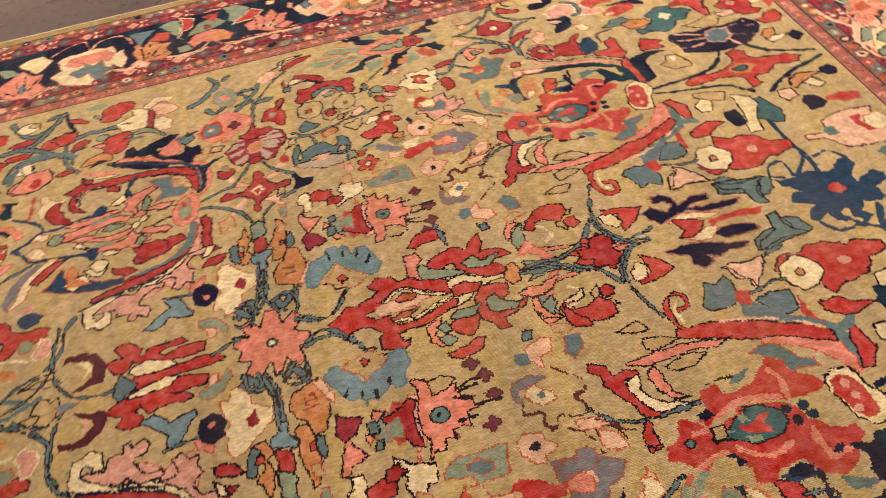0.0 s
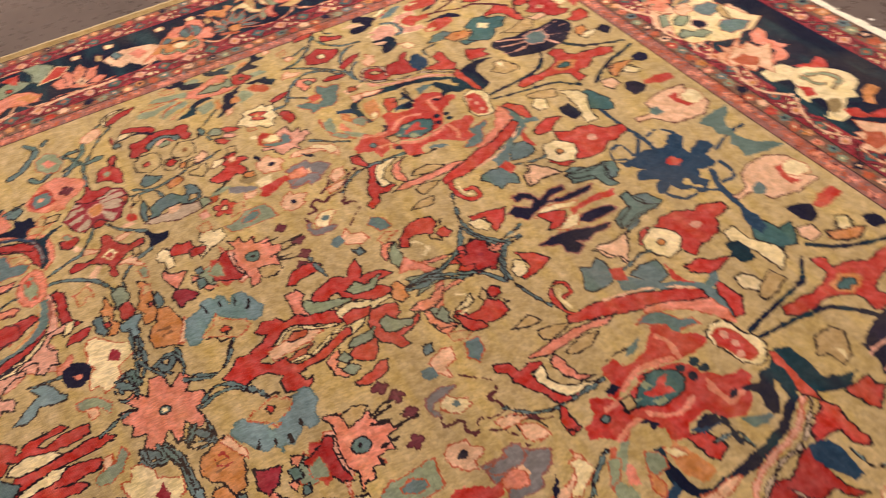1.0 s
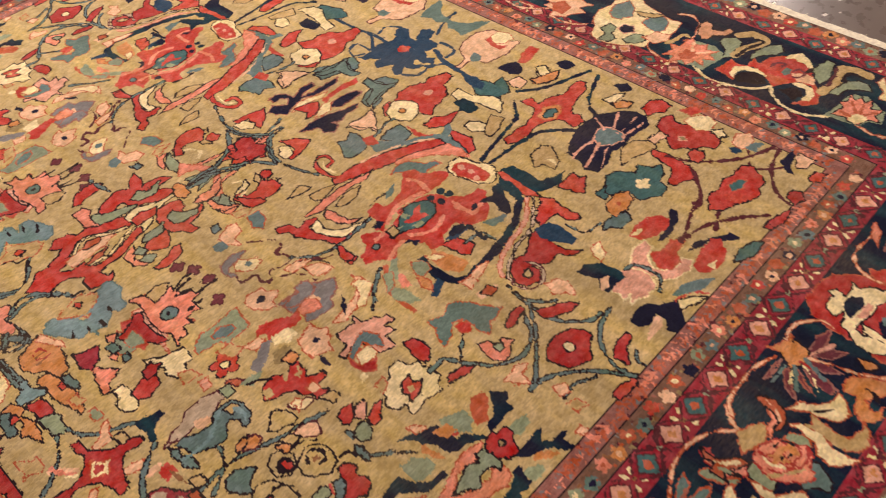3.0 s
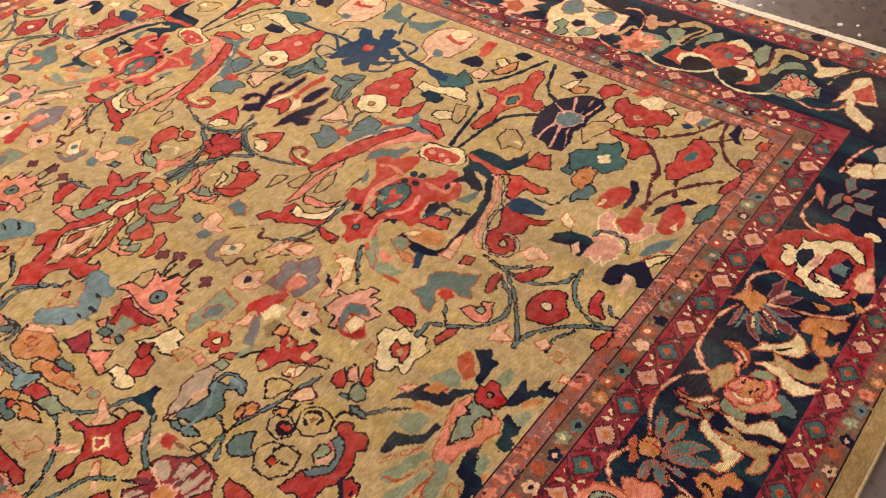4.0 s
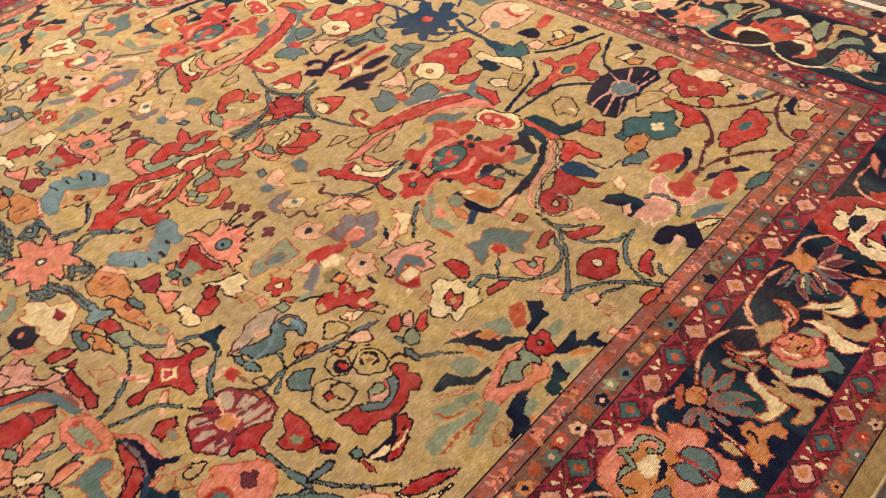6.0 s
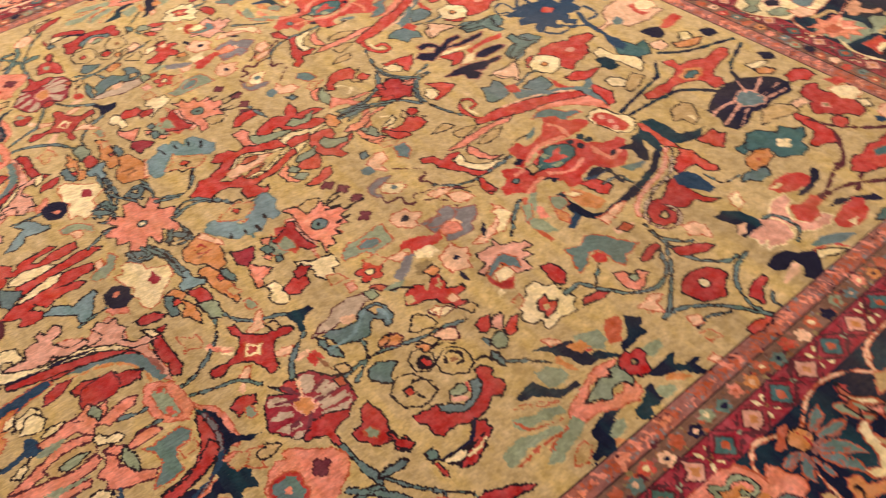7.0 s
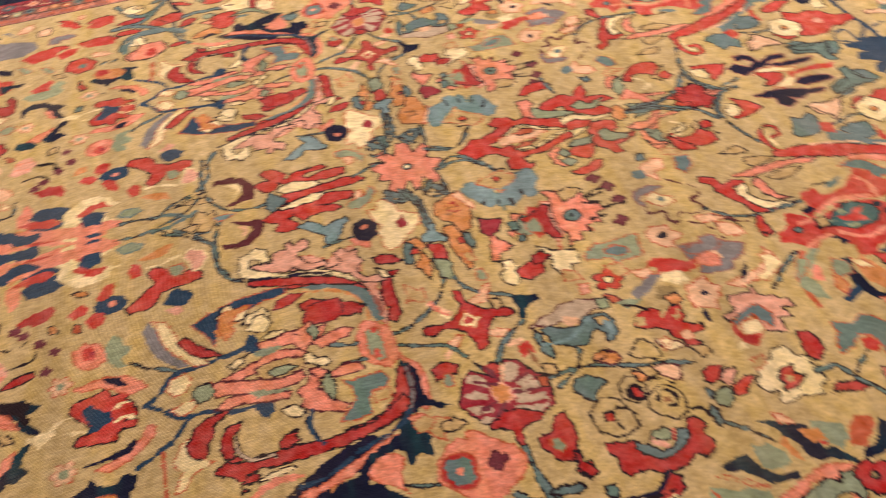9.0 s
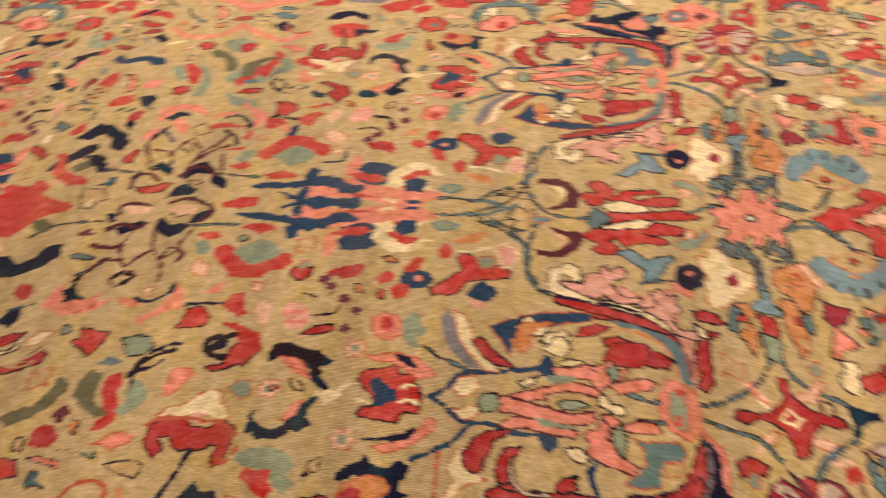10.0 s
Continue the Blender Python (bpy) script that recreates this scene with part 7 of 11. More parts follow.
motif("leaf"); patch("straw", (.766, -.246), (.806, -.263), (.845, -.262), (.826, -.23))
motif("leaf"); patch("straw", (.82, -.279), (.858, -.29), (.894, -.305), (.843, -.32), (.815, -.312))
motif("leaf"); patch("straw", (.834, -.368), (.874, -.352), (.905, -.347), (.932, -.359), (.893, -.383), (.855, -.385))
motif("leaf"); patch("straw", (.643, -.448), (.68, -.474), (.692, -.505), (.659, -.507), (.637, -.476))
motif("leaf"); patch("cream:rust", (.684, -.596), (.714, -.608), (.712, -.634), (.664, -.671), (.634, -.664), (.675, -.635))
motif("leaf"); patch("peach:rust", (.606, -.433), (.646, -.434), (.68, -.463), (.647, -.465), (.612, -.46))
motif("leaf"); patch("apricot:rust", (.806, -.693), (.812, -.736), (.792, -.762), (.783, -.732))
motif("leaf"); patch("peach-", (.851, -.843), (.88, -.848), (.913, -.868), (.872, -.872), (.844, -.867))
motif("leaf"); patch("cream:rust", (1.136, -.959), (1.168, -.965), (1.15, -.994), (1.117, -1.007), (1.123, -.986))
motif("leaf"); patch("navy-", (1.053, -.98), (1.088, -.982), (1.117, -1.007), (1.129, -1.05), (1.114, -1.076), (1.08, -1.072), (1.051, -1.074), (1.051, -1.049), (1.07, -1.029), (1.056, -1.003)); patch("peach-", (1.074, -1.035), (1.099, -1.044), (1.062, -1.064), (1.045, -1.058))
motif("stem"); stroke("slate", .007, "e", (1.164, -.868), (1.171, -.918), (1.222, -.929))
motif("leaf"); patch("peach:rust", (.976, -.946), (1.01, -.957), (1.014, -.998), (.997, -1.026), (.989, -.998), (.964, -.981))
motif("leaf"); patch("peach:rust", (.767, -1.135), (.792, -1.149), (.783, -1.17), (.757, -1.164))
motif("leaf"); patch("sage:rust", (.751, -.634), (.771, -.645), (.746, -.681), (.718, -.684))
motif("leaf"); patch("straw:rust", (.343, -.506), (.382, -.513), (.397, -.549), (.366, -.553))
motif("leaf"); patch("straw:rust", (.253, -.489), (.285, -.503), (.286, -.533), (.249, -.526))
motif("leaf"); patch("peach:rust", (.395, -.546), (.435, -.547), (.445, -.567), (.408, -.578))
motif("leaf"); patch("rust:plum", (.308, -.591), (.331, -.594), (.345, -.618), (.322, -.624))
motif("leaf"); patch("straw:rust", (.641, -.171), (.671, -.185), (.704, -.196), (.67, -.211), (.639, -.198))
motif("leaf"); patch("straw:ink", (.337, .278), (.372, .273), (.395, .249), (.364, .231), (.333, .241))
motif("leaf"); patch("peach:rust", (.125, .231), (.129, .207), (.103, .151), (.085, .158))
motif("medallion"); patch("navy-", (-1.456, -.09), (-1.444, -.073), (-1.417, -.101), (-1.382, -.097), (-1.362, -.102), (-1.371, -.123), (-1.389, -.138), (-1.403, -.149), (-1.429, -.138), (-1.453, -.117)); patch("navy-", (-1.557, -.124), (-1.529, -.11), (-1.489, -.09), (-1.488, -.114), (-1.506, -.13), (-1.532, -.145)); patch("navy-", (-1.604, -.072), (-1.58, -.064), (-1.565, -.093), (-1.579, -.107)); patch("navy-", (-1.371, -.094), (-1.364, -.063), (-1.339, -.047), (-1.315, -.039), (-1.318, -.071), (-1.339, -.091)); patch("straw:plum", (-1.432, -.064), (-1.407, -.05), (-1.384, -.061), (-1.405, -.075)); stroke("plum-", .009, "e", (-1.574, -.133), (-1.558, -.116), (-1.536, -.106)); stroke("plum-", .009, "e", (-1.433, -.162), (-1.434, -.196), (-1.459, -.226), (-1.476, -.25), (-1.501, -.219), (-1.522, -.175)); stroke("plum-", .009, "e", (-1.45, -.117), (-1.431, -.186), (-1.387, -.241), (-1.374, -.295)); stroke("brown-", .008, "e", (-1.363, -.163), (-1.373, -.202), (-1.4, -.217)); stroke("plum-", .008, "e", (-1.574, -.195), (-1.527, -.187), (-1.509, -.16), (-1.503, -.13)); patch("field:plum", (-1.498, -.295), (-1.484, -.272), (-1.466, -.262), (-1.434, -.281), (-1.449, -.303), (-1.472, -.319)); stroke("plum-", .008, "e", (-1.349, -.118), (-1.365, -.163), (-1.371, -.196))
motif("medallion_leaf"); patch("salmon-", (-1.456, -.345), (-1.423, -.35), (-1.385, -.366), (-1.396, -.379), (-1.435, -.373)); stroke("navy-", .01, "e", (-1.408, -.351), (-1.371, -.357), (-1.343, -.338), (-1.329, -.319)); patch("navy-", (-1.341, -.313), (-1.333, -.291), (-1.313, -.318), (-1.323, -.335))
motif("medallion_leaf"); patch("salmon-", (-1.63, -.384), (-1.615, -.335), (-1.61, -.315), (-1.58, -.342), (-1.571, -.376), (-1.548, -.385), (-1.511, -.373), (-1.475, -.353), (-1.473, -.375), (-1.511, -.403), (-1.564, -.412), (-1.599, -.401)); patch("navy-", (-1.599, -.338), (-1.575, -.327), (-1.548, -.349), (-1.522, -.358), (-1.54, -.371), (-1.57, -.373)); stroke("blue-", .008, "e", (-1.593, -.29), (-1.555, -.26), (-1.531, -.23))
motif("medallion_leaf"); patch("salmon-", (-1.328, -.347), (-1.316, -.299), (-1.293, -.335), (-1.287, -.37), (-1.329, -.392), (-1.356, -.41), (-1.37, -.427), (-1.386, -.41), (-1.353, -.385))
motif("stem"); stroke("slate", .008, "e", (-1.35, -.102), (-1.3, -.095), (-1.238, -.092))
motif("stem"); stroke("slate", .008, "e", (-1.769, -.163), (-1.72, -.12), (-1.663, -.106), (-1.597, -.097))
motif("crest"); patch("salmon-", (-1.093, -.048), (-1.05, -.033), (-.988, -.047), (-.933, -.032), (-.848, -.02), (-.791, -.017), (-.745, -.023), (-.742, -.044), (-.784, -.062), (-.841, -.064), (-.925, -.073), (-.978, -.091), (-1.038, -.082)); patch("blue-", (-1.256, -.053), (-1.218, -.045), (-1.172, -.047), (-1.133, -.056), (-1.086, -.064), (-1.043, -.062), (-1.015, -.054), (-1.005, -.037), (-.968, -.036), (-.936, -.057), (-.945, -.074), (-.983, -.071), (-1.008, -.085), (-1.046, -.107), (-1.076, -.102), (-1.127, -.078), (-1.173, -.072), (-1.218, -.07)); patch("blue-", (-1.116, -.102), (-1.098, -.077), (-1.077, -.088), (-1.076, -.128), (-1.098, -.137)); patch("red-", (-1.226, -.102), (-1.199, -.082), (-1.153, -.09), (-1.132, -.101), (-1.173, -.121))
motif("crest"); patch("salmon-", (-1.011, -.146), (-1.005, -.107), (-.976, -.099), (-.98, -.135), (-.971, -.173), (-.991, -.195)); patch("red-", (-1.004, -.116), (-.977, -.097), (-.923, -.079), (-.896, -.095), (-.914, -.12), (-.957, -.122)); patch("blue-", (-.974, -.134), (-.951, -.116), (-.916, -.118), (-.904, -.107), (-.883, -.128), (-.892, -.161), (-.92, -.166), (-.956, -.168))
motif("crest"); patch("cream-", (-.89, -.12), (-.882, -.079), (-.856, -.057), (-.843, -.077), (-.858, -.113), (-.829, -.133), (-.787, -.134), (-.759, -.119), (-.769, -.154), (-.81, -.166), (-.846, -.162)); patch("red-", (-.851, -.103), (-.831, -.078), (-.831, -.106), (-.804, -.116), (-.767, -.114), (-.785, -.14), (-.823, -.134)); patch("blue-", (-.846, -.089), (-.83, -.054), (-.79, -.052), (-.784, -.093), (-.814, -.109))
motif("leaf"); patch("sage-", (-1.331, -.163), (-1.304, -.148), (-1.28, -.168), (-1.277, -.201), (-1.309, -.202)); patch("red-", (-1.334, -.133), (-1.298, -.121), (-1.268, -.138), (-1.295, -.153))
motif("boot"); patch("red-", (-1.27, -.202), (-1.267, -.175), (-1.241, -.162), (-1.208, -.191), (-1.17, -.229), (-1.132, -.215), (-1.116, -.196), (-1.082, -.184), (-1.062, -.213), (-1.082, -.237), (-1.11, -.244), (-1.131, -.267), (-1.164, -.272), (-1.208, -.268), (-1.225, -.243)); patch("sage-", (-1.222, -.186), (-1.197, -.162), (-1.167, -.141), (-1.127, -.152), (-1.101, -.187), (-1.124, -.211), (-1.163, -.228), (-1.19, -.213))
motif("leaf"); patch("sage:slate", (-.752, -.064), (-.715, -.052), (-.683, -.065), (-.696, -.083), (-.734, -.085))
motif("vine"); stroke("slate", .008, "e", (-.744, -.029), (-.704, -.032), (-.651, -.025), (-.615, -.055), (-.554, -.086), (-.522, -.119), (-.508, -.155), (-.505, -.209), (-.483, -.246))
motif("vine"); stroke("slate", .007, "e", (-.52, -.08), (-.562, -.071), (-.605, -.045))
motif("leaf"); patch("straw", (-.591, -.048), (-.537, -.034), (-.498, -.04), (-.524, -.057), (-.562, -.063))
motif("bud"); patch("crimson-", (-.974, -.247), (-.956, -.224), (-.923, -.217), (-.899, -.202), (-.885, -.222), (-.901, -.25), (-.928, -.258))
motif("bud"); patch("blue-", (-.802, -.244), (-.788, -.227), (-.754, -.218), (-.729, -.229), (-.721, -.248), (-.732, -.275), (-.765, -.28), (-.791, -.271)); patch("red-", (-.859, -.249), (-.827, -.226), (-.807, -.244), (-.819, -.262), (-.844, -.267)); patch("red-", (-.797, -.219), (-.773, -.182), (-.754, -.174), (-.752, -.216), (-.779, -.232)); patch("red-", (-.817, -.281), (-.801, -.26), (-.774, -.269), (-.773, -.296), (-.791, -.316), (-.807, -.308)); disc("salmon-", -.757, -.246, .009)
motif("spot"); patch("red-", (-.725, -.159), (-.712, -.13), (-.691, -.135), (-.69, -.176), (-.711, -.185))
motif("boot"); patch("red", (-.676, -.175), (-.663, -.158), (-.64, -.164), (-.624, -.187), (-.604, -.204), (-.579, -.194), (-.549, -.211), (-.547, -.232), (-.575, -.243), (-.614, -.24), (-.644, -.25), (-.654, -.277), (-.671, -.291), (-.691, -.296), (-.718, -.294), (-.729, -.274), (-.698, -.254), (-.675, -.231), (-.657, -.212)); patch("sage:rust", (-.626, -.191), (-.622, -.169), (-.593, -.167), (-.579, -.186), (-.596, -.209), (-.618, -.21)); patch("rose:cream", (-.585, -.152), (-.572, -.129), (-.542, -.137), (-.532, -.166), (-.545, -.197), (-.566, -.202)); stroke("cream-", .007, "e", (-.678, -.155), (-.636, -.153), (-.597, -.138))
motif("leaf"); patch("apricot-", (-.696, -.12), (-.654, -.101), (-.612, -.087), (-.624, -.118), (-.658, -.13))
motif("bud"); patch("blue-", (-.64, -.288), (-.626, -.258), (-.607, -.246), (-.578, -.264), (-.569, -.282), (-.587, -.303), (-.614, -.305)); patch("rose-", (-.635, -.308), (-.608, -.303), (-.593, -.322), (-.611, -.334))
motif("rosette"); patch("salmon:rust", (-.844, -.391), (-.842, -.364), (-.817, -.352), (-.783, -.36), (-.771, -.385), (-.761, -.409), (-.785, -.428), (-.811, -.427), (-.832, -.414)); patch("red-", (-.821, -.372), (-.803, -.361), (-.786, -.378), (-.794, -.405), (-.816, -.4)); disc("garnet-", -.797, -.382, .008); patch("sage-", (-.771, -.378), (-.754, -.348), (-.731, -.356), (-.734, -.382), (-.714, -.389), (-.717, -.409), (-.734, -.421), (-.724, -.447), (-.747, -.441), (-.762, -.425))
motif("blossom"); petals("wine-", -.952, -.284, .015, 5, .24)
motif("blossom"); petals("wine-", -.915, -.32, .015, 5, .24)
motif("blossom"); petals("wine-", -.882, -.351, .015, 5, .24)
motif("blossom"); petals("wine-", -.899, -.404, .015, 5, .24)
motif("blossom"); petals("wine-", -.974, -.263, .015, 5, .24)
motif("stem"); stroke("ink-", .004, "e", (-.983, -.374), (-.931, -.363), (-.921, -.337))
motif("stem"); stroke("ink-", .004, "e", (-1.01, -.309), (-.968, -.318), (-.94, -.296))
motif("cloud_hook"); patch("salmon:rust", (-1.014, -.503), (-.986, -.482), (-.96, -.505), (-.937, -.543), (-.953, -.537), (-.982, -.524)); patch("navy-", (-.973, -.493), (-.958, -.474), (-.939, -.466), (-.921, -.486), (-.899, -.49), (-.916, -.505), (-.932, -.512), (-.921, -.532), (-.895, -.56), (-.908, -.57), (-.933, -.548), (-.95, -.521))
motif("cloud_hook"); patch("salmon:rust", (-.976, -.642), (-.961, -.605), (-.939, -.588), (-.946, -.625), (-.953, -.647)); patch("navy-", (-.898, -.578), (-.915, -.593), (-.929, -.615), (-.929, -.636), (-.914, -.649), (-.936, -.669), (-.97, -.666), (-.969, -.645), (-.949, -.63), (-.948, -.609), (-.935, -.588))
motif("stem"); patch("cream-", (-.924, -.567), (-.897, -.567), (-.873, -.562), (-.863, -.577), (-.879, -.588), (-.897, -.596), (-.92, -.582)); stroke("cream-", .006, "e", (-.879, -.567), (-.853, -.548), (-.819, -.543)); stroke("cream-", .006, "e", (-.87, -.58), (-.822, -.587), (-.797, -.592))
motif("red_blossom"); patch("red", (-.841, -.534), (-.832, -.509), (-.79, -.502), (-.761, -.492), (-.755, -.518), (-.74, -.513), (-.712, -.519), (-.729, -.532), (-.707, -.544), (-.701, -.579), (-.724, -.587), (-.701, -.594), (-.706, -.608), (-.731, -.607), (-.743, -.631), (-.767, -.629), (-.814, -.627), (-.83, -.616), (-.814, -.6), (-.788, -.592), (-.818, -.559)); patch("blue-", (-.816, -.538), (-.798, -.524), (-.781, -.543), (-.768, -.554), (-.755, -.553), (-.75, -.582), (-.768, -.586), (-.781, -.598), (-.804, -.6), (-.796, -.579), (-.806, -.559)); stroke("cream-", .005, "e", (-.751, -.552), (-.734, -.541), (-.715, -.543)); stroke("cream-", .005, "e", (-.745, -.584), (-.728, -.577), (-.712, -.582))
motif("rosette"); petals("peach:rust", -.863, -.456, .027, 6, .24); disc("sage-", -.863, -.456, .01)
motif("rosette"); petals("peach:rust", -.843, -.677, .027, 6, .24); disc("sage-", -.843, -.677, .01)
motif("winged_bud"); patch("salmon:rust", (-.834, -.474), (-.773, -.459), (-.72, -.472), (-.693, -.492), (-.677, -.515), (-.709, -.523), (-.742, -.507), (-.77, -.487), (-.818, -.488)); patch("night-", (-.774, -.465), (-.739, -.469), (-.723, -.495), (-.745, -.493))
motif("winged_bud"); patch("salmon:rust", (-.786, -.69), (-.747, -.678), (-.716, -.663), (-.692, -.636), (-.684, -.611), (-.663, -.62), (-.667, -.643), (-.692, -.671), (-.717, -.686), (-.755, -.699)); patch("night-", (-.752, -.663), (-.729, -.655), (-.708, -.636), (-.7, -.646), (-.72, -.667), (-.749, -.676)); stroke("night-", .006, "e", (-.804, -.675), (-.749, -.667))
motif("stem"); stroke("slate", .009, "e", (-.713, -.44), (-.682, -.463), (-.65, -.476), (-.622, -.491))
motif("stem"); stroke("blue-", .013, "e", (-.685, -.566), (-.659, -.547), (-.644, -.525), (-.623, -.503), (-.577, -.496), (-.52, -.488), (-.462, -.477)); patch("blue-", (-.471, -.472), (-.459, -.446), (-.445, -.445), (-.437, -.468), (-.431, -.491), (-.456, -.5), (-.47, -.49))
motif("stem"); stroke("blue-", .012, "e", (-.685, -.566), (-.648, -.587), (-.622, -.612), (-.599, -.62), (-.555, -.619), (-.51, -.635), (-.455, -.637)); patch("blue-", (-.468, -.639), (-.451, -.615), (-.426, -.627), (-.424, -.66), (-.436, -.676), (-.455, -.664))
motif("stem"); stroke("blue-", .01, "e", (-.599, -.623), (-.627, -.663), (-.668, -.691), (-.7, -.709))
motif("leaf"); patch("cream:rust", (-.645, -.541), (-.629, -.513), (-.599, -.505), (-.589, -.528), (-.599, -.557), (-.624, -.561))
motif("leaf"); patch("cream:rust", (-.632, -.594), (-.603, -.58), (-.578, -.583), (-.588, -.605), (-.618, -.614))
motif("leaf"); patch("sage:rust", (-.585, -.562), (-.573, -.545), (-.547, -.549), (-.547, -.576), (-.57, -.584))
motif("wing_leaf"); patch("cream:rust", (-.634, -.715), (-.616, -.68), (-.598, -.671), (-.588, -.703), (-.565, -.73), (-.546, -.74), (-.575, -.748), (-.595, -.759), (-.612, -.787), (-.63, -.789), (-.618, -.747)); patch("crimson", (-.605, -.687), (-.586, -.652), (-.564, -.637), (-.516, -.627), (-.529, -.644), (-.55, -.658), (-.552, -.683), (-.563, -.696), (-.565, -.734), (-.583, -.732), (-.601, -.712)); stroke("rust-", .009, "e", (-.651, -.69), (-.649, -.75), (-.647, -.791))
motif("leaf"); patch("crimson", (-.54, -.694), (-.524, -.672), (-.488, -.662), (-.499, -.679), (-.515, -.698), (-.515, -.728), (-.522, -.754), (-.535, -.741))
motif("leaf"); patch("crimson", (-.543, -.781), (-.529, -.75), (-.5, -.74), (-.502, -.778))
motif("leaf"); patch("crimson", (-.412, -.73), (-.393, -.719), (-.397, -.747), (-.422, -.749))
motif("navy_blossom"); patch("navy-", (-.846, -.75), (-.815, -.733), (-.796, -.719), (-.794, -.699), (-.777, -.724), (-.749, -.733), (-.729, -.718), (-.703, -.724), (-.706, -.75), (-.715, -.756), (-.712, -.778), (-.689, -.783), (-.716, -.799), (-.749, -.802), (-.732, -.774), (-.746, -.753), (-.777, -.756), (-.805, -.752), (-.824, -.767), (-.84, -.766)); patch("apricot:rust", (-.825, -.772), (-.798, -.759), (-.773, -.748), (-.742, -.756), (-.733, -.775), (-.756, -.802), (-.821, -.814), (-.832, -.789)); patch("crimson-", (-.825, -.788), (-.806, -.772), (-.782, -.784), (-.788, -.807), (-.82, -.81))
motif("boot"); patch("red-", (-1.378, -.616), (-1.384, -.586), (-1.38, -.562), (-1.354, -.556), (-1.341, -.586), (-1.342, -.613), (-1.321, -.648), (-1.323, -.677), (-1.344, -.698), (-1.365, -.703), (-1.353, -.671), (-1.359, -.642)); patch("moss-", (-1.439, -.622), (-1.44, -.576), (-1.424, -.551), (-1.395, -.565), (-1.392, -.603), (-1.386, -.631), (-1.34, -.663), (-1.364, -.67), (-1.408, -.648)); patch("sage-", (-1.329, -.598), (-1.317, -.572), (-1.293, -.579), (-1.27, -.615), (-1.288, -.64), (-1.312, -.662), (-1.332, -.649), (-1.316, -.625)); patch("slate-", (-1.425, -.54), (-1.401, -.514), (-1.366, -.527), (-1.382, -.543))
motif("leaf"); patch("moss-", (-1.513, -.656), (-1.495, -.609), (-1.484, -.577), (-1.455, -.591), (-1.459, -.623), (-1.478, -.654), (-1.508, -.684), (-1.547, -.708), (-1.577, -.688), (-1.545, -.662))
motif("spot"); patch("crimson-", (-1.479, -.741), (-1.483, -.712), (-1.467, -.692), (-1.443, -.696), (-1.426, -.723), (-1.433, -.745), (-1.458, -.749))
motif("leaf"); patch("salmon-", (-1.248, -.593), (-1.249, -.554), (-1.237, -.533), (-1.202, -.535), (-1.188, -.553), (-1.21, -.566), (-1.229, -.585), (-1.234, -.611))
motif("leaf"); patch("salmon:rust", (-1.353, -.73), (-1.321, -.712), (-1.297, -.696), (-1.266, -.699), (-1.268, -.718), (-1.295, -.731), (-1.301, -.744), (-1.319, -.733))
motif("crown"); patch("cream:rust", (-1.237, -.655), (-1.219, -.633), (-1.185, -.621), (-1.169, -.597), (-1.143, -.584), (-1.114, -.587), (-1.111, -.616), (-1.083, -.643), (-1.105, -.659), (-1.128, -.648), (-1.153, -.643), (-1.185, -.656), (-1.22, -.664)); patch("crimson", (-1.243, -.715), (-1.244, -.68), (-1.22, -.659), (-1.173, -.653), (-1.158, -.673), (-1.129, -.677), (-1.088, -.657), (-1.067, -.672), (-1.064, -.707), (-1.066, -.739), (-1.084, -.761), (-1.096, -.739), (-1.088, -.715), (-1.106, -.711), (-1.118, -.725), (-1.158, -.728), (-1.179, -.723), (-1.195, -.698), (-1.213, -.706), (-1.197, -.73), (-1.21, -.747), (-1.232, -.733)); patch("rose-", (-1.171, -.662), (-1.16, -.639), (-1.139, -.646), (-1.136, -.67))
motif("stem"); stroke("night-", .009, "e", (-1.142, -.725), (-1.149, -.769), (-1.162, -.812), (-1.171, -.839))
motif("stem"); stroke("night-", .008, "e", (-1.322, -.546), (-1.321, -.516), (-1.288, -.483), (-1.25, -.471)); stroke("night-", .008, "e", (-1.32, -.597), (-1.325, -.554), (-1.293, -.537), (-1.276, -.513), (-1.289, -.487))
motif("red_hook"); patch("navy-", (-1.194, -.478), (-1.173, -.458), (-1.145, -.454), (-1.145, -.474), (-1.169, -.485), (-1.181, -.494)); patch("crimson", (-1.141, -.482), (-1.122, -.454), (-1.103, -.428), (-1.087, -.452), (-1.067, -.475), (-1.084, -.51), (-1.124, -.527), (-1.158, -.542), (-1.177, -.53), (-1.136, -.513), (-1.123, -.497))
motif("cloud_hook"); patch("navy-", (-1.045, -.505), (-1.046, -.472), (-1.03, -.457), (-.998, -.455), (-.979, -.472), (-1.001, -.492), (-1.02, -.493))
motif("cloud_hook"); patch("navy-", (-1.046, -.666), (-1.047, -.637), (-1.036, -.628), (-1.03, -.651), (-1.014, -.661), (-.991, -.666), (-.963, -.656), (-.952, -.672), (-.973, -.688), (-1.006, -.694), (-1.032, -.685))
motif("rosette"); petals("peach:rust", -1.023, -.572, .025, 6, .24); disc("sage-", -1.023, -.572, .009)
motif("leaf"); patch("sage:rust", (-1.108, -.583), (-1.097, -.558), (-1.07, -.554), (-1.053, -.586), (-1.075, -.603))
motif("boot"); patch("sage-", (-1.047, -.737), (-1.024, -.712), (-.979, -.708), (-.94, -.719), (-.921, -.743), (-.938, -.764), (-.912, -.779), (-.936, -.8), (-.96, -.778), (-.999, -.758), (-1.031, -.748)); patch("red-", (-1.03, -.772), (-1.011, -.754), (-.968, -.757), (-.968, -.778), (-.951, -.8), (-.971, -.815), (-1, -.793))
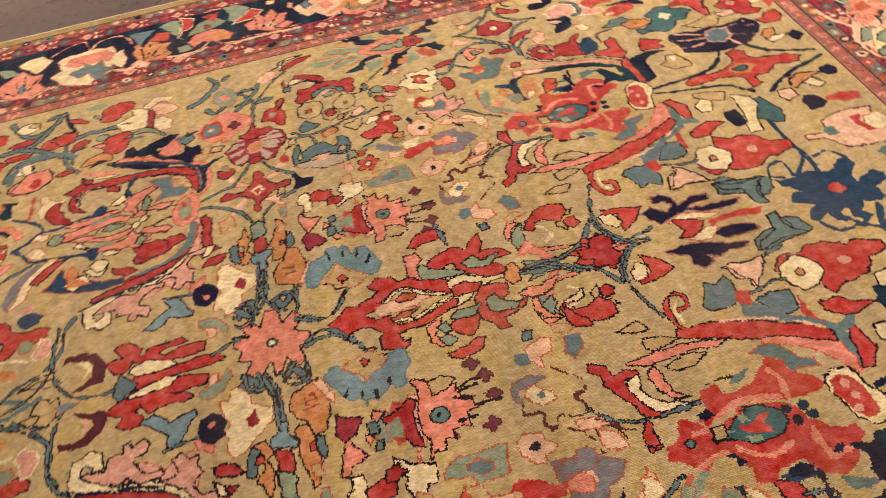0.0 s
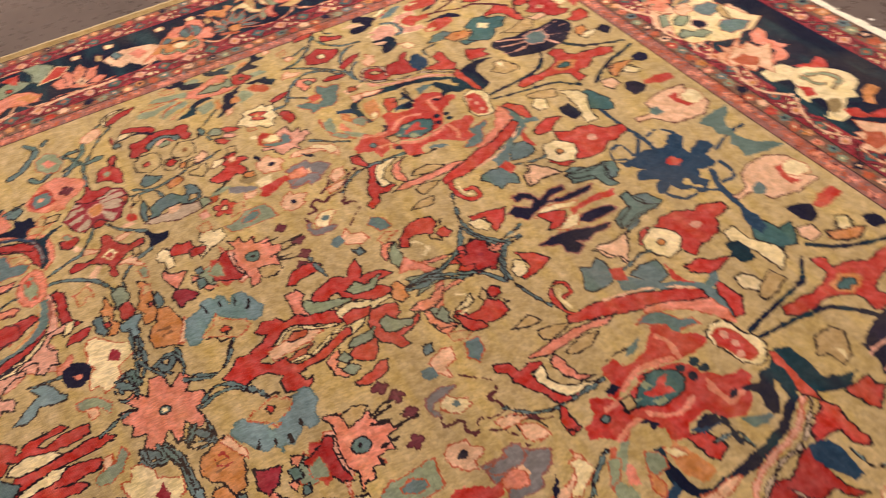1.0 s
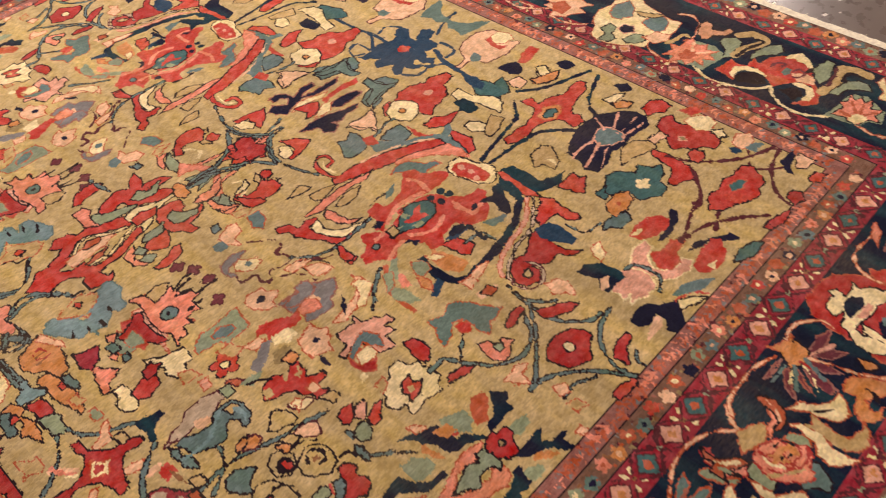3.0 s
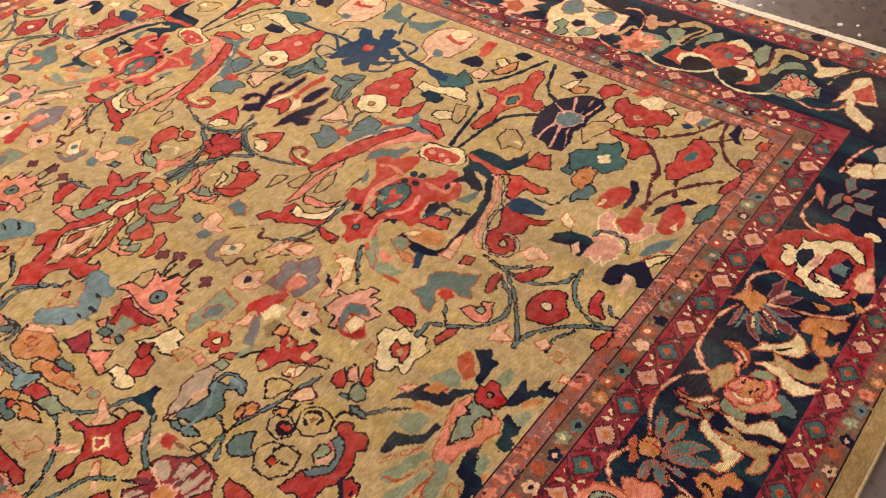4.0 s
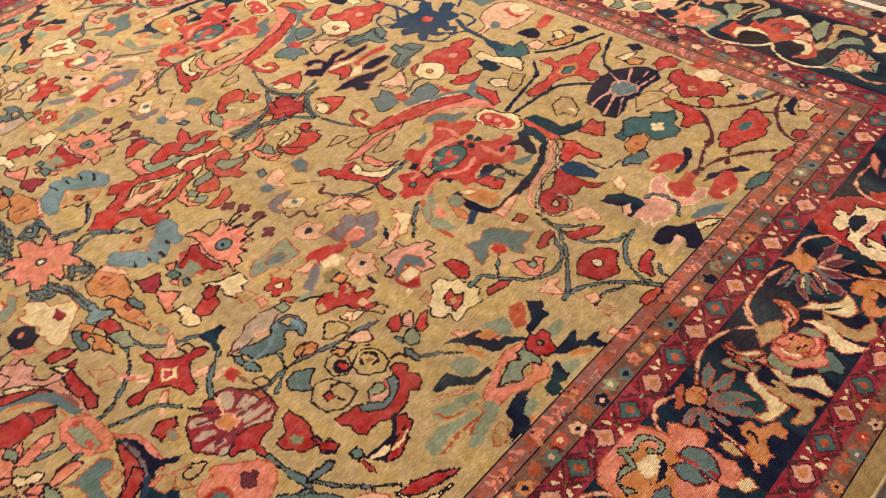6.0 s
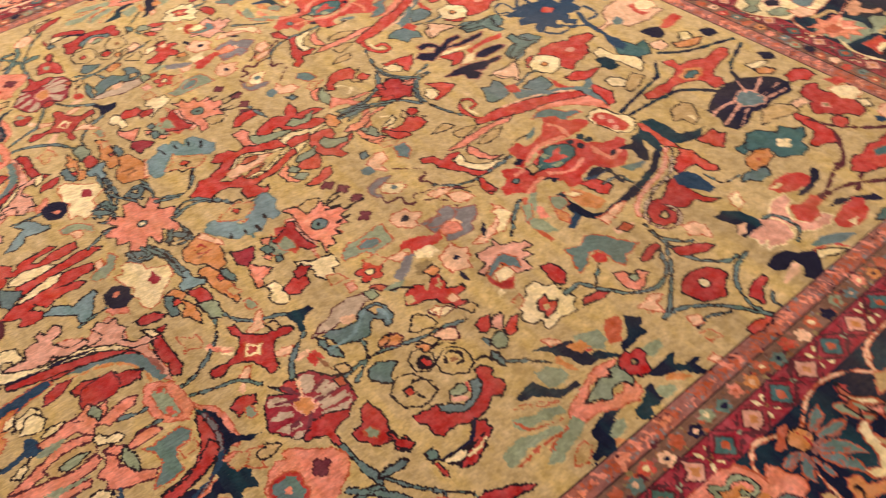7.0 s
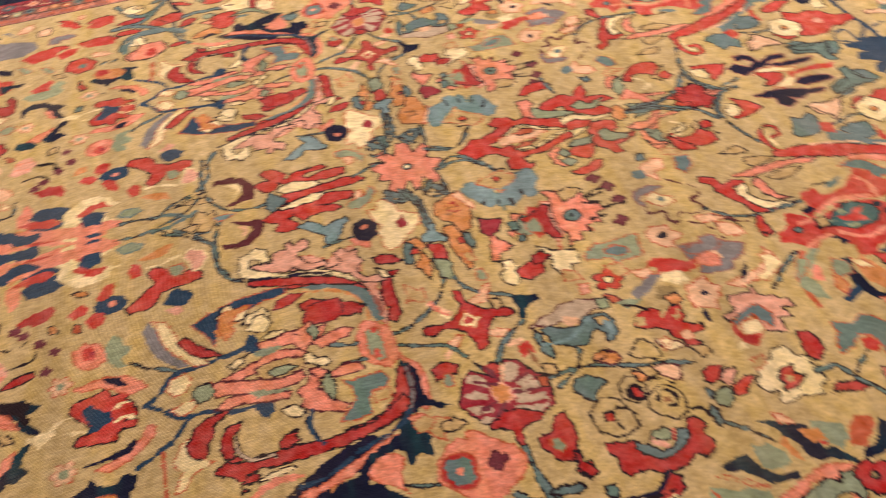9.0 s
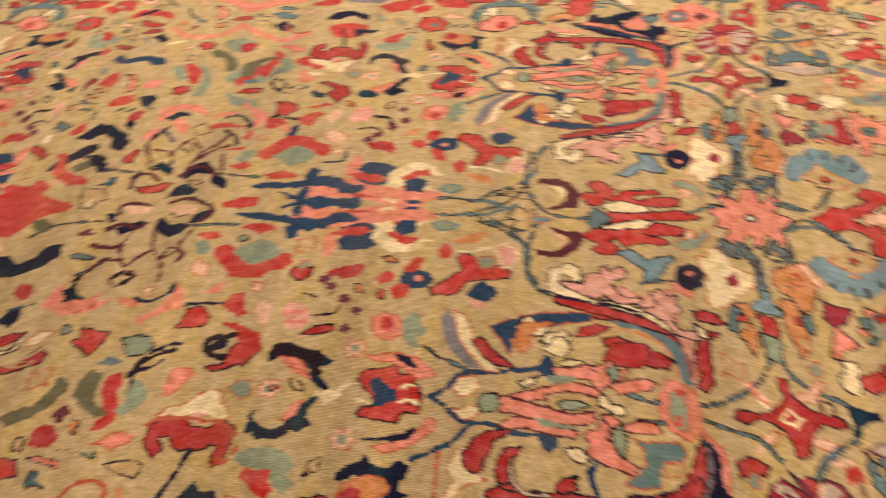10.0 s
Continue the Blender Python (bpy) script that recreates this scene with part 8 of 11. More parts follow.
motif("ring"); stroke("rust-", .009, "e", (-1.365, -.854), (-1.344, -.819), (-1.313, -.809), (-1.28, -.818), (-1.274, -.846))
motif("navy_leaf"); patch("navy-", (-1.133, -.836), (-1.118, -.795), (-1.107, -.787), (-1.092, -.811), (-1.066, -.808), (-1.047, -.828))
motif("navy_leaf"); patch("navy-", (-1.791, -.309), (-1.831, -.237), (-1.788, -.231), (-1.755, -.262), (-1.723, -.239), (-1.713, -.197), (-1.67, -.185), (-1.662, -.22), (-1.68, -.261), (-1.715, -.282), (-1.742, -.302))
motif("red_spray", 3); patch("red-", (-1.949, -.021), (-1.897, .006), (-1.84, .057), (-1.806, .031), (-1.822, -.004), (-1.766, -.022), (-1.697, -.044), (-1.743, -.072), (-1.79, -.106), (-1.815, -.149), (-1.864, -.177)); patch("moss-", (-1.784, -.125), (-1.741, -.108), (-1.729, -.143), (-1.761, -.151))
motif("navy_leaf"); patch("navy-", (-1.718, -.442), (-1.697, -.402), (-1.672, -.39), (-1.662, -.438), (-1.676, -.458)); stroke("blue-", .008, "e", (-1.696, -.403), (-1.649, -.383))
motif("leaf"); patch("crimson-", (-1.718, -.354), (-1.709, -.322), (-1.678, -.326), (-1.669, -.37), (-1.691, -.375))
motif("stem"); stroke("navy-", .009, "e", (-1.28, -.36), (-1.227, -.353), (-1.171, -.35)); patch("red-", (-1.195, -.356), (-1.182, -.324), (-1.148, -.314), (-1.144, -.351), (-1.122, -.377), (-1.148, -.388))
motif("leaf"); patch("red", (-1.284, -.43), (-1.272, -.4), (-1.268, -.374), (-1.238, -.362), (-1.207, -.397), (-1.217, -.417), (-1.248, -.428))
motif("leaf"); patch("salmon-", (-1.253, -.325), (-1.226, -.294), (-1.205, -.287), (-1.211, -.316))
motif("leaf"); patch("red-", (-1.185, -.407), (-1.143, -.406), (-1.105, -.423), (-1.128, -.432))
motif("leaf"); patch("peach-", (-1.117, -.358), (-1.098, -.331), (-1.076, -.364), (-1.077, -.405), (-1.099, -.398))
motif("rose_head"); patch("rose-", (-1.052, -.354), (-1.03, -.336), (-.993, -.35), (-.979, -.382), (-.996, -.416), (-1.03, -.41)); stroke("salmon-", .008, "e", (-1.041, -.37), (-.997, -.362)); stroke("salmon-", .008, "e", (-1.034, -.394), (-.989, -.394))
motif("wing_leaf"); patch("greyblue-", (-.692, -.357), (-.674, -.335), (-.654, -.369), (-.643, -.415), (-.614, -.458), (-.586, -.488), (-.613, -.488), (-.649, -.455), (-.672, -.419)); patch("cream:rust", (-.67, -.331), (-.634, -.35), (-.614, -.398), (-.605, -.428), (-.565, -.47), (-.551, -.493), (-.577, -.495), (-.618, -.453), (-.641, -.417), (-.653, -.371)); patch("crimson", (-.617, -.415), (-.598, -.401), (-.576, -.426), (-.543, -.461), (-.522, -.481), (-.555, -.48), (-.588, -.458))
motif("leaf"); patch("blue:rust", (-.579, -.374), (-.541, -.352), (-.481, -.332), (-.42, -.324), (-.36, -.326), (-.36, -.348), (-.419, -.357), (-.467, -.376), (-.502, -.393), (-.524, -.41), (-.533, -.45), (-.55, -.418), (-.563, -.396)); patch("apricot-", (-.531, -.408), (-.502, -.393), (-.466, -.385), (-.477, -.404), (-.507, -.414), (-.521, -.437))
motif("border_bloom"); patch("salmon:rust", (.401, -1.425), (.447, -1.402), (.486, -1.407), (.522, -1.408), (.558, -1.423), (.568, -1.449), (.57, -1.479), (.596, -1.458), (.612, -1.472), (.609, -1.492), (.622, -1.515), (.616, -1.539), (.593, -1.541), (.602, -1.558), (.598, -1.579), (.605, -1.604), (.584, -1.628), (.555, -1.633), (.544, -1.603), (.507, -1.616), (.346, -1.446), (.392, -1.472), (.397, -1.45)); patch("apricot-", (.383, -1.482), (.419, -1.468), (.483, -1.433), (.531, -1.454), (.553, -1.505), (.528, -1.533), (.478, -1.547), (.468, -1.571)); stroke("sage", .012, "e", (.43, -1.492), (.421, -1.473), (.43, -1.454), (.452, -1.452), (.469, -1.461), (.481, -1.444), (.484, -1.425), (.506, -1.439), (.529, -1.436), (.547, -1.45), (.548, -1.474), (.531, -1.479), (.523, -1.466)); patch("cream-", (.482, -1.459), (.503, -1.466), (.522, -1.48), (.505, -1.499), (.48, -1.502), (.464, -1.493), (.467, -1.478)); patch("night-", (.518, -1.491), (.518, -1.504), (.495, -1.517), (.469, -1.516), (.457, -1.503), (.479, -1.508), (.5, -1.503)); patch("slate:plum", (.552, -1.506), (.578, -1.517), (.588, -1.542), (.587, -1.568), (.567, -1.592), (.546, -1.597), (.543, -1.569), (.542, -1.532)); patch("slate:plum", (.519, -1.516), (.543, -1.527), (.542, -1.565), (.537, -1.587), (.514, -1.575), (.505, -1.544)); stroke("crimson-", .005, "e", (.547, -1.518), (.555, -1.561), (.553, -1.593))
motif("border_bud"); patch("slate:plum", (.431, -1.525), (.459, -1.516), (.476, -1.535), (.462, -1.557))
motif("border_bud"); patch("cream:rust", (.56, -1.626), (.586, -1.625), (.592, -1.641), (.582, -1.658), (.555, -1.648))
motif("border_bud"); patch("straw:plum", (.617, -1.557), (.637, -1.566), (.635, -1.593), (.625, -1.612), (.608, -1.595))
motif("border_vine"); stroke("peach:rust", .008, "e", (.327, -1.41), (.363, -1.427), (.387, -1.447), (.397, -1.466))
motif("border_bloom"); patch("cream:rust", (1.881, -.415), (1.928, -.392), (1.952, -.37), (2.012, -.349), (2.051, -.366), (2.091, -.362), (2.159, -.404), (2.13, -.448), (2.118, -.499), (2.104, -.562), (2.111, -.603), (2.054, -.614), (2.028, -.61), (1.986, -.607), (1.959, -.583), (1.923, -.587), (1.901, -.538), (1.87, -.484), (1.87, -.447)); patch("slate:rust", (2.017, -.383), (2.067, -.376), (2.116, -.4), (2.089, -.438), (2.042, -.46), (2.01, -.44), (2.001, -.412)); patch("slate:rust", (2.033, -.502), (2.073, -.506), (2.107, -.539), (2.086, -.571), (2.038, -.583), (2.013, -.566), (2.018, -.53)); patch("straw", (2.075, -.448), (2.092, -.493), (2.116, -.545), (2.078, -.523), (2.061, -.479)); patch("night:rose", (1.96, -.461), (1.989, -.466), (1.998, -.494), (1.975, -.516), (1.947, -.496)); patch("sage", (1.928, -.418), (1.97, -.425), (1.964, -.455), (1.928, -.461), (1.908, -.491), (1.879, -.479), (1.875, -.45), (1.91, -.448)); patch("sage", (1.921, -.509), (1.96, -.518), (1.977, -.54), (1.958, -.566), (1.924, -.553), (1.91, -.53)); patch("peach:rust", (1.966, -.552), (2.013, -.566), (2.029, -.612), (1.996, -.621), (1.956, -.594))
motif("daisy"); patch("peach:rust", (1.966, -.145), (1.953, -.198), (1.929, -.189), (1.92, -.234), (1.892, -.242), (1.911, -.289), (1.933, -.296), (1.972, -.33), (1.983, -.294), (2.02, -.32), (2.022, -.277), (2.071, -.271)); patch("rust-", (1.953, -.203), (1.99, -.229), (1.964, -.275), (1.916, -.274), (1.917, -.236))
motif("border_vine"); stroke("peach:rust", .008, "e", (1.894, -.114), (1.903, -.178), (1.918, -.214))
motif("border_vine"); stroke("peach:rust", .008, "e", (1.889, -.249), (1.885, -.298), (1.899, -.344), (1.932, -.382))
motif("leaf"); patch("cream", (1.636, -.389), (1.666, -.402), (1.639, -.443), (1.609, -.437)); patch("apricot", (1.577, -.415), (1.632, -.44), (1.67, -.455), (1.622, -.472), (1.575, -.453))
motif("leaf"); patch("cream", (1.634, -.641), (1.676, -.655), (1.699, -.672), (1.628, -.68)); patch("apricot", (1.636, -.669), (1.664, -.683), (1.675, -.718), (1.645, -.717), (1.623, -.694))
motif("spot"); patch("night-", (1.706, -.619), (1.74, -.649), (1.721, -.682), (1.692, -.663))
bare((-.95, 1.424), (.215, 1.676))
motif("border_vine", 3); stroke("peach:rust", .008, "e", (-.697, 1.603), (-.619, 1.66), (-.556, 1.673), (-.531, 1.607), (-.502, 1.647), (-.439, 1.66), (-.395, 1.627), (-.355, 1.525))
motif("border_vine", 3); stroke("peach:rust", .008, "e", (-.298, 1.432), (-.216, 1.394), (-.145, 1.4), (-.103, 1.44), (-.088, 1.473))
motif("border_vine", 3); stroke("peach:rust", .008, "e", (-.088, 1.461), (-.013, 1.406), (.05, 1.429), (.132, 1.418), (.237, 1.43))
motif("border_vine", 3); stroke("peach:rust", .008, "e", (-.715, 1.395), (-.646, 1.389), (-.619, 1.425))
motif("daisy", 3); patch("apricot:mauve", (-.368, 1.5), (-.353, 1.557), (-.33, 1.522), (-.316, 1.56), (-.289, 1.572), (-.276, 1.529), (-.232, 1.517), (-.253, 1.482), (-.228, 1.439), (-.255, 1.416), (-.297, 1.42), (-.34, 1.428)); patch("peach:rust", (-.376, 1.425), (-.349, 1.447), (-.303, 1.407), (-.317, 1.383))
motif("daisy", 3); patch("salmon:rust", (.036, 1.515), (.077, 1.533), (.091, 1.578), (.118, 1.539), (.148, 1.586), (.167, 1.537), (.203, 1.537), (.184, 1.481), (.217, 1.453), (.176, 1.422), (.133, 1.43), (.094, 1.457), (.059, 1.466)); patch("peach-", (.117, 1.48), (.14, 1.498), (.153, 1.458), (.13, 1.444))
motif("daisy", 3); patch("salmon:mauve", (-.86, 1.477), (-.822, 1.52), (-.804, 1.534), (-.775, 1.564), (-.736, 1.512), (-.695, 1.508), (-.708, 1.458), (-.673, 1.401), (-.712, 1.386), (-.753, 1.382), (-.792, 1.382), (-.829, 1.409)); patch("slate-", (-.781, 1.449), (-.761, 1.477), (-.742, 1.425), (-.76, 1.403))
motif("cup_bloom", 3); patch("cream:rust", (-.667, 1.469), (-.628, 1.505), (-.646, 1.568), (-.625, 1.59), (-.592, 1.595), (-.52, 1.602), (-.444, 1.591), (-.43, 1.54), (-.409, 1.547), (-.39, 1.474), (-.404, 1.419), (-.441, 1.462), (-.446, 1.415), (-.487, 1.392), (-.525, 1.361), (-.575, 1.376), (-.619, 1.403)); patch("salmon-", (-.624, 1.53), (-.601, 1.571), (-.55, 1.575), (-.467, 1.577), (-.438, 1.536), (-.452, 1.491), (-.503, 1.499), (-.545, 1.506), (-.575, 1.5)); patch("slate:rust", (-.599, 1.469), (-.544, 1.49), (-.559, 1.532), (-.513, 1.483), (-.482, 1.512), (-.467, 1.463), (-.431, 1.435), (-.466, 1.413), (-.496, 1.378), (-.53, 1.438), (-.561, 1.418))
motif("wave_leaf", 3); patch("cream:rust", (-.799, 1.606), (-.765, 1.638), (-.711, 1.638), (-.667, 1.593), (-.69, 1.552), (-.719, 1.523), (-.757, 1.567))
motif("border_leaf", 3); patch("sage-", (-.879, 1.607), (-.82, 1.6), (-.788, 1.55), (-.833, 1.54))
motif("border_palmette", 3); patch("salmon:rust", (-.17, 1.484), (-.144, 1.525), (-.089, 1.545), (-.038, 1.52), (-.002, 1.478), (-.017, 1.44), (-.062, 1.445), (-.113, 1.469), (-.147, 1.44)); patch("apricot-", (-.084, 1.509), (-.038, 1.508), (-.003, 1.47), (-.042, 1.444)); patch("sage", (-.276, 1.651), (-.238, 1.681), (-.195, 1.669), (-.189, 1.597), (-.203, 1.544), (-.178, 1.5), (-.228, 1.573)); patch("red", (-.312, 1.566), (-.28, 1.61), (-.232, 1.6), (-.242, 1.53)); patch("red:cream", (-.205, 1.533), (-.185, 1.625), (-.197, 1.683), (-.143, 1.657), (-.151, 1.591), (-.183, 1.573)); patch("sage", (-.169, 1.528), (-.132, 1.603), (-.097, 1.621), (-.075, 1.646), (-.055, 1.614), (-.018, 1.579), (-.068, 1.547), (-.111, 1.538)); patch("red-", (-.111, 1.65), (-.053, 1.657), (-.064, 1.588)); patch("sage", (-.036, 1.685), (.025, 1.687), (.074, 1.635), (.043, 1.597), (.016, 1.537), (-.018, 1.579), (-.009, 1.627)); patch("red:cream", (-.001, 1.541), (.04, 1.585), (.075, 1.626), (.116, 1.597), (.072, 1.548)); patch("sage", (-.212, 1.467), (-.164, 1.473), (-.149, 1.43), (-.196, 1.424)); disc("red", -.095, 1.569, .011)
motif("border_leaf", 3); patch("slate-", (-.383, 1.642), (-.343, 1.648), (-.287, 1.639), (-.318, 1.599), (-.341, 1.547), (-.364, 1.587))
motif("flame_tulip", 3); patch("red", (-.398, .052), (-.378, .066), (-.358, .068), (-.376, .099), (-.361, .112), (-.331, .102), (-.307, .081), (-.312, .059), (-.289, .075), (-.255, .077), (-.213, .082), (-.195, .065), (-.241, .061), (-.271, .054), (-.255, .043), (-.214, .054), (-.179, .056), (-.152, .05), (-.157, .023), (-.194, .018), (-.228, .018), (-.262, .021), (-.302, .021), (-.33, .046), (-.343, .023), (-.371, .02)); patch("red", (-.325, -.002), (-.275, -.004), (-.228, .001), (-.194, .003), (-.167, .009), (-.146, .006), (-.126, .002), (-.104, -.016), (-.134, -.023), (-.174, -.026), (-.215, -.026), (-.255, -.029), (-.292, -.037), (-.323, -.043), (-.34, -.032)); patch("red", (-.334, -.044), (-.292, -.04), (-.255, -.031), (-.215, -.036), (-.182, -.042), (-.148, -.052), (-.153, -.077), (-.189, -.08), (-.222, -.08), (-.255, -.072), (-.228, -.083), (-.196, -.087), (-.186, -.105), (-.216, -.111), (-.242, -.106), (-.274, -.111), (-.291, -.119), (-.309, -.086), (-.338, -.07)); patch("red", (-.391, -.083), (-.367, -.069), (-.34, -.055), (-.317, -.072), (-.31, -.095), (-.323, -.101), (-.302, -.123), (-.309, -.146), (-.341, -.146), (-.362, -.133), (-.352, -.113), (-.372, -.102)); patch("cream", (-.341, .015), (-.323, .033), (-.296, .038), (-.241, .024), (-.221, .002), (-.255, -.002), (-.288, -.004), (-.322, 0)); patch("cream", (-.351, -.056), (-.314, -.044), (-.281, -.032), (-.241, -.027), (-.22, -.036), (-.241, -.054), (-.274, -.059), (-.307, -.065), (-.335, -.065)); patch("slate", (-.371, -.007), (-.357, .012), (-.335, -.009), (-.313, -.026), (-.33, -.044), (-.347, -.054), (-.362, -.067), (-.374, -.039))
motif("crescent", 3); patch("plum-", (-.503, .091), (-.492, .114), (-.457, .116), (-.42, .1), (-.396, .069), (-.39, .034), (-.401, .008), (-.429, .01), (-.448, -.004), (-.479, .001), (-.456, .014), (-.437, .024), (-.426, .046), (-.428, .071), (-.455, .091), (-.483, .097)); patch("cream-", (-.468, .086), (-.441, .086), (-.426, .063), (-.438, .041), (-.447, .036), (-.443, .06))
motif("crescent", 3); patch("plum-", (-.481, -.05), (-.437, -.073), (-.411, -.073), (-.389, -.071), (-.383, -.107), (-.396, -.137), (-.425, -.158), (-.456, -.162), (-.491, -.157), (-.492, -.139), (-.457, -.143), (-.433, -.131), (-.416, -.112), (-.418, -.093), (-.449, -.078)); patch("peach-", (-.449, -.086), (-.43, -.088), (-.424, -.109), (-.44, -.127), (-.437, -.105))
motif("vine", 3); stroke("slate", .009, "e", (-.521, .215), (-.529, .152), (-.528, .098), (-.512, .041), (-.481, -.003), (-.454, -.02), (-.407, -.028), (-.372, -.025))
motif("vine", 3); stroke("slate", .008, "e", (-.529, .081), (-.547, .053), (-.566, .026), (-.601, .004), (-.644, -.014))
motif("vine", 3); stroke("slate", .009, "e", (-.489, -.041), (-.501, -.077), (-.51, -.12), (-.514, -.177), (-.506, -.222), (-.485, -.257), (-.453, -.279))
motif("vine", 3); stroke("slate", .008, "e", (-.515, -.125), (-.55, -.099), (-.592, -.065), (-.639, -.047))
motif("star_leaf", 3); patch("straw", (-.562, -.01), (-.542, .007), (-.52, -.013), (-.507, .001), (-.496, -.031), (-.508, -.054), (-.519, -.074), (-.54, -.075), (-.556, -.065), (-.544, -.043), (-.566, -.033)); patch("sky:rust", (-.508, -.032), (-.486, -.024), (-.449, -.032), (-.47, -.046), (-.497, -.049))
motif("tulip"); patch("sky", (-.306, -.138), (-.28, -.129), (-.257, -.14), (-.242, -.16), (-.219, -.149), (-.183, -.144), (-.178, -.16), (-.196, -.171), (-.203, -.199), (-.218, -.217), (-.236, -.233), (-.251, -.22), (-.243, -.193), (-.267, -.173), (-.284, -.157)); stroke("slate", .008, "e", (-.254, -.23), (-.217, -.223), (-.185, -.218))
motif("scroll_end"); patch("cream", (-.462, -.266), (-.465, -.228), (-.455, -.195), (-.435, -.192), (-.417, -.179), (-.392, -.192), (-.385, -.226), (-.394, -.24), (-.413, -.24), (-.41, -.223), (-.427, -.213), (-.437, -.23), (-.425, -.248), (-.363, -.283), (-.29, -.306), (-.23, -.319), (-.187, -.355), (-.207, -.365), (-.254, -.326), (-.338, -.305), (-.41, -.291)); patch("rose", (-.44, -.238), (-.408, -.235), (-.384, -.239), (-.377, -.208), (-.354, -.208), (-.341, -.208), (-.345, -.187), (-.33, -.183), (-.322, -.2), (-.31, -.189), (-.298, -.182), (-.287, -.202), (-.293, -.221), (-.315, -.225), (-.319, -.239), (-.308, -.263), (-.279, -.276), (-.259, -.273), (-.252, -.289), (-.29, -.293), (-.314, -.292), (-.333, -.273), (-.357, -.283), (-.414, -.257)); patch("rose", (-.232, -.26), (-.217, -.248), (-.199, -.268), (-.178, -.261), (-.182, -.291), (-.17, -.308), (-.186, -.318), (-.192, -.335), (-.175, -.36), (-.124, -.362), (-.132, -.388), (-.19, -.37), (-.213, -.338), (-.242, -.315), (-.275, -.3), (-.233, -.301), (-.222, -.292)); patch("crimson", (-.447, -.282), (-.386, -.293), (-.314, -.31), (-.242, -.335), (-.19, -.375), (-.445, -.298)); stroke("night-", .006, "e", (-.474, -.265), (-.411, -.284), (-.338, -.297), (-.254, -.32))
motif("pink_star", 3); patch("salmon", (-.089, .007), (-.082, .035), (-.049, .027), (-.07, .065), (-.047, .079), (-.02, .048), (-.002, .094), (.027, .089), (.034, .041), (.067, .075), (.083, .05), (.06, .012), (.098, -.01), (.094, -.039), (.068, -.042), (.08, -.086), (.06, -.1), (.035, -.066), (.022, -.103), (.007, -.108), (-.004, -.069), (-.032, -.103), (-.061, -.083), (-.047, -.051), (-.078, -.039), (-.066, -.012)); disc("slate", .005, -.01, .011); disc("cream-", .005, -.01, .005)
motif("stem"); stroke("ink-", .005, "e", (.382, -.3), (.419, -.305), (.453, -.307))
motif("stem"); stroke("ink-", .005, "e", (.399, -.283), (.435, -.278))
motif("stem"); stroke("ink-", .005, "e", (.38, -.359), (.42, -.356))
motif("outlined_flower"); stroke("plum-", .007, "e", (.515, -.364), (.514, -.388), (.549, -.395), (.546, -.421), (.566, -.434), (.581, -.41), (.607, -.423), (.638, -.422), (.64, -.401), (.625, -.374), (.652, -.368), (.657, -.339), (.628, -.313), (.604, -.289)); patch("greyblue:mauve", (.512, -.305), (.556, -.295), (.58, -.308), (.555, -.321), (.521, -.325), (.513, -.336), (.52, -.358), (.503, -.358), (.5, -.324)); patch("cream:rust", (.523, -.332), (.555, -.318), (.568, -.338), (.588, -.352), (.591, -.37), (.562, -.378), (.54, -.366), (.525, -.349)); disc("slate-", .559, -.352, .01)
motif("rosette"); patch("peach:rust", (.478, -.445), (.493, -.43), (.512, -.433), (.535, -.435), (.536, -.455), (.557, -.473), (.544, -.488), (.524, -.491), (.522, -.511), (.501, -.502), (.49, -.489), (.474, -.468)); disc("night-", .511, -.465, .01)
motif("leaf"); patch("sage:rust", (.315, -.485), (.323, -.452), (.352, -.441), (.4, -.441), (.432, -.437), (.458, -.438), (.45, -.466), (.444, -.505), (.416, -.51), (.382, -.506), (.357, -.492), (.33, -.483)); patch("slate:rust", (.362, -.464), (.384, -.457), (.417, -.471), (.418, -.491), (.392, -.493), (.365, -.481))
motif("leaf"); patch("greyblue:mauve", (.527, -.525), (.557, -.512), (.583, -.52), (.584, -.501), (.621, -.506), (.62, -.54), (.586, -.551), (.55, -.546))
motif("leaf"); patch("red-", (.457, -.541), (.499, -.545), (.523, -.559), (.554, -.557), (.534, -.585), (.486, -.584), (.448, -.572)); patch("salmon:rust", (.54, -.555), (.581, -.546), (.599, -.564), (.587, -.596), (.543, -.582))
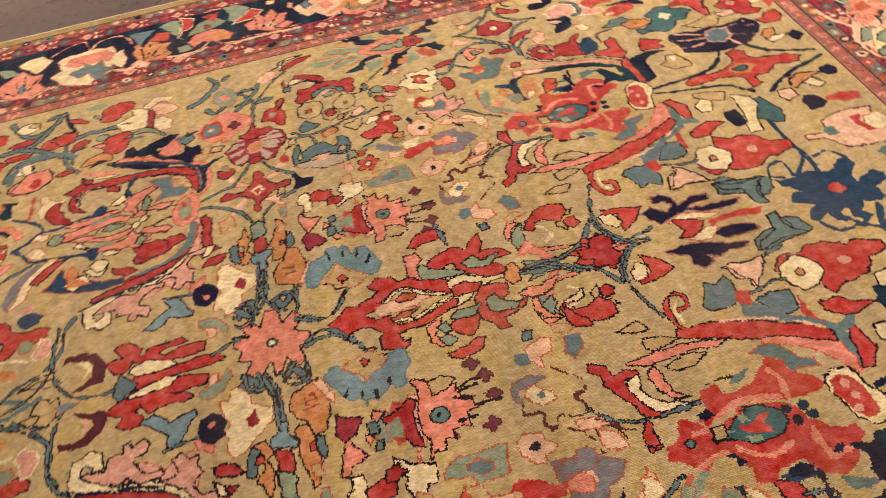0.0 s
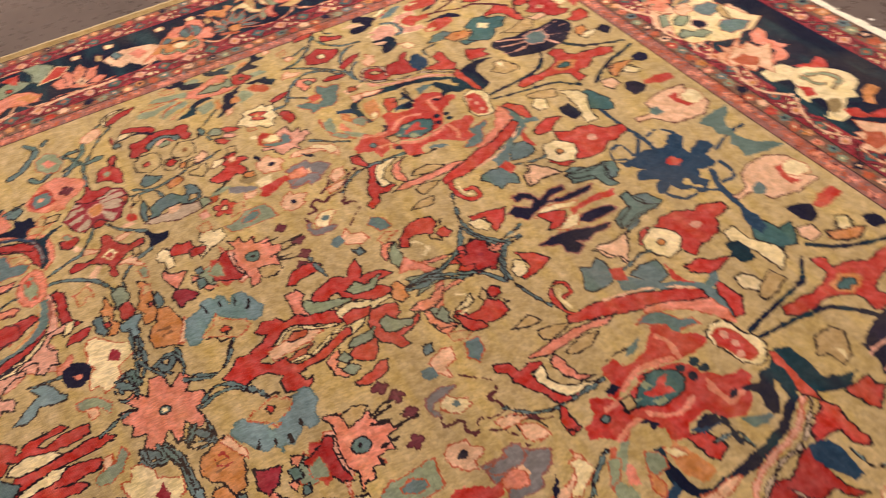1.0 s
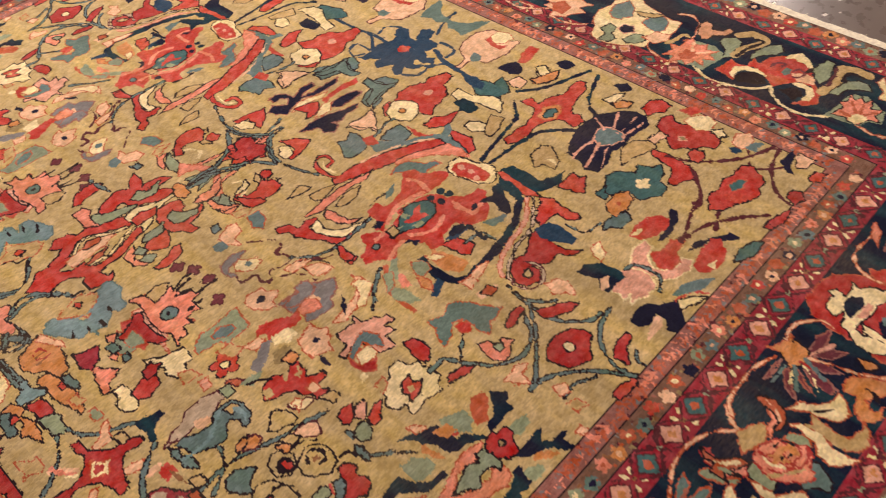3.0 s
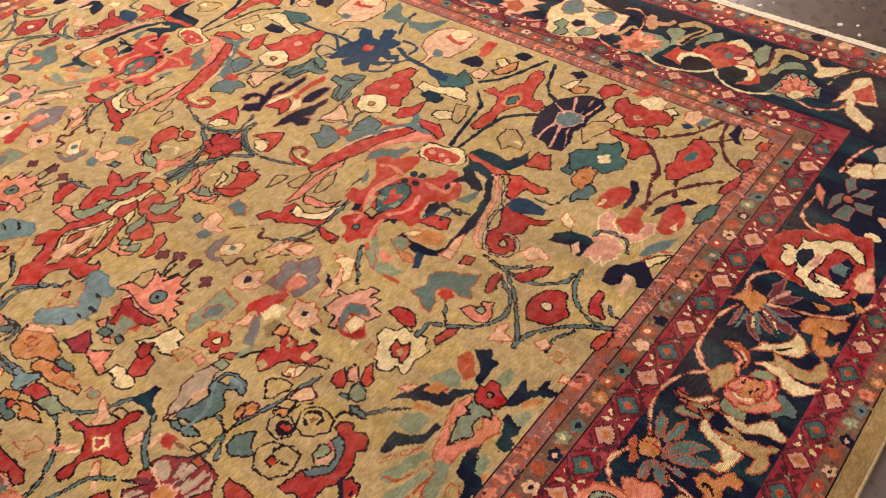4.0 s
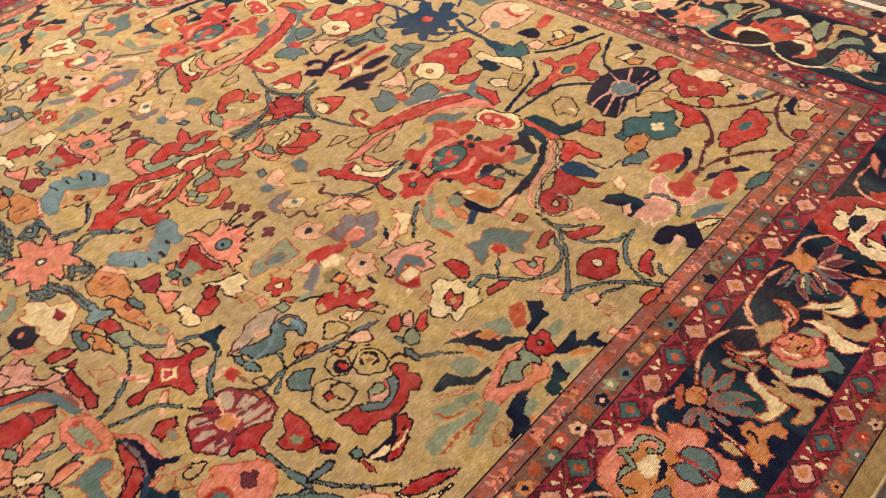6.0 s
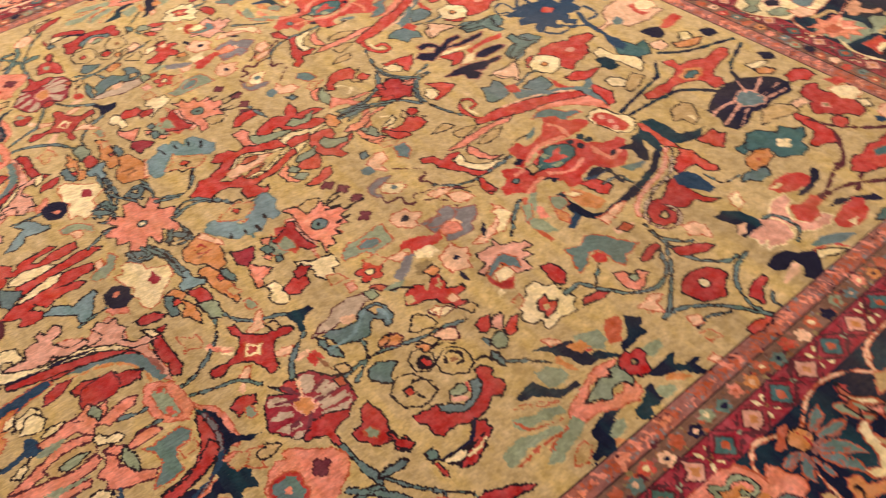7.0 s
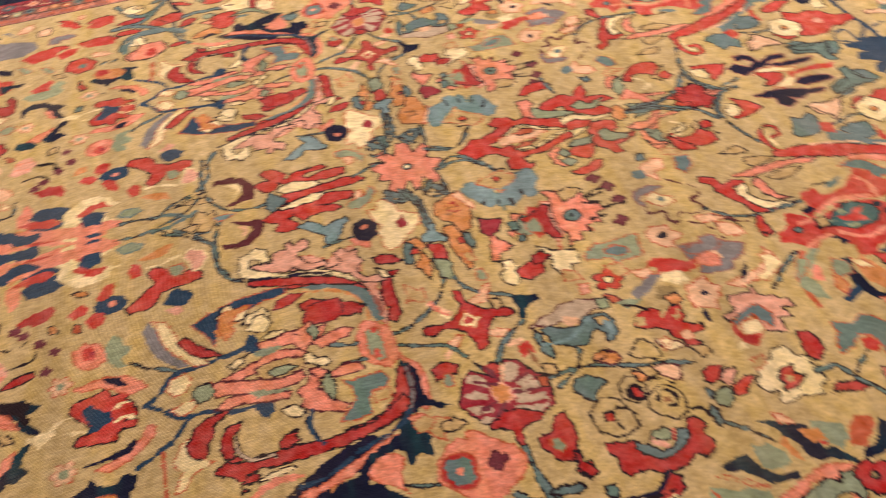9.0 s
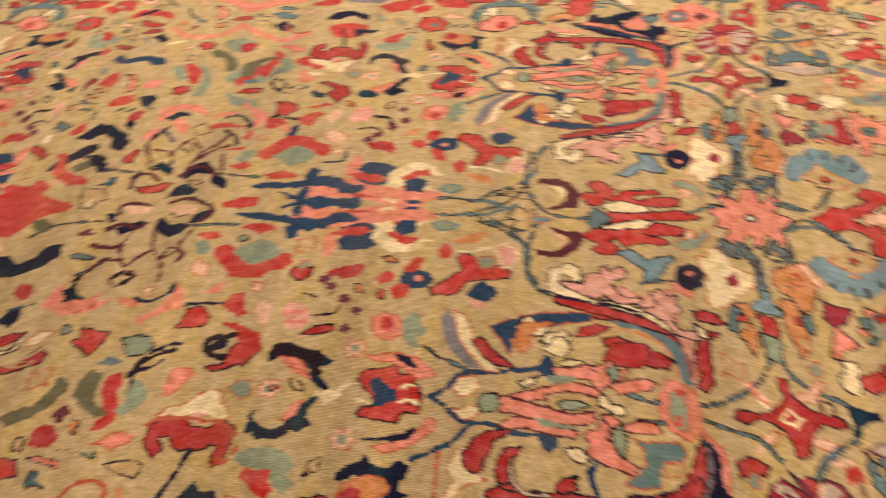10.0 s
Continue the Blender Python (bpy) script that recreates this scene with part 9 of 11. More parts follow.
motif("palmette"); patch("slate:rust", (1.011, -.391), (1.046, -.379), (1.076, -.383), (1.095, -.409), (1.106, -.436), (1.131, -.445), (1.136, -.47), (1.109, -.462), (1.087, -.457), (1.069, -.476), (1.07, -.45), (1.06, -.425), (1.032, -.404)); patch("red-", (1.015, -.431), (1.04, -.413), (1.074, -.425), (1.067, -.448), (1.081, -.466), (1.109, -.483), (1.115, -.509), (1.1, -.521), (1.074, -.513), (1.057, -.521), (1.032, -.52), (.993, -.511), (.929, -.493), (.899, -.504), (.874, -.517), (.854, -.533), (.843, -.513), (.87, -.485), (.867, -.462), (.877, -.442), (.914, -.435), (.915, -.462), (.94, -.471), (.982, -.462)); patch("red-", (.802, -.496), (.838, -.515), (.856, -.542), (.894, -.526), (.934, -.507), (1.003, -.516), (1.033, -.53), (1.047, -.57), (1.076, -.6), (1.117, -.614), (1.126, -.631), (1.108, -.648), (1.086, -.646), (1.097, -.667), (1.086, -.684), (1.052, -.7), (1.02, -.693), (.998, -.67), (.99, -.647), (.969, -.653), (.939, -.656), (.914, -.68), (.888, -.672), (.888, -.64), (.877, -.617), (.865, -.594), (.832, -.603), (.805, -.622), (.777, -.593), (.749, -.577), (.752, -.549), (.776, -.543), (.794, -.53)); stroke("salmon-", .013, "e", (.879, -.519), (.929, -.493), (.976, -.498), (1.016, -.508)); stroke("salmon-", .013, "e", (1.031, -.443), (1.041, -.469), (1.035, -.514)); stroke("salmon-", .013, "e", (.888, -.592), (.914, -.615), (.949, -.626), (.989, -.61)); stroke("salmon-", .013, "e", (1.042, -.594), (1.041, -.63), (1.047, -.658), (1.081, -.655)); stroke("salmon-", .013, "e", (.861, -.535), (.819, -.539)); stroke("salmon-", .013, "e", (.799, -.61), (.831, -.597), (.86, -.594)); patch("teal", (.846, -.559), (.89, -.546), (.911, -.525), (.943, -.513), (.978, -.518), (1.004, -.539), (1.009, -.566), (.983, -.587), (.956, -.592), (.924, -.595), (.898, -.577), (.879, -.567), (.853, -.569)); patch("sage-", (.853, -.56), (.886, -.549), (.897, -.556), (.875, -.563)); patch("sage-", (.915, -.521), (.935, -.518), (.935, -.541), (.918, -.543)); patch("sage-", (.916, -.576), (.941, -.575), (.939, -.59), (.917, -.587)); patch("red-", (.903, -.545), (.937, -.549), (.961, -.536), (.98, -.535), (.958, -.553), (.969, -.566), (.968, -.58), (.941, -.575), (.917, -.563)); disc("navy-", 1.017, -.539, .011); disc("navy-", 1.025, -.57, .011); disc("navy-", 1.052, -.542, .011); disc("navy-", 1.057, -.565, .011); disc("slate", .804, -.556, .01); patch("night-", (.847, -.499), (.869, -.489), (.877, -.508), (.855, -.518)); patch("night-", (.852, -.599), (.875, -.598), (.886, -.623), (.871, -.629), (.869, -.611)); patch("slate-", (.936, -.45), (.96, -.432), (.991, -.426), (.972, -.447), (.955, -.455)); patch("navy-", (.948, -.665), (.98, -.654), (.997, -.666), (.998, -.687), (.973, -.687), (.954, -.677)); patch("night-", (1.051, -.654), (1.067, -.636), (1.08, -.641), (1.067, -.659))
motif("claw"); patch("navy-", (1.088, -.645), (1.125, -.656), (1.149, -.637), (1.175, -.638), (1.11, -.736), (1.093, -.731), (1.097, -.706), (1.109, -.679), (1.096, -.662)); patch("slate-", (1.05, -.716), (1.085, -.719), (1.094, -.735), (1.063, -.736)); stroke("navy-", .012, "e", (1.004, -.682), (1, -.717), (.997, -.741))
motif("cartouche"); patch("cream", (1.126, -.492), (1.16, -.481), (1.184, -.487), (1.192, -.533), (1.214, -.569), (1.209, -.597), (1.181, -.625), (1.154, -.62), (1.137, -.597), (1.13, -.56), (1.119, -.526)); patch("red:rust", (1.132, -.507), (1.157, -.498), (1.171, -.508), (1.185, -.545), (1.186, -.583), (1.18, -.603), (1.151, -.606), (1.139, -.575), (1.126, -.536)); disc("rose-", 1.156, -.52, .008); disc("rose-", 1.158, -.552, .008); disc("rose-", 1.15, -.581, .008)
motif("leaf"); patch("red", (.681, -.308), (.714, -.325), (.722, -.352), (.745, -.344), (.777, -.359), (.765, -.38), (.739, -.376), (.74, -.405), (.757, -.44), (.776, -.464), (.819, -.473), (.773, -.484), (.747, -.472), (.732, -.433), (.713, -.404), (.695, -.369), (.698, -.346), (.673, -.329)); patch("cream", (.744, -.371), (.772, -.371), (.761, -.404), (.781, -.439), (.832, -.463), (.865, -.467), (.814, -.475), (.769, -.466), (.751, -.432), (.743, -.4))
motif("leaf"); patch("salmon", (.81, -.352), (.818, -.369), (.818, -.401), (.828, -.433), (.858, -.455), (.816, -.444), (.795, -.417), (.79, -.385))
motif("leaf"); patch("salmon", (.752, -.335), (.803, -.327), (.85, -.324), (.922, -.325), (.997, -.339), (.961, -.353), (.899, -.347), (.846, -.35), (.805, -.353))
motif("vine"); stroke("slate", .009, "e", (.64, -.417), (.686, -.459), (.74, -.477), (.801, -.476), (.861, -.473))
motif("leaf"); patch("red", (.743, -.477), (.755, -.488), (.748, -.514), (.752, -.538), (.736, -.541), (.721, -.533), (.722, -.513))
motif("lily", 3); patch("night:mauve", (.973, .086), (1.002, .102), (1.018, .087), (1.035, .073), (1.05, .094), (1.037, .113), (1.017, .11), (1.009, .133), (1.041, .139), (1.064, .118), (1.072, .088), (1.1, .1), (1.155, .101), (1.15, .078), (1.107, .079), (1.088, .068), (1.127, .06), (1.188, .058), (1.222, .056), (1.202, .037), (1.154, .038), (1.106, .048), (1.082, .061), (1.039, .05), (1.003, .035), (.982, .061)); patch("night:mauve", (.974, -.056), (1.017, -.048), (1.05, -.054), (1.091, -.061), (1.126, -.079), (1.177, -.088), (1.156, -.104), (1.116, -.099), (1.089, -.113), (1.061, -.098), (1.067, -.122), (1.04, -.136), (1.021, -.113), (1.022, -.088), (.997, -.075)); patch("night:mauve", (1.106, -.038), (1.132, -.023), (1.175, -.025), (1.213, -.039), (1.221, -.059), (1.179, -.062), (1.134, -.063)); patch("cream:rust", (1.02, .031), (1.055, .054), (1.093, .051), (1.122, .033), (1.154, .027), (1.121, .013), (1.082, .029), (1.044, .028)); patch("cream:rust", (1.048, -.037), (1.092, -.014), (1.11, -.006), (1.125, -.022), (1.101, -.049), (1.067, -.05)); patch("red", (1.032, .039), (1.075, .029), (1.107, .012), (1.085, -.015), (1.055, -.031), (1.025, -.024), (1.05, -.006), (1.039, .019)); patch("red-", (1.11, .009), (1.158, .014), (1.205, .018), (1.257, .009), (1.245, -.013), (1.2, -.006), (1.155, -.006), (1.114, -.012))
motif("leaf"); patch("sea", (1.182, .125), (1.213, .125), (1.256, .117), (1.291, .11), (1.289, .073), (1.28, .04), (1.259, .035), (1.253, .067), (1.219, .075), (1.185, .087))
motif("leaf"); patch("sea", (1.252, -.024), (1.278, -.019), (1.275, -.063), (1.288, -.089), (1.318, -.109), (1.272, -.108), (1.243, -.107), (1.211, -.115), (1.186, -.127), (1.198, -.098), (1.229, -.089), (1.25, -.077))
motif("tulip"); patch("peach", (1.072, -.146), (1.108, -.142), (1.124, -.153), (1.156, -.146), (1.183, -.14), (1.161, -.182), (1.125, -.22), (1.119, -.201), (1.102, -.181), (1.091, -.158))
motif("leaf"); patch("crimson:plum", (-.344, .451), (-.31, .461), (-.271, .464), (-.243, .444), (-.252, .402), (-.286, .397), (-.318, .403))
motif("leaf"); patch("crimson:plum", (-.397, .392), (-.355, .387), (-.324, .361), (-.353, .352), (-.387, .365))
motif("leaf"); patch("cream", (-.525, .375), (-.503, .392), (-.484, .396), (-.467, .396), (-.45, .36), (-.48, .356), (-.496, .339))
motif("leaf"); patch("cream", (-.473, .409), (-.448, .422), (-.407, .4), (-.421, .377), (-.455, .383))
motif("daisy_veins", 3); stroke("night-", .004, "e", (.084, 1.466), (.084, 1.538)); stroke("night-", .004, "e", (.108, 1.472), (.122, 1.541)); stroke("night-", .004, "e", (.133, 1.468), (.169, 1.536)); stroke("night-", .004, "e", (.148, 1.452), (.197, 1.479)); stroke("night-", .004, "e", (.151, 1.442), (.191, 1.423))
motif("daisy_veins", 3); stroke("night-", .004, "e", (-.328, 1.446), (-.34, 1.518)); stroke("night-", .004, "e", (-.314, 1.451), (-.307, 1.536)); stroke("night-", .004, "e", (-.298, 1.451), (-.269, 1.51)); stroke("night-", .004, "e", (-.29, 1.44), (-.245, 1.458))
motif("daisy_veins", 3); stroke("night-", .004, "e", (-.773, 1.42), (-.792, 1.502)); stroke("night-", .004, "e", (-.755, 1.43), (-.758, 1.521)); stroke("night-", .004, "e", (-.738, 1.423), (-.712, 1.478)); stroke("night-", .004, "e", (-.786, 1.408), (-.828, 1.444))
motif("palmette_veins"); stroke("crimson-", .006, "e", (.911, -1.533), (.907, -1.567), (.922, -1.597)); stroke("crimson-", .006, "e", (.935, -1.534), (.945, -1.568)); stroke("straw-", .005, "e", (.878, -1.568), (.908, -1.597), (.934, -1.613))
motif("flame_flower", 3); patch("red", (.251, .082), (.279, .103), (.314, .095), (.331, .074), (.369, .08), (.41, .069), (.447, .042), (.459, .018), (.444, -.009), (.411, .012), (.374, .035), (.341, .051), (.312, .048), (.287, .028), (.263, .018), (.242, .016), (.227, .033), (.261, .045), (.28, .063)); patch("red", (.144, -.003), (.171, .01), (.189, .033), (.23, .028), (.265, .028), (.3, .008), (.263, .005), (.241, -.008), (.255, -.028), (.291, -.024), (.306, -.057), (.352, -.06), (.398, -.044), (.43, -.027), (.467, -.02), (.499, -.023), (.484, -.045), (.437, -.054), (.4, -.068), (.368, -.084), (.328, -.079), (.302, -.085), (.309, -.112), (.326, -.108), (.313, -.129), (.283, -.131), (.257, -.115), (.256, -.085), (.266, -.071), (.244, -.049), (.219, -.037), (.19, -.048), (.176, -.059), (.164, -.028)); patch("peach:rust", (.26, .012), (.299, .02), (.342, .023), (.377, .02), (.399, .001), (.364, -.016), (.319, -.021), (.292, -.019), (.265, -.022)); patch("rust", (.311, .017), (.338, .035), (.366, .021), (.351, .003), (.316, .006)); patch("rust", (.292, -.037), (.326, -.022), (.364, -.022), (.337, -.044), (.298, -.048)); stroke("cream:ink", .009, "e", (.292, .021), (.318, .044), (.347, .045), (.384, .016), (.435, -.006)); stroke("cream:ink", .009, "e", (.3, -.047), (.354, -.052), (.393, -.034), (.432, -.02), (.473, -.025)); patch("cream", (.442, .032), (.476, .045), (.53, .029), (.573, .029), (.6, .03), (.582, 0), (.535, -.004), (.504, -.02), (.484, -.041), (.453, -.05), (.467, -.016), (.449, 0)); patch("red", (.453, .01), (.484, .02), (.523, .002), (.506, -.021), (.474, -.019), (.451, -.02)); patch("apricot", (.592, .028), (.613, .039), (.626, .012), (.618, -.023), (.596, -.03), (.582, -.004))
motif("lobed_flower", 3); patch("red", (.404, .086), (.42, .121), (.454, .133), (.486, .14), (.517, .122), (.531, .147), (.56, .166), (.561, .129), (.545, .099), (.568, .103), (.601, .097), (.619, .069), (.586, .067), (.558, .065), (.579, .049), (.597, .02), (.57, .013), (.54, .014), (.51, .035), (.485, .054), (.471, .085), (.458, .086), (.433, .073)); patch("sage", (.495, .083), (.526, .096), (.543, .075), (.562, .082), (.593, .085), (.559, .049), (.529, .053), (.508, .061)); patch("sage", (.373, .077), (.398, .112), (.415, .09), (.441, .076), (.482, .065), (.496, .05), (.461, .043), (.419, .048), (.385, .061)); patch("salmon", (.359, .154), (.393, .158), (.404, .129), (.383, .099), (.389, .059), (.36, .08))
motif("lobed_flower", 3); patch("red", (.492, -.072), (.498, -.035), (.525, -.01), (.556, -.008), (.582, -.023), (.58, -.055), (.559, -.07), (.537, -.051), (.524, -.072), (.538, -.094), (.578, -.099), (.604, -.081), (.623, -.076), (.604, -.103), (.572, -.12), (.547, -.119), (.558, -.151), (.534, -.153), (.513, -.126), (.497, -.111)); patch("sage", (.522, -.055), (.546, -.041), (.559, -.068), (.589, -.084), (.608, -.078), (.584, -.105), (.542, -.101), (.521, -.089)); patch("red", (.416, -.099), (.449, -.088), (.479, -.08), (.498, -.097), (.481, -.133), (.463, -.147), (.436, -.134), (.419, -.12)); patch("sage", (.42, -.083), (.449, -.062), (.477, -.063), (.505, -.063), (.485, -.089), (.455, -.091)); patch("salmon", (.364, -.089), (.39, -.077), (.408, -.073), (.395, -.099), (.383, -.119), (.395, -.141), (.416, -.15), (.391, -.157), (.368, -.136)); patch("sage", (.39, -.099), (.415, -.086), (.425, -.113), (.406, -.124)); patch("sage", (.386, -.132), (.413, -.124), (.428, -.145), (.405, -.158))
motif("leaf", 3); patch("red", (.397, -.179), (.42, -.175), (.448, -.171), (.472, -.157), (.491, -.16), (.48, -.186), (.455, -.2), (.427, -.202), (.403, -.194))
motif("leaf", 3); patch("red", (.375, .18), (.404, .217), (.438, .224), (.468, .221), (.48, .196), (.452, .181), (.421, .182), (.396, .17))
motif("hook", 3); stroke("slate", .008, "e", (.464, .236), (.469, .194), (.475, .155))
motif("stem", 3); stroke("slate", .009, "e", (.071, .043), (.123, .019), (.16, .03), (.187, .068), (.201, .092))
motif("stem", 3); stroke("slate", .009, "e", (.08, -.05), (.123, -.035), (.169, -.046), (.204, -.085), (.216, -.108))
motif("stem", 3); stroke("ink-", .005, "e", (.214, -.105), (.237, -.105), (.241, -.128), (.262, -.136))
motif("stem", 3); stroke("ink-", .005, "e", (.153, .13), (.168, .134), (.178, .106), (.199, .103))
motif("vine", 3); stroke("slate", .008, "e", (.623, .003), (.669, .01), (.717, -.018), (.78, -.051))
motif("vine", 3); stroke("slate", .008, "e", (.632, .008), (.671, .017), (.728, .012), (.766, .029))
motif("blossom", 3); patch("salmon", (.593, -.062), (.628, -.051), (.662, -.054), (.707, -.036), (.679, -.074), (.652, -.085), (.624, -.084)); patch("salmon", (.619, -.09), (.638, -.084), (.641, -.121), (.665, -.148), (.677, -.165), (.636, -.152), (.621, -.123)); patch("sage", (.639, -.115), (.67, -.095), (.678, -.118), (.659, -.151))
motif("leaf", 3); patch("red", (.689, -.131), (.701, -.164), (.727, -.186), (.732, -.209), (.693, -.204), (.681, -.177)); patch("cream", (.694, -.124), (.725, -.108), (.746, -.096), (.743, -.123), (.719, -.133))
motif("hook", 3); stroke("slate", .008, "e", (.015, .119), (.055, .141), (.08, .107), (.072, .065))
motif("hook", 3); stroke("slate", .008, "e", (-.075, .129), (-.044, .119), (-.041, .067), (-.074, .067), (-.08, .102))
motif("stem", 3); stroke("slate", .008, "e", (-.006, .268), (-.013, .193), (-.024, .111), (-.039, .057))
motif("stem", 3); stroke("slate", .008, "e", (-.011, .16), (.005, .123), (.031, .082))
motif("hook", 3); stroke("slate", .008, "e", (.052, -.088), (.023, -.129), (.054, -.148), (.08, -.134), (.077, -.086))
motif("hook", 3); stroke("slate", .008, "e", (-.068, -.089), (-.059, -.127), (-.03, -.125), (-.035, -.091))
motif("stem", 3); stroke("slate", .008, "e", (-.139, .002), (-.085, .023), (-.057, .027))
motif("stem", 3); stroke("slate", .009, "e", (-.023, -.105), (-.006, -.16), (-.003, -.216), (-.001, -.258))
motif("stem", 3); stroke("slate", .008, "e", (.09, .047), (.131, .023), (.168, .035), (.208, .1))
motif("stem", 3); stroke("slate", .008, "e", (.072, -.047), (.121, -.014), (.168, -.037), (.209, -.091))
motif("spray"); patch("sage:rust", (-.17, -.1), (-.145, -.082), (-.122, -.078), (-.103, -.051), (-.094, -.076), (-.117, -.111), (-.146, -.125), (-.17, -.123)); patch("peach:rust", (-.146, -.055), (-.126, -.056), (-.126, -.082), (-.151, -.089))
motif("faded_spray"); patch("red-", (.459, -.524), (.495, -.539), (.532, -.574), (.513, -.587), (.465, -.566), (.439, -.544)); patch("cream-", (.456, -.573), (.497, -.581), (.501, -.613), (.47, -.614), (.449, -.595)); patch("olive-", (.428, -.61), (.463, -.613), (.467, -.64), (.432, -.654), (.414, -.636)); patch("greyblue-", (.367, -.602), (.405, -.586), (.433, -.569), (.414, -.607), (.38, -.629)); patch("sage-", (.321, -.619), (.365, -.62), (.391, -.633), (.346, -.645))
motif("bird_leaf", 3); patch("sky:slate", (.107, .134), (.109, .176), (.124, .214), (.149, .224), (.165, .231), (.172, .252), (.193, .255), (.203, .24), (.215, .251), (.229, .237), (.234, .207), (.253, .232), (.272, .229), (.285, .201), (.303, .156), (.29, .126), (.268, .124), (.249, .137), (.223, .161), (.197, .181), (.192, .201), (.174, .179), (.157, .164), (.141, .14), (.123, .125)); patch("straw:rust", (.144, .143), (.172, .161), (.195, .198), (.202, .17), (.249, .137), (.26, .119), (.243, .105), (.22, .093), (.187, .115)); patch("red", (.186, .138), (.2, .145), (.212, .128), (.196, .12)); stroke("ink-", .004, "e", (.172, .241), (.177, .209)); stroke("ink-", .004, "e", (.213, .243), (.213, .211)); stroke("ink-", .004, "e", (.251, .224), (.243, .193)); stroke("ink-", .004, "e", (.281, .196), (.269, .169))
motif("bird_leaf", 3); patch("sky:slate", (.114, -.148), (.129, -.128), (.147, -.13), (.161, -.147), (.178, -.165), (.198, -.197), (.213, -.186), (.235, -.169), (.258, -.152), (.268, -.136), (.291, -.125), (.31, -.145), (.308, -.171), (.293, -.191), (.29, -.225), (.27, -.231), (.255, -.214), (.245, -.234), (.23, -.237), (.22, -.25), (.204, -.236), (.195, -.253), (.186, -.23), (.166, -.237), (.151, -.218), (.144, -.208), (.132, -.196), (.121, -.179)); patch("straw:rust", (.155, -.139), (.177, -.126), (.213, -.113), (.233, -.115), (.25, -.131), (.258, -.151), (.235, -.166), (.206, -.192), (.184, -.165)); patch("red", (.195, -.133), (.208, -.125), (.22, -.138), (.207, -.147)); stroke("ink-", .004, "e", (.152, -.218), (.16, -.199)); stroke("ink-", .004, "e", (.186, -.233), (.192, -.213)); stroke("ink-", .004, "e", (.22, -.244), (.219, -.222)); stroke("ink-", .004, "e", (.254, -.215), (.255, -.193))
motif("coral_strand"); patch("salmon:plum", (-.557, -.572), (-.541, -.551), (-.511, -.557), (-.466, -.569), (-.408, -.58), (-.36, -.579), (-.347, -.597), (-.389, -.61), (-.437, -.611), (-.482, -.598), (-.515, -.591), (-.54, -.592))
motif("coral_strand"); patch("salmon:plum", (-.525, -.549), (-.492, -.535), (-.46, -.526), (-.421, -.511), (-.384, -.509), (-.349, -.52), (-.342, -.542), (-.387, -.533), (-.425, -.54), (-.463, -.554), (-.493, -.56))
motif("coral_strand"); patch("salmon:plum", (-.444, -.474), (-.403, -.474), (-.376, -.463), (-.342, -.482), (-.331, -.509), (-.343, -.531), (-.37, -.5), (-.4, -.499), (-.432, -.497)); patch("salmon:plum", (-.393, -.464), (-.351, -.461), (-.323, -.448), (-.309, -.472), (-.286, -.465), (-.297, -.491), (-.321, -.507), (-.336, -.516), (-.349, -.485))
motif("coral_strand"); patch("salmon:plum", (-.326, -.511), (-.282, -.493), (-.249, -.487), (-.231, -.501), (-.247, -.515), (-.28, -.52), (-.309, -.529))
motif("coral_strand"); patch("salmon:plum", (-.346, -.582), (-.319, -.582), (-.298, -.599), (-.265, -.59), (-.236, -.596), (-.229, -.613), (-.27, -.618), (-.307, -.614), (-.337, -.606))
motif("coral_strand"); patch("salmon:plum", (-.379, -.628), (-.356, -.613), (-.34, -.592), (-.328, -.61), (-.335, -.632), (-.323, -.644), (-.302, -.674), (-.272, -.691), (-.29, -.706), (-.324, -.695), (-.346, -.688), (-.374, -.668), (-.363, -.65))
motif("coral_strand"); patch("salmon:plum", (-.546, -.62), (-.518, -.6), (-.471, -.602), (-.426, -.615), (-.381, -.622), (-.394, -.641), (-.44, -.632), (-.485, -.623), (-.516, -.627))
motif("coral_heart"); patch("straw:plum", (-.453, -.541), (-.412, -.532), (-.376, -.535), (-.344, -.546), (-.356, -.57), (-.39, -.582), (-.426, -.581), (-.45, -.567)); patch("sage", (-.431, -.559), (-.409, -.55), (-.385, -.552), (-.364, -.563), (-.394, -.574), (-.42, -.578))
motif("leaf"); patch("sage", (-.59, -.562), (-.575, -.545), (-.551, -.551), (-.54, -.572), (-.555, -.592), (-.574, -.594))
motif("leaf"); patch("sage-", (-.472, -.598), (-.424, -.606), (-.374, -.615), (-.415, -.619), (-.456, -.616))
motif("leaf"); patch("sage", (-.337, -.474), (-.319, -.459), (-.305, -.485), (-.32, -.502))
motif("leaf"); patch("sage", (-.32, -.609), (-.303, -.597), (-.294, -.65), (-.306, -.67), (-.318, -.648))
motif("leaf"); patch("sage-", (-.458, -.499), (-.418, -.492), (-.39, -.498), (-.421, -.51), (-.447, -.513))
motif("bead_blossom"); patch("cream", (-.349, -.539), (-.333, -.532), (-.322, -.552), (-.332, -.566), (-.346, -.56)); patch("cream", (-.328, -.557), (-.309, -.554), (-.296, -.572), (-.309, -.584), (-.325, -.577))
motif("leaf"); patch("cream", (-.509, -.516), (-.48, -.502), (-.462, -.493), (-.475, -.516), (-.497, -.534))
motif("leaf"); patch("cream", (-.414, -.663), (-.386, -.657), (-.365, -.677), (-.375, -.696), (-.398, -.682))
motif("leaf"); patch("cream", (-.46, -.426), (-.441, -.395), (-.422, -.394), (-.405, -.422), (-.422, -.444), (-.443, -.442))
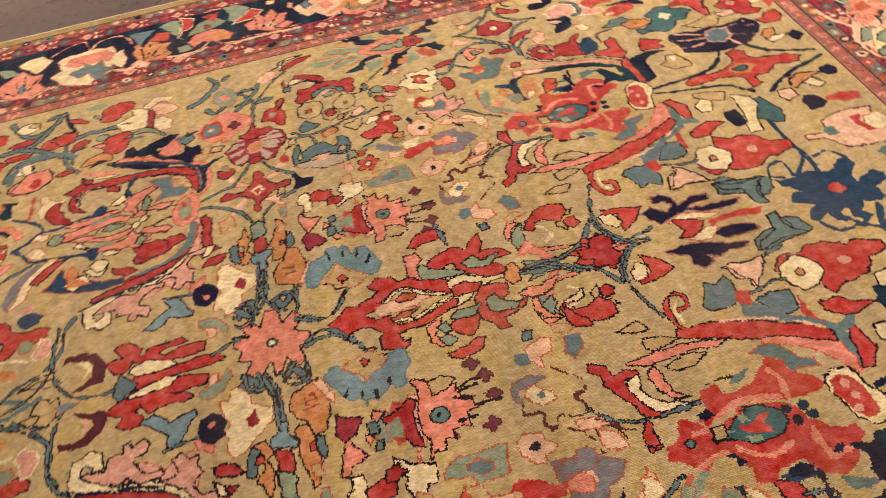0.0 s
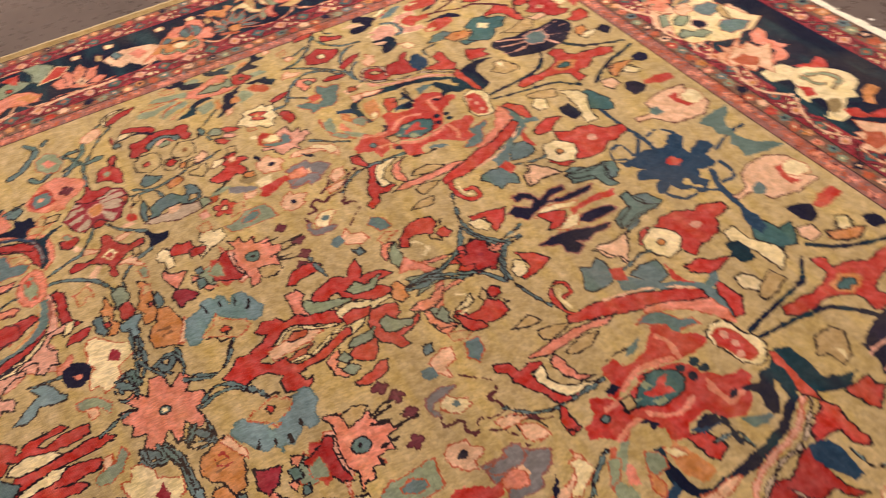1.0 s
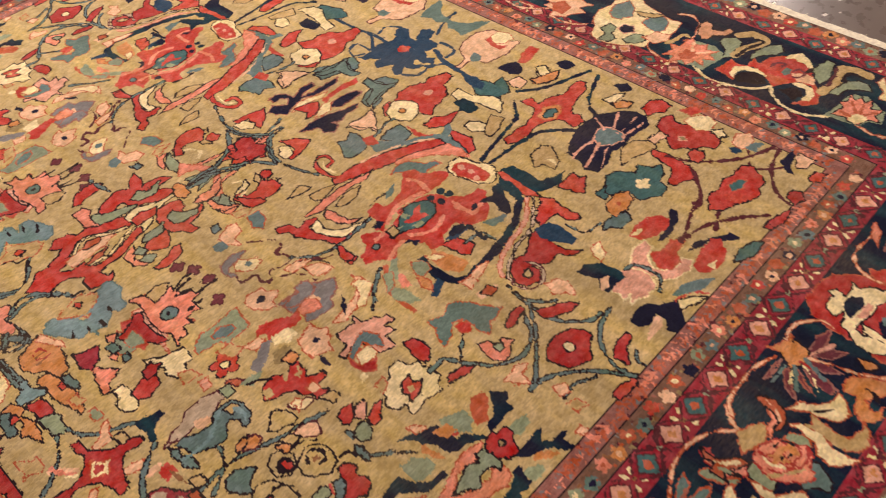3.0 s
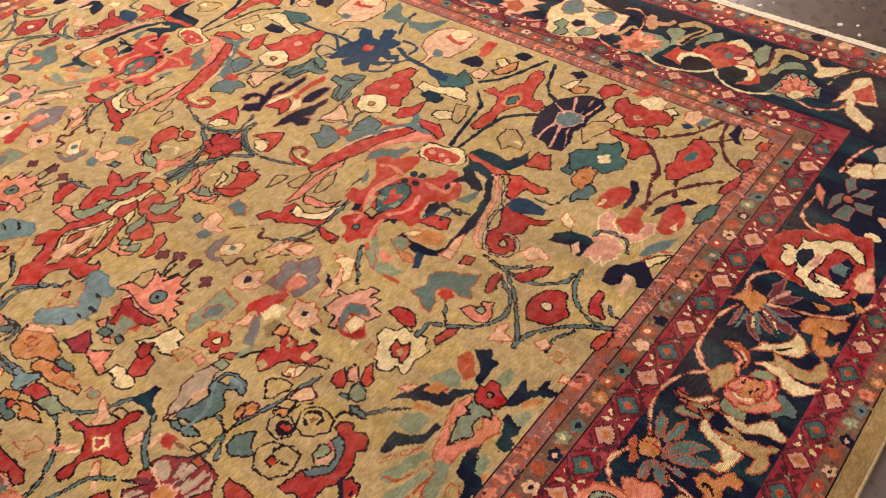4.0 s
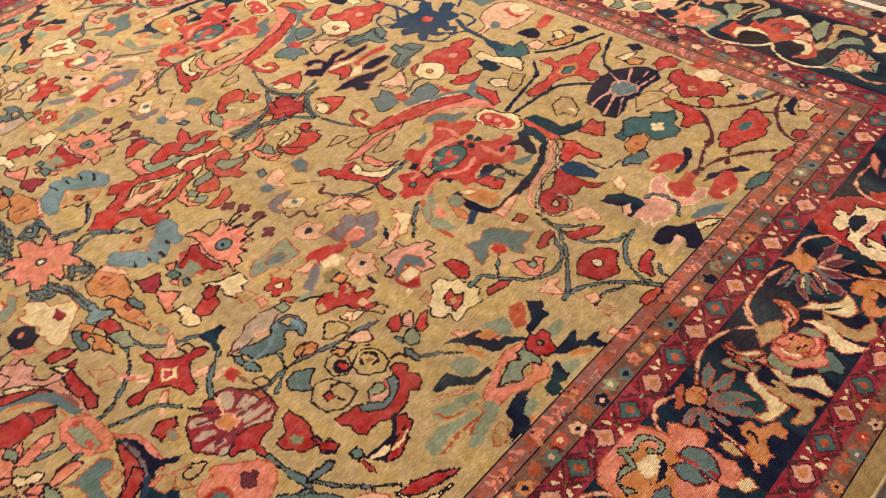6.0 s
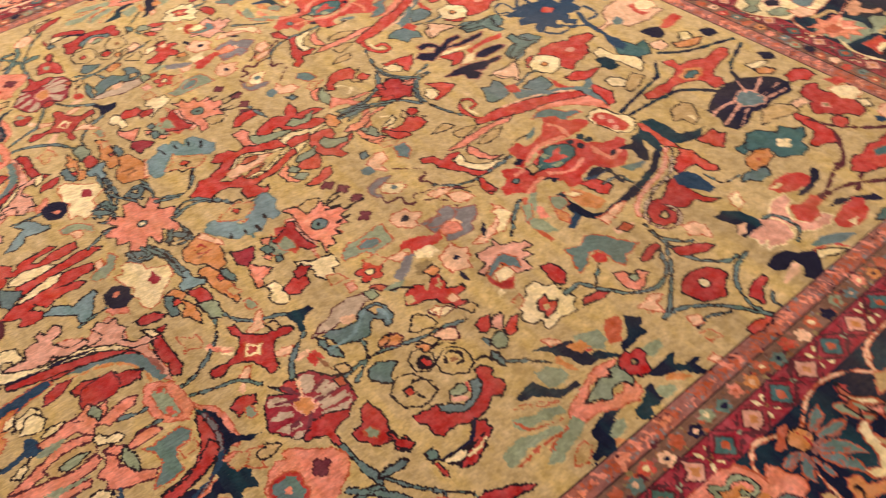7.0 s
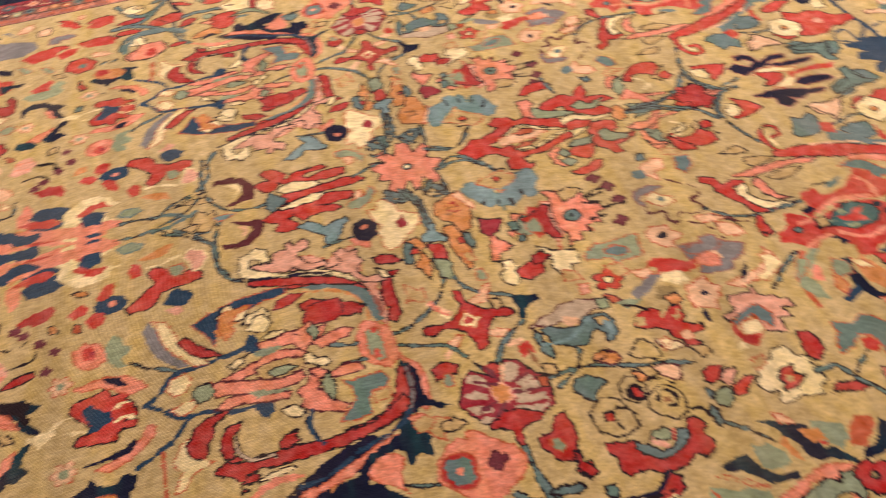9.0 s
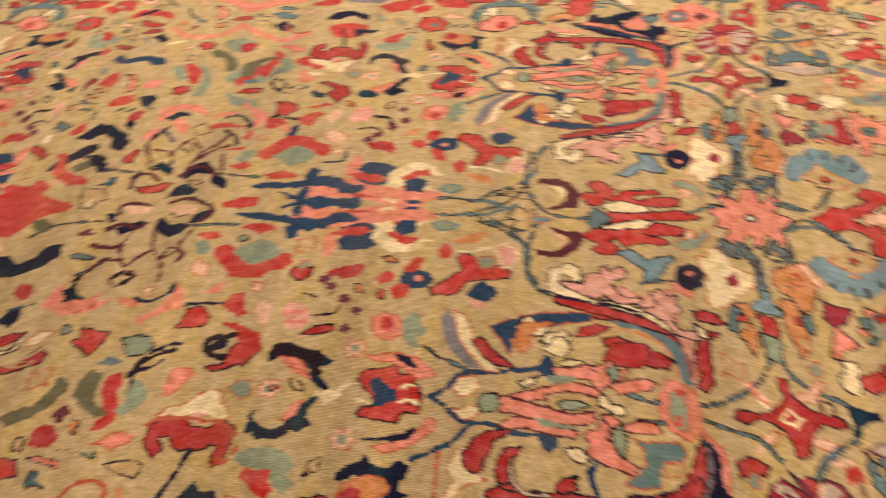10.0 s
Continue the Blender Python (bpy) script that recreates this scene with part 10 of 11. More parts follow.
motif("leaf"); patch("apricot:rust", (-.515, -.365), (-.486, -.357), (-.444, -.357), (-.475, -.375), (-.496, -.398), (-.486, -.42), (-.51, -.445), (-.523, -.411))
motif("scroll"); patch("crimson", (-.556, -.77), (-.536, -.751), (-.504, -.76), (-.46, -.756), (-.404, -.754), (-.349, -.758), (-.291, -.756), (-.244, -.749), (-.204, -.731), (-.167, -.704), (-.157, -.726), (-.185, -.753), (-.237, -.772), (-.298, -.786), (-.355, -.787), (-.41, -.789), (-.464, -.785), (-.496, -.79), (-.509, -.813), (-.495, -.824), (-.508, -.828), (-.501, -.804), (-.53, -.784))
motif("hook"); stroke("greige:ink", .008, "e", (-.507, -.698), (-.506, -.732), (-.482, -.761), (-.438, -.761)); patch("crimson", (-.425, -.735), (-.405, -.721), (-.387, -.721), (-.389, -.744), (-.41, -.756), (-.426, -.752))
motif("stem"); stroke("blue-", .009, "e", (-.351, -.683), (-.362, -.713), (-.357, -.743), (-.342, -.766))
motif("stem"); stroke("blue-", .009, "e", (-.399, -.846), (-.355, -.843), (-.319, -.827), (-.281, -.808), (-.231, -.79), (-.192, -.775), (-.161, -.746))
motif("scroll"); patch("salmon:rust", (-.406, -.863), (-.357, -.853), (-.316, -.838), (-.272, -.818), (-.227, -.798), (-.186, -.787), (-.214, -.816), (-.261, -.822), (-.296, -.852), (-.338, -.863), (-.384, -.878))
motif("navy_leaf"); patch("salmon:rust", (-.272, -.856), (-.248, -.83), (-.218, -.829), (-.197, -.846), (-.213, -.879), (-.206, -.922), (-.232, -.899), (-.257, -.885)); patch("navy-", (-.214, -.801), (-.191, -.788), (-.169, -.777), (-.154, -.773), (-.157, -.803), (-.131, -.821), (-.149, -.835), (-.146, -.859), (-.171, -.842), (-.187, -.857), (-.187, -.828), (-.206, -.826), (-.23, -.829), (-.252, -.832), (-.275, -.86), (-.275, -.884), (-.251, -.887), (-.229, -.909), (-.21, -.931), (-.232, -.944), (-.357, -.89), (-.327, -.861), (-.295, -.861), (-.276, -.839), (-.262, -.819), (-.232, -.812))
motif("stem"); stroke("slate", .008, "e", (-.211, -.903), (-.176, -.915), (-.15, -.922))
motif("leaf"); patch("crimson", (.113, -.932), (.123, -.954), (.135, -.987), (.12, -.991), (.106, -.964))
motif("leaf"); patch("straw", (-.116, -.795), (-.085, -.79), (-.062, -.809), (-.083, -.819), (-.106, -.817))
motif("leaf"); patch("straw:rust", (-.163, -.774), (-.136, -.764), (-.119, -.784), (-.142, -.802), (-.16, -.803))
motif("leaf"); patch("sage:rust", (.822, -.659), (.847, -.676), (.844, -.709), (.811, -.717), (.8, -.692))
motif("stem"); stroke("ink-", .005, "e", (.877, -.441), (.916, -.433), (.947, -.434))
motif("leaf"); patch("peach:rust", (.644, -.468), (.678, -.486), (.69, -.524), (.661, -.528), (.637, -.502))
motif("hook"); stroke("plum-", .006, "e", (.634, -.436), (.667, -.455), (.694, -.482), (.715, -.492))
motif("leaf"); patch("cream:rust", (.855, -.669), (.882, -.68), (.891, -.707), (.864, -.707))
motif("leaf"); patch("peach:rust", (.85, -.789), (.881, -.796), (.886, -.821), (.853, -.829))
motif("leaf"); patch("rust:ink", (.858, -.853), (.887, -.847), (.897, -.871), (.869, -.878))
motif("leaf"); patch("sage-", (.55, -1.01), (.57, -1.018), (.563, -1.04), (.541, -1.037))
motif("leaf"); patch("apricot-", (.519, -1.02), (.553, -1.027), (.557, -1.053), (.529, -1.052))
motif("leaf"); patch("straw:ink", (.422, -.777), (.453, -.784), (.462, -.811), (.435, -.811))
motif("leaf"); patch("apricot:ink", (.433, -.642), (.462, -.636), (.465, -.661), (.439, -.668))
motif("leaf"); patch("peach:rust", (.417, -.736), (.441, -.74), (.441, -.763), (.419, -.762))
motif("leaf"); patch("straw:rust", (.52, -.847), (.549, -.842), (.544, -.865), (.519, -.873))
motif("stem"); stroke("ink-", .005, "e", (.34, -.634), (.366, -.645), (.384, -.664))
motif("leaf"); patch("sage:ink", (.288, -.593), (.316, -.601), (.314, -.628), (.29, -.628))
motif("leaf"); patch("rose:rust", (.271, -.541), (.294, -.549), (.293, -.577), (.27, -.574))
motif("leaf"); patch("straw:ink", (.264, -.643), (.289, -.643), (.295, -.662), (.273, -.668))
motif("leaf"); patch("apricot:ink", (.285, -.801), (.305, -.807), (.311, -.83), (.29, -.827))
motif("stem"); stroke("ink-", .005, "e", (.354, -.916), (.377, -.921), (.382, -.941))
motif("leaf"); patch("peach:rust", (.49, -.97), (.513, -.979), (.518, -1.001), (.495, -.997))
motif("leaf"); patch("straw:ink", (.071, -.518), (.09, -.523), (.095, -.549), (.076, -.55))
motif("leaf"); patch("rust:ink", (.102, -.751), (.12, -.757), (.118, -.778), (.102, -.775))
motif("leaf"); patch("straw:ink", (.124, -.723), (.144, -.732), (.144, -.756), (.126, -.75))
motif("leaf"); patch("straw:ink", (.3, -.794), (.325, -.797), (.335, -.821), (.312, -.821))
motif("stem"); stroke("ink-", .005, "e", (.304, -.826), (.332, -.833), (.35, -.851))
motif("leaf"); patch("cream:ink", (-.151, -.339), (-.129, -.35), (-.12, -.379), (-.139, -.379))
motif("leaf"); patch("straw:rust", (.053, -.363), (.075, -.365), (.083, -.392), (.062, -.396))
motif("leaf"); patch("straw:rust", (.751, -1.184), (.778, -1.192), (.781, -1.218), (.753, -1.213))
motif("leaf"); patch("peach:rust", (.708, -1.233), (.733, -1.234), (.738, -1.252), (.715, -1.255))
motif("leaf"); patch("straw:ink", (.857, -.535), (.885, -.535), (.88, -.56), (.852, -.569))
motif("leaf"); patch("sage:ink", (.766, -.972), (.788, -.976), (.779, -.996), (.76, -.993))
motif("border_leaf"); patch("tawny:ink", (2.086, -.675), (2.131, -.651), (2.164, -.656), (2.16, -.678), (2.135, -.697), (2.141, -.726), (2.172, -.735), (2.163, -.75), (2.129, -.746), (2.108, -.714), (2.082, -.715), (2.073, -.699))
motif("border_leaf"); patch("sage:ink", (2.091, -.743), (2.121, -.751), (2.142, -.778), (2.128, -.801), (2.104, -.809), (2.073, -.808), (2.045, -.82), (2.02, -.797), (2.065, -.778))
motif("border_leaf"); patch("sage:ink", (2.088, -.856), (2.119, -.857), (2.161, -.872), (2.188, -.898), (2.164, -.925), (2.131, -.915), (2.105, -.883), (2.065, -.865))
motif("border_leaf"); stroke("straw-", .03, "e", (2.055, -.818), (2.102, -.825), (2.138, -.843), (2.171, -.855), (2.186, -.835), (2.184, -.802), (2.158, -.778)); stroke("ink-", .012, "e", (2.056, -.825), (2.112, -.833), (2.151, -.849), (2.171, -.851), (2.17, -.834))
motif("border_bloom"); patch("red:rust", (1.957, -.811), (1.998, -.817), (2.033, -.823), (2.019, -.843), (2.029, -.874), (2.078, -.872), (2.061, -.897), (2.11, -.903), (2.141, -.938), (2.153, -.967), (2.131, -1.014), (2.09, -1.052), (2.047, -1.084), (2.071, -1.106), (2.022, -1.103), (1.985, -1.115), (1.965, -1.098), (1.943, -1.059), (2.013, -1.084), (2.054, -1.067), (2.051, -1.024), (2.015, -1), (1.984, -.978), (2.029, -.929), (2.034, -.89), (1.998, -.862), (1.944, -.875), (1.956, -.846)); patch("crimson-", (2.092, -.918), (2.135, -.949), (2.142, -1), (2.103, -1.042), (2.071, -1.036), (2.056, -.991), (2.057, -.946)); patch("peach-", (2.076, -.989), (2.101, -1.029), (2.089, -1.059), (2.063, -1.069), (2.051, -1.024)); patch("rust-", (2.03, -.939), (2.041, -.972), (2.041, -1.007), (2.007, -.99), (1.998, -.97)); patch("cream-", (1.967, -.85), (2.006, -.85), (2.027, -.872), (2.037, -.903), (2.029, -.929), (2.015, -.947), (2.017, -.914), (2.005, -.88), (1.987, -.867), (1.955, -.872)); patch("ink-", (1.962, -.872), (1.994, -.876), (2.014, -.901), (2.017, -.932), (1.986, -.963), (1.965, -.942), (1.956, -.908), (1.938, -.895)); patch("cream-", (2.128, -.944), (2.159, -.946), (2.184, -.969), (2.171, -1.001), (2.126, -1.034), (2.139, -1.006), (2.141, -.98), (2.147, -.96)); patch("sea-", (2.061, -.961), (2.094, -.966), (2.093, -.984), (2.071, -.992), (2.054, -.979)); patch("cream-", (2.033, -1.015), (2.051, -1.037), (2.044, -1.072), (2.019, -1.091), (1.984, -1.089), (1.971, -1.065), (2.006, -1.074), (2.032, -1.057), (2.029, -1.035)); patch("ink-", (1.984, -.996), (2.017, -1.02), (2.017, -1.055), (1.993, -1.067), (1.964, -1.055), (1.975, -1.018))
motif("border_leaf"); patch("sage:ink", (2.131, -1.032), (2.168, -1.034), (2.205, -1.044), (2.194, -1.066), (2.149, -1.081), (2.104, -1.086), (2.075, -1.077), (2.097, -1.052))
motif("border_leaf"); stroke("straw-", .032, "e", (2.046, -1.1), (2.094, -1.108), (2.14, -1.106), (2.18, -1.094), (2.194, -1.111), (2.199, -1.136), (2.194, -1.165)); stroke("plum-", .012, "e", (2.079, -1.098), (2.125, -1.096), (2.175, -1.079)); stroke("ink-", .012, "e", (2.129, -1.118), (2.171, -1.119), (2.179, -1.138), (2.176, -1.16))
motif("border_leaf"); patch("sage:ink", (2.052, -1.115), (2.098, -1.123), (2.134, -1.133), (2.158, -1.155), (2.152, -1.191), (2.131, -1.207), (2.12, -1.176), (2.099, -1.149), (2.059, -1.142))
motif("border_vine"); stroke("cream-", .009, "e", (1.935, -.745), (1.911, -.798), (1.908, -.848), (1.926, -.91), (1.956, -.956), (1.982, -.976), (1.955, -.994), (1.932, -1.024), (1.92, -1.062), (1.924, -1.111), (1.95, -1.155), (1.972, -1.187))
motif("border_daisy"); patch("sage-", (1.955, -1.15), (2.021, -1.16), (2.065, -1.165), (2.094, -1.178), (2.099, -1.208), (2.083, -1.238), (2.065, -1.271), (2.013, -1.285), (1.995, -1.255), (1.967, -1.243), (1.96, -1.211)); patch("salmon:ink", (1.97, -1.161), (2.013, -1.174), (2.034, -1.16), (2.052, -1.174), (2.082, -1.17), (2.065, -1.191), (2.094, -1.194), (2.069, -1.212), (2.092, -1.224), (2.055, -1.235), (2.066, -1.264), (2.034, -1.257), (2.014, -1.278), (2.004, -1.251), (1.971, -1.241), (1.967, -1.212), (1.983, -1.201)); patch("cream-", (1.991, -1.203), (2.015, -1.217), (2.016, -1.242), (1.99, -1.248), (1.969, -1.23), (1.973, -1.212)); stroke("rust-", .008, "e", (2.014, -1.215), (2.053, -1.184)); stroke("rust-", .008, "e", (2.019, -1.222), (2.06, -1.216)); stroke("rust-", .008, "e", (2.017, -1.236), (2.05, -1.253)); stroke("rust-", .008, "e", (1.993, -1.205), (1.997, -1.178))
motif("border_daisy"); patch("sage-", (1.926, -.668), (1.981, -.661), (2.015, -.675), (2.046, -.684), (2.052, -.712), (2.06, -.742), (2.049, -.787), (2.014, -.8), (1.978, -.791), (1.935, -.783), (1.932, -.751), (1.919, -.716)); patch("salmon:rust", (1.926, -.648), (1.965, -.659), (1.986, -.637), (1.994, -.668), (2.031, -.665), (2.054, -.675), (2.029, -.702), (2.057, -.728), (2.027, -.739), (2.05, -.779), (2.01, -.757), (1.997, -.787), (1.98, -.756), (1.947, -.779), (1.955, -.744), (1.922, -.729), (1.936, -.709), (1.908, -.683), (1.941, -.678)); patch("rust-", (1.955, -.685), (1.989, -.691), (2.003, -.718), (1.987, -.736), (1.955, -.724), (1.939, -.703)); stroke("peach-", .01, "e", (1.997, -.71), (2.035, -.69)); stroke("peach-", .01, "e", (1.995, -.727), (2.023, -.753))
motif("border_leaf"); stroke("straw-", .014, "e", (1.985, -.626), (2.017, -.637), (2.053, -.643), (2.053, -.663))
motif("border_bloom"); stroke("wine-", .01, "e", (2.073, -.93), (2.098, -.935), (2.107, -.955), (2.086, -.956)); stroke("wine-", .01, "e", (2.085, -.992), (2.107, -1.001), (2.095, -1.022), (2.072, -1.02), (2.062, -1.007)); stroke("ink-", .01, "e", (2.104, -1.024), (2.127, -1.027))
motif("curl", 3); stroke("ink-", .006, "e", (.281, -.866), (.269, -.863), (.26, -.849), (.267, -.833), (.279, -.832), (.286, -.846)); stroke("ink-", .006, "e", (.307, -.878), (.315, -.862), (.332, -.862), (.343, -.881), (.335, -.898), (.32, -.896)); stroke("ink-", .006, "e", (.222, -.871), (.245, -.878), (.253, -.903), (.242, -.923), (.221, -.922), (.212, -.904))
motif("leaf_vein", 3); stroke("peach-", .006, "e", (.045, -.702), (.036, -.723), (.032, -.741)); stroke("sky-", .009, "e", (.136, -.676), (.168, -.681), (.201, -.68), (.233, -.66), (.256, -.643)); stroke("sky-", .007, "e", (.284, -.661), (.291, -.682), (.283, -.703)); stroke("sky-", .008, "e", (.13, -.149), (.162, -.171), (.202, -.177), (.247, -.179))
motif("notch", 3); patch("field-", (.421, -.652), (.422, -.672), (.405, -.695), (.397, -.69)); patch("field-", (.447, -.679), (.442, -.699), (.422, -.712), (.425, -.695)); patch("field-", (.351, -.671), (.366, -.68), (.362, -.699), (.346, -.695)); stroke("crimson-", .006, "e", (.062, -.194), (.081, -.186), (.089, -.206)); stroke("crimson-", .006, "e", (.063, -.21), (.078, -.219), (.093, -.218))
motif("leaf", 3); patch("cream:rust", (.369, -.774), (.399, -.755), (.391, -.738), (.374, -.745))
motif("leaf", 3); patch("apricot:ink", (.231, -.734), (.246, -.729), (.262, -.737), (.241, -.75), (.223, -.751))
motif("stem", 3); stroke("salmon-", .01, "e", (-.028, -.536), (-.044, -.51), (-.055, -.486)); stroke("cream-", .007, "e", (-.026, -.542), (-.042, -.527))
motif("petal_line", 3); stroke("wine-", .008, "e", (.018, -.741), (-.022, -.723)); stroke("wine-", .008, "e", (.027, -.733), (.01, -.697)); stroke("wine-", .008, "e", (.021, -.792), (-.004, -.815)); stroke("wine-", .008, "e", (.005, -.782), (-.028, -.793)); stroke("wine-", .008, "e", (.053, -.748), (.086, -.735)); stroke("wine-", .008, "e", (.05, -.769), (.096, -.777))
motif("hook", 3); stroke("cream-", .007, "e", (.247, -1.071), (.224, -1.078), (.2, -1.079)); stroke("ink-", .006, "e", (.247, -1.06), (.219, -1.066), (.199, -1.063))
motif("border_bloom", 3); patch("rust:ink", (1.021, -1.465), (1.036, -1.478), (1.039, -1.501), (1.029, -1.523), (1.006, -1.54), (.983, -1.539), (.972, -1.53), (.996, -1.527), (1.007, -1.508), (1.009, -1.485)); stroke("peach-", .007, "e", (1.026, -1.483), (1.018, -1.508), (1.001, -1.528)); patch("rust:ink", (.846, -1.441), (.846, -1.459), (.849, -1.481), (.874, -1.509), (.878, -1.529), (.859, -1.521), (.842, -1.508), (.84, -1.528), (.829, -1.503), (.814, -1.524), (.813, -1.497), (.814, -1.478), (.832, -1.48), (.829, -1.459)); stroke("cream-", .007, "e", (.836, -1.469), (.845, -1.491), (.864, -1.511)); stroke("sage-", .008, "e", (.831, -1.493), (.837, -1.509)); stroke("ink-", .007, "e", (.939, -1.545), (.963, -1.554), (.967, -1.574), (.944, -1.58), (.926, -1.57)); stroke("apricot-", .014, "e", (.909, -1.565), (.939, -1.559), (.958, -1.57), (.956, -1.59)); stroke("crimson-", .008, "e", (.926, -1.588), (.955, -1.594), (.971, -1.579)); stroke("crimson-", .008, "e", (.938, -1.608), (.962, -1.608), (.978, -1.597)); stroke("cream-", .007, "e", (.906, -1.544), (.903, -1.562), (.912, -1.583))
motif("border_leaf", 3); stroke("ink-", .007, "e", (1.179, -1.622), (1.178, -1.637), (1.166, -1.652)); stroke("ink-", .007, "e", (.68, -1.59), (.679, -1.604), (.667, -1.614)); stroke("ink-", .006, "e", (1.055, -1.541), (1.066, -1.572), (1.09, -1.594)); stroke("straw-", .009, "e", (1.026, -1.573), (1.03, -1.602), (1.02, -1.64)); stroke("straw-", .009, "e", (.818, -1.571), (.817, -1.6), (.798, -1.635))
motif("daisy_vein", 3); stroke("mauve-", .008, "e", (.696, -1.473), (.747, -1.469)); stroke("mauve-", .008, "e", (.699, -1.49), (.75, -1.507)); stroke("mauve-", .008, "e", (.693, -1.498), (.737, -1.539)); stroke("mauve-", .008, "e", (.684, -1.501), (.707, -1.549)); stroke("mauve-", .008, "e", (.668, -1.493), (.656, -1.53)); stroke("mauve-", .008, "e", (.659, -1.482), (.626, -1.491)); stroke("crimson-", .007, "e", (.696, -1.457), (.699, -1.472), (.694, -1.488)); stroke("crimson-", .007, "e", (1.157, -1.49), (1.156, -1.521)); stroke("slate-", .008, "e", (1.138, -1.488), (1.088, -1.516)); stroke("slate-", .008, "e", (1.126, -1.472), (1.077, -1.47)); stroke("slate-", .008, "e", (1.168, -1.495), (1.146, -1.546))
motif("star_petal", 3); patch("peach-", (-1.571, -.044), (-1.547, -.026), (-1.49, -.036), (-1.486, -.062), (-1.534, -.073)); stroke("plum-", .014, "e", (-1.567, -.07), (-1.573, -.04), (-1.541, -.026), (-1.49, -.036))
motif("star_petal", 3); patch("peach-", (-1.44, -.043), (-1.413, -.024), (-1.366, -.026), (-1.365, -.056), (-1.407, -.067)); stroke("plum-", .014, "e", (-1.442, -.021), (-1.405, -.002), (-1.346, -.021), (-1.321, -.05), (-1.341, -.08))
motif("star_petal", 3); patch("navy-", (-1.463, 0), (-1.457, .036), (-1.428, .06), (-1.387, .034), (-1.398, .012))
motif("star_petal", 3); patch("navy-", (-1.447, -.098), (-1.407, -.1), (-1.372, -.111), (-1.381, -.136), (-1.409, -.141))
motif("star_petal", 3); stroke("plum-", .012, "e", (-1.58, .031), (-1.582, .082), (-1.547, .092), (-1.513, .066)); stroke("plum-", .012, "e", (-1.557, .135), (-1.603, .208), (-1.599, .26)); stroke("plum-", .012, "e", (-1.457, .087), (-1.436, .12), (-1.396, .127), (-1.366, .095))
motif("star_petal", 3); stroke("plum-", .012, "e", (-1.577, -.125), (-1.545, -.107), (-1.495, -.117), (-1.48, -.1)); stroke("plum-", .012, "e", (-1.59, -.186), (-1.545, -.192), (-1.513, -.182)); stroke("plum-", .012, "e", (-1.4, -.227), (-1.384, -.183), (-1.346, -.201), (-1.352, -.231)); stroke("ink-", .012, "e", (-1.491, -.295), (-1.475, -.272), (-1.446, -.285), (-1.463, -.308))
motif("star_petal", 3); stroke("plum-", .011, "e", (-1.587, -.308), (-1.562, -.273), (-1.541, -.234), (-1.504, -.232)); stroke("ink-", .012, "e", (-1.579, -.368), (-1.577, -.329), (-1.576, -.289))
motif("leaf", 3); patch("salmon:rust", (-1.58, -.389), (-1.562, -.367), (-1.518, -.357), (-1.502, -.342), (-1.499, -.38), (-1.537, -.403))
motif("blossom", 3); patch("red:rust", (-1.12, -.462), (-1.139, -.435), (-1.118, -.417), (-1.078, -.437), (-1.069, -.477), (-1.092, -.503), (-1.125, -.52), (-1.146, -.51), (-1.128, -.487)); stroke("ink-", .016, "e", (-1.138, -.438), (-1.163, -.449), (-1.182, -.447), (-1.194, -.473), (-1.173, -.496), (-1.144, -.5))
motif("hook", 3); patch("ink-", (-1.049, -.485), (-1.044, -.46), (-1.01, -.451), (-.963, -.466), (-.918, -.478), (-.93, -.5), (-.919, -.534), (-.932, -.541), (-.951, -.505), (-.987, -.489), (-1.019, -.494))
motif("hook", 3); patch("salmon:rust", (-1.024, -.492), (-.996, -.487), (-.961, -.505), (-.947, -.531), (-.975, -.518))
motif("daisy", 3); petals("salmon", -1.015, -.57, .009, 6, .24)
motif("petal_line", 3); stroke("rust-", .009, "e", (-1.252, -.679), (-1.235, -.664), (-1.209, -.657), (-1.165, -.656), (-1.128, -.658), (-1.092, -.661), (-1.064, -.687)); stroke("rust-", .009, "e", (-1.087, -.74), (-1.06, -.745), (-1.051, -.714))
motif("leaf", 3); patch("salmon:rust", (-1.239, -.61), (-1.249, -.544), (-1.235, -.534), (-1.201, -.534), (-1.198, -.558), (-1.214, -.591))
motif("leaf", 3); patch("sage:ink", (-1.392, -.468), (-1.365, -.456), (-1.328, -.46), (-1.31, -.481), (-1.327, -.51), (-1.358, -.512))
motif("stem", 3); stroke("ink-", .012, "e", (-1.336, -.565), (-1.325, -.534), (-1.296, -.508), (-1.259, -.49))


# ---- the rug, knot by knot ----
def height(x, y):
    """The rug lies a little wavy on the floor."""
    return 0.0016 * np.sin(3.1 * x + 1.3 * y) + 0.0014 * np.sin(5.3 * y - 1.7 * x + 1.0) + 0.004 * np.exp(-(((y - 0.62) + 0.55 * (x - 0.35)) / 0.09) ** 2) * np.exp(-(((x - 0.35) / 0.5) ** 2))


rug = tagged(new("rug"), "large worn camel, red and navy floral wool rug on concrete", "rug")


def cells():
    """The cells of each owner."""
    flat_owner = owner.ravel()
    row = np.argsort(flat_owner, kind="stable")
    marks = np.searchsorted(flat_owner[row], np.arange(len(PARTS) + 1))
    return lambda k: np.divmod(row[marks[k]:marks[k + 1]], NY)


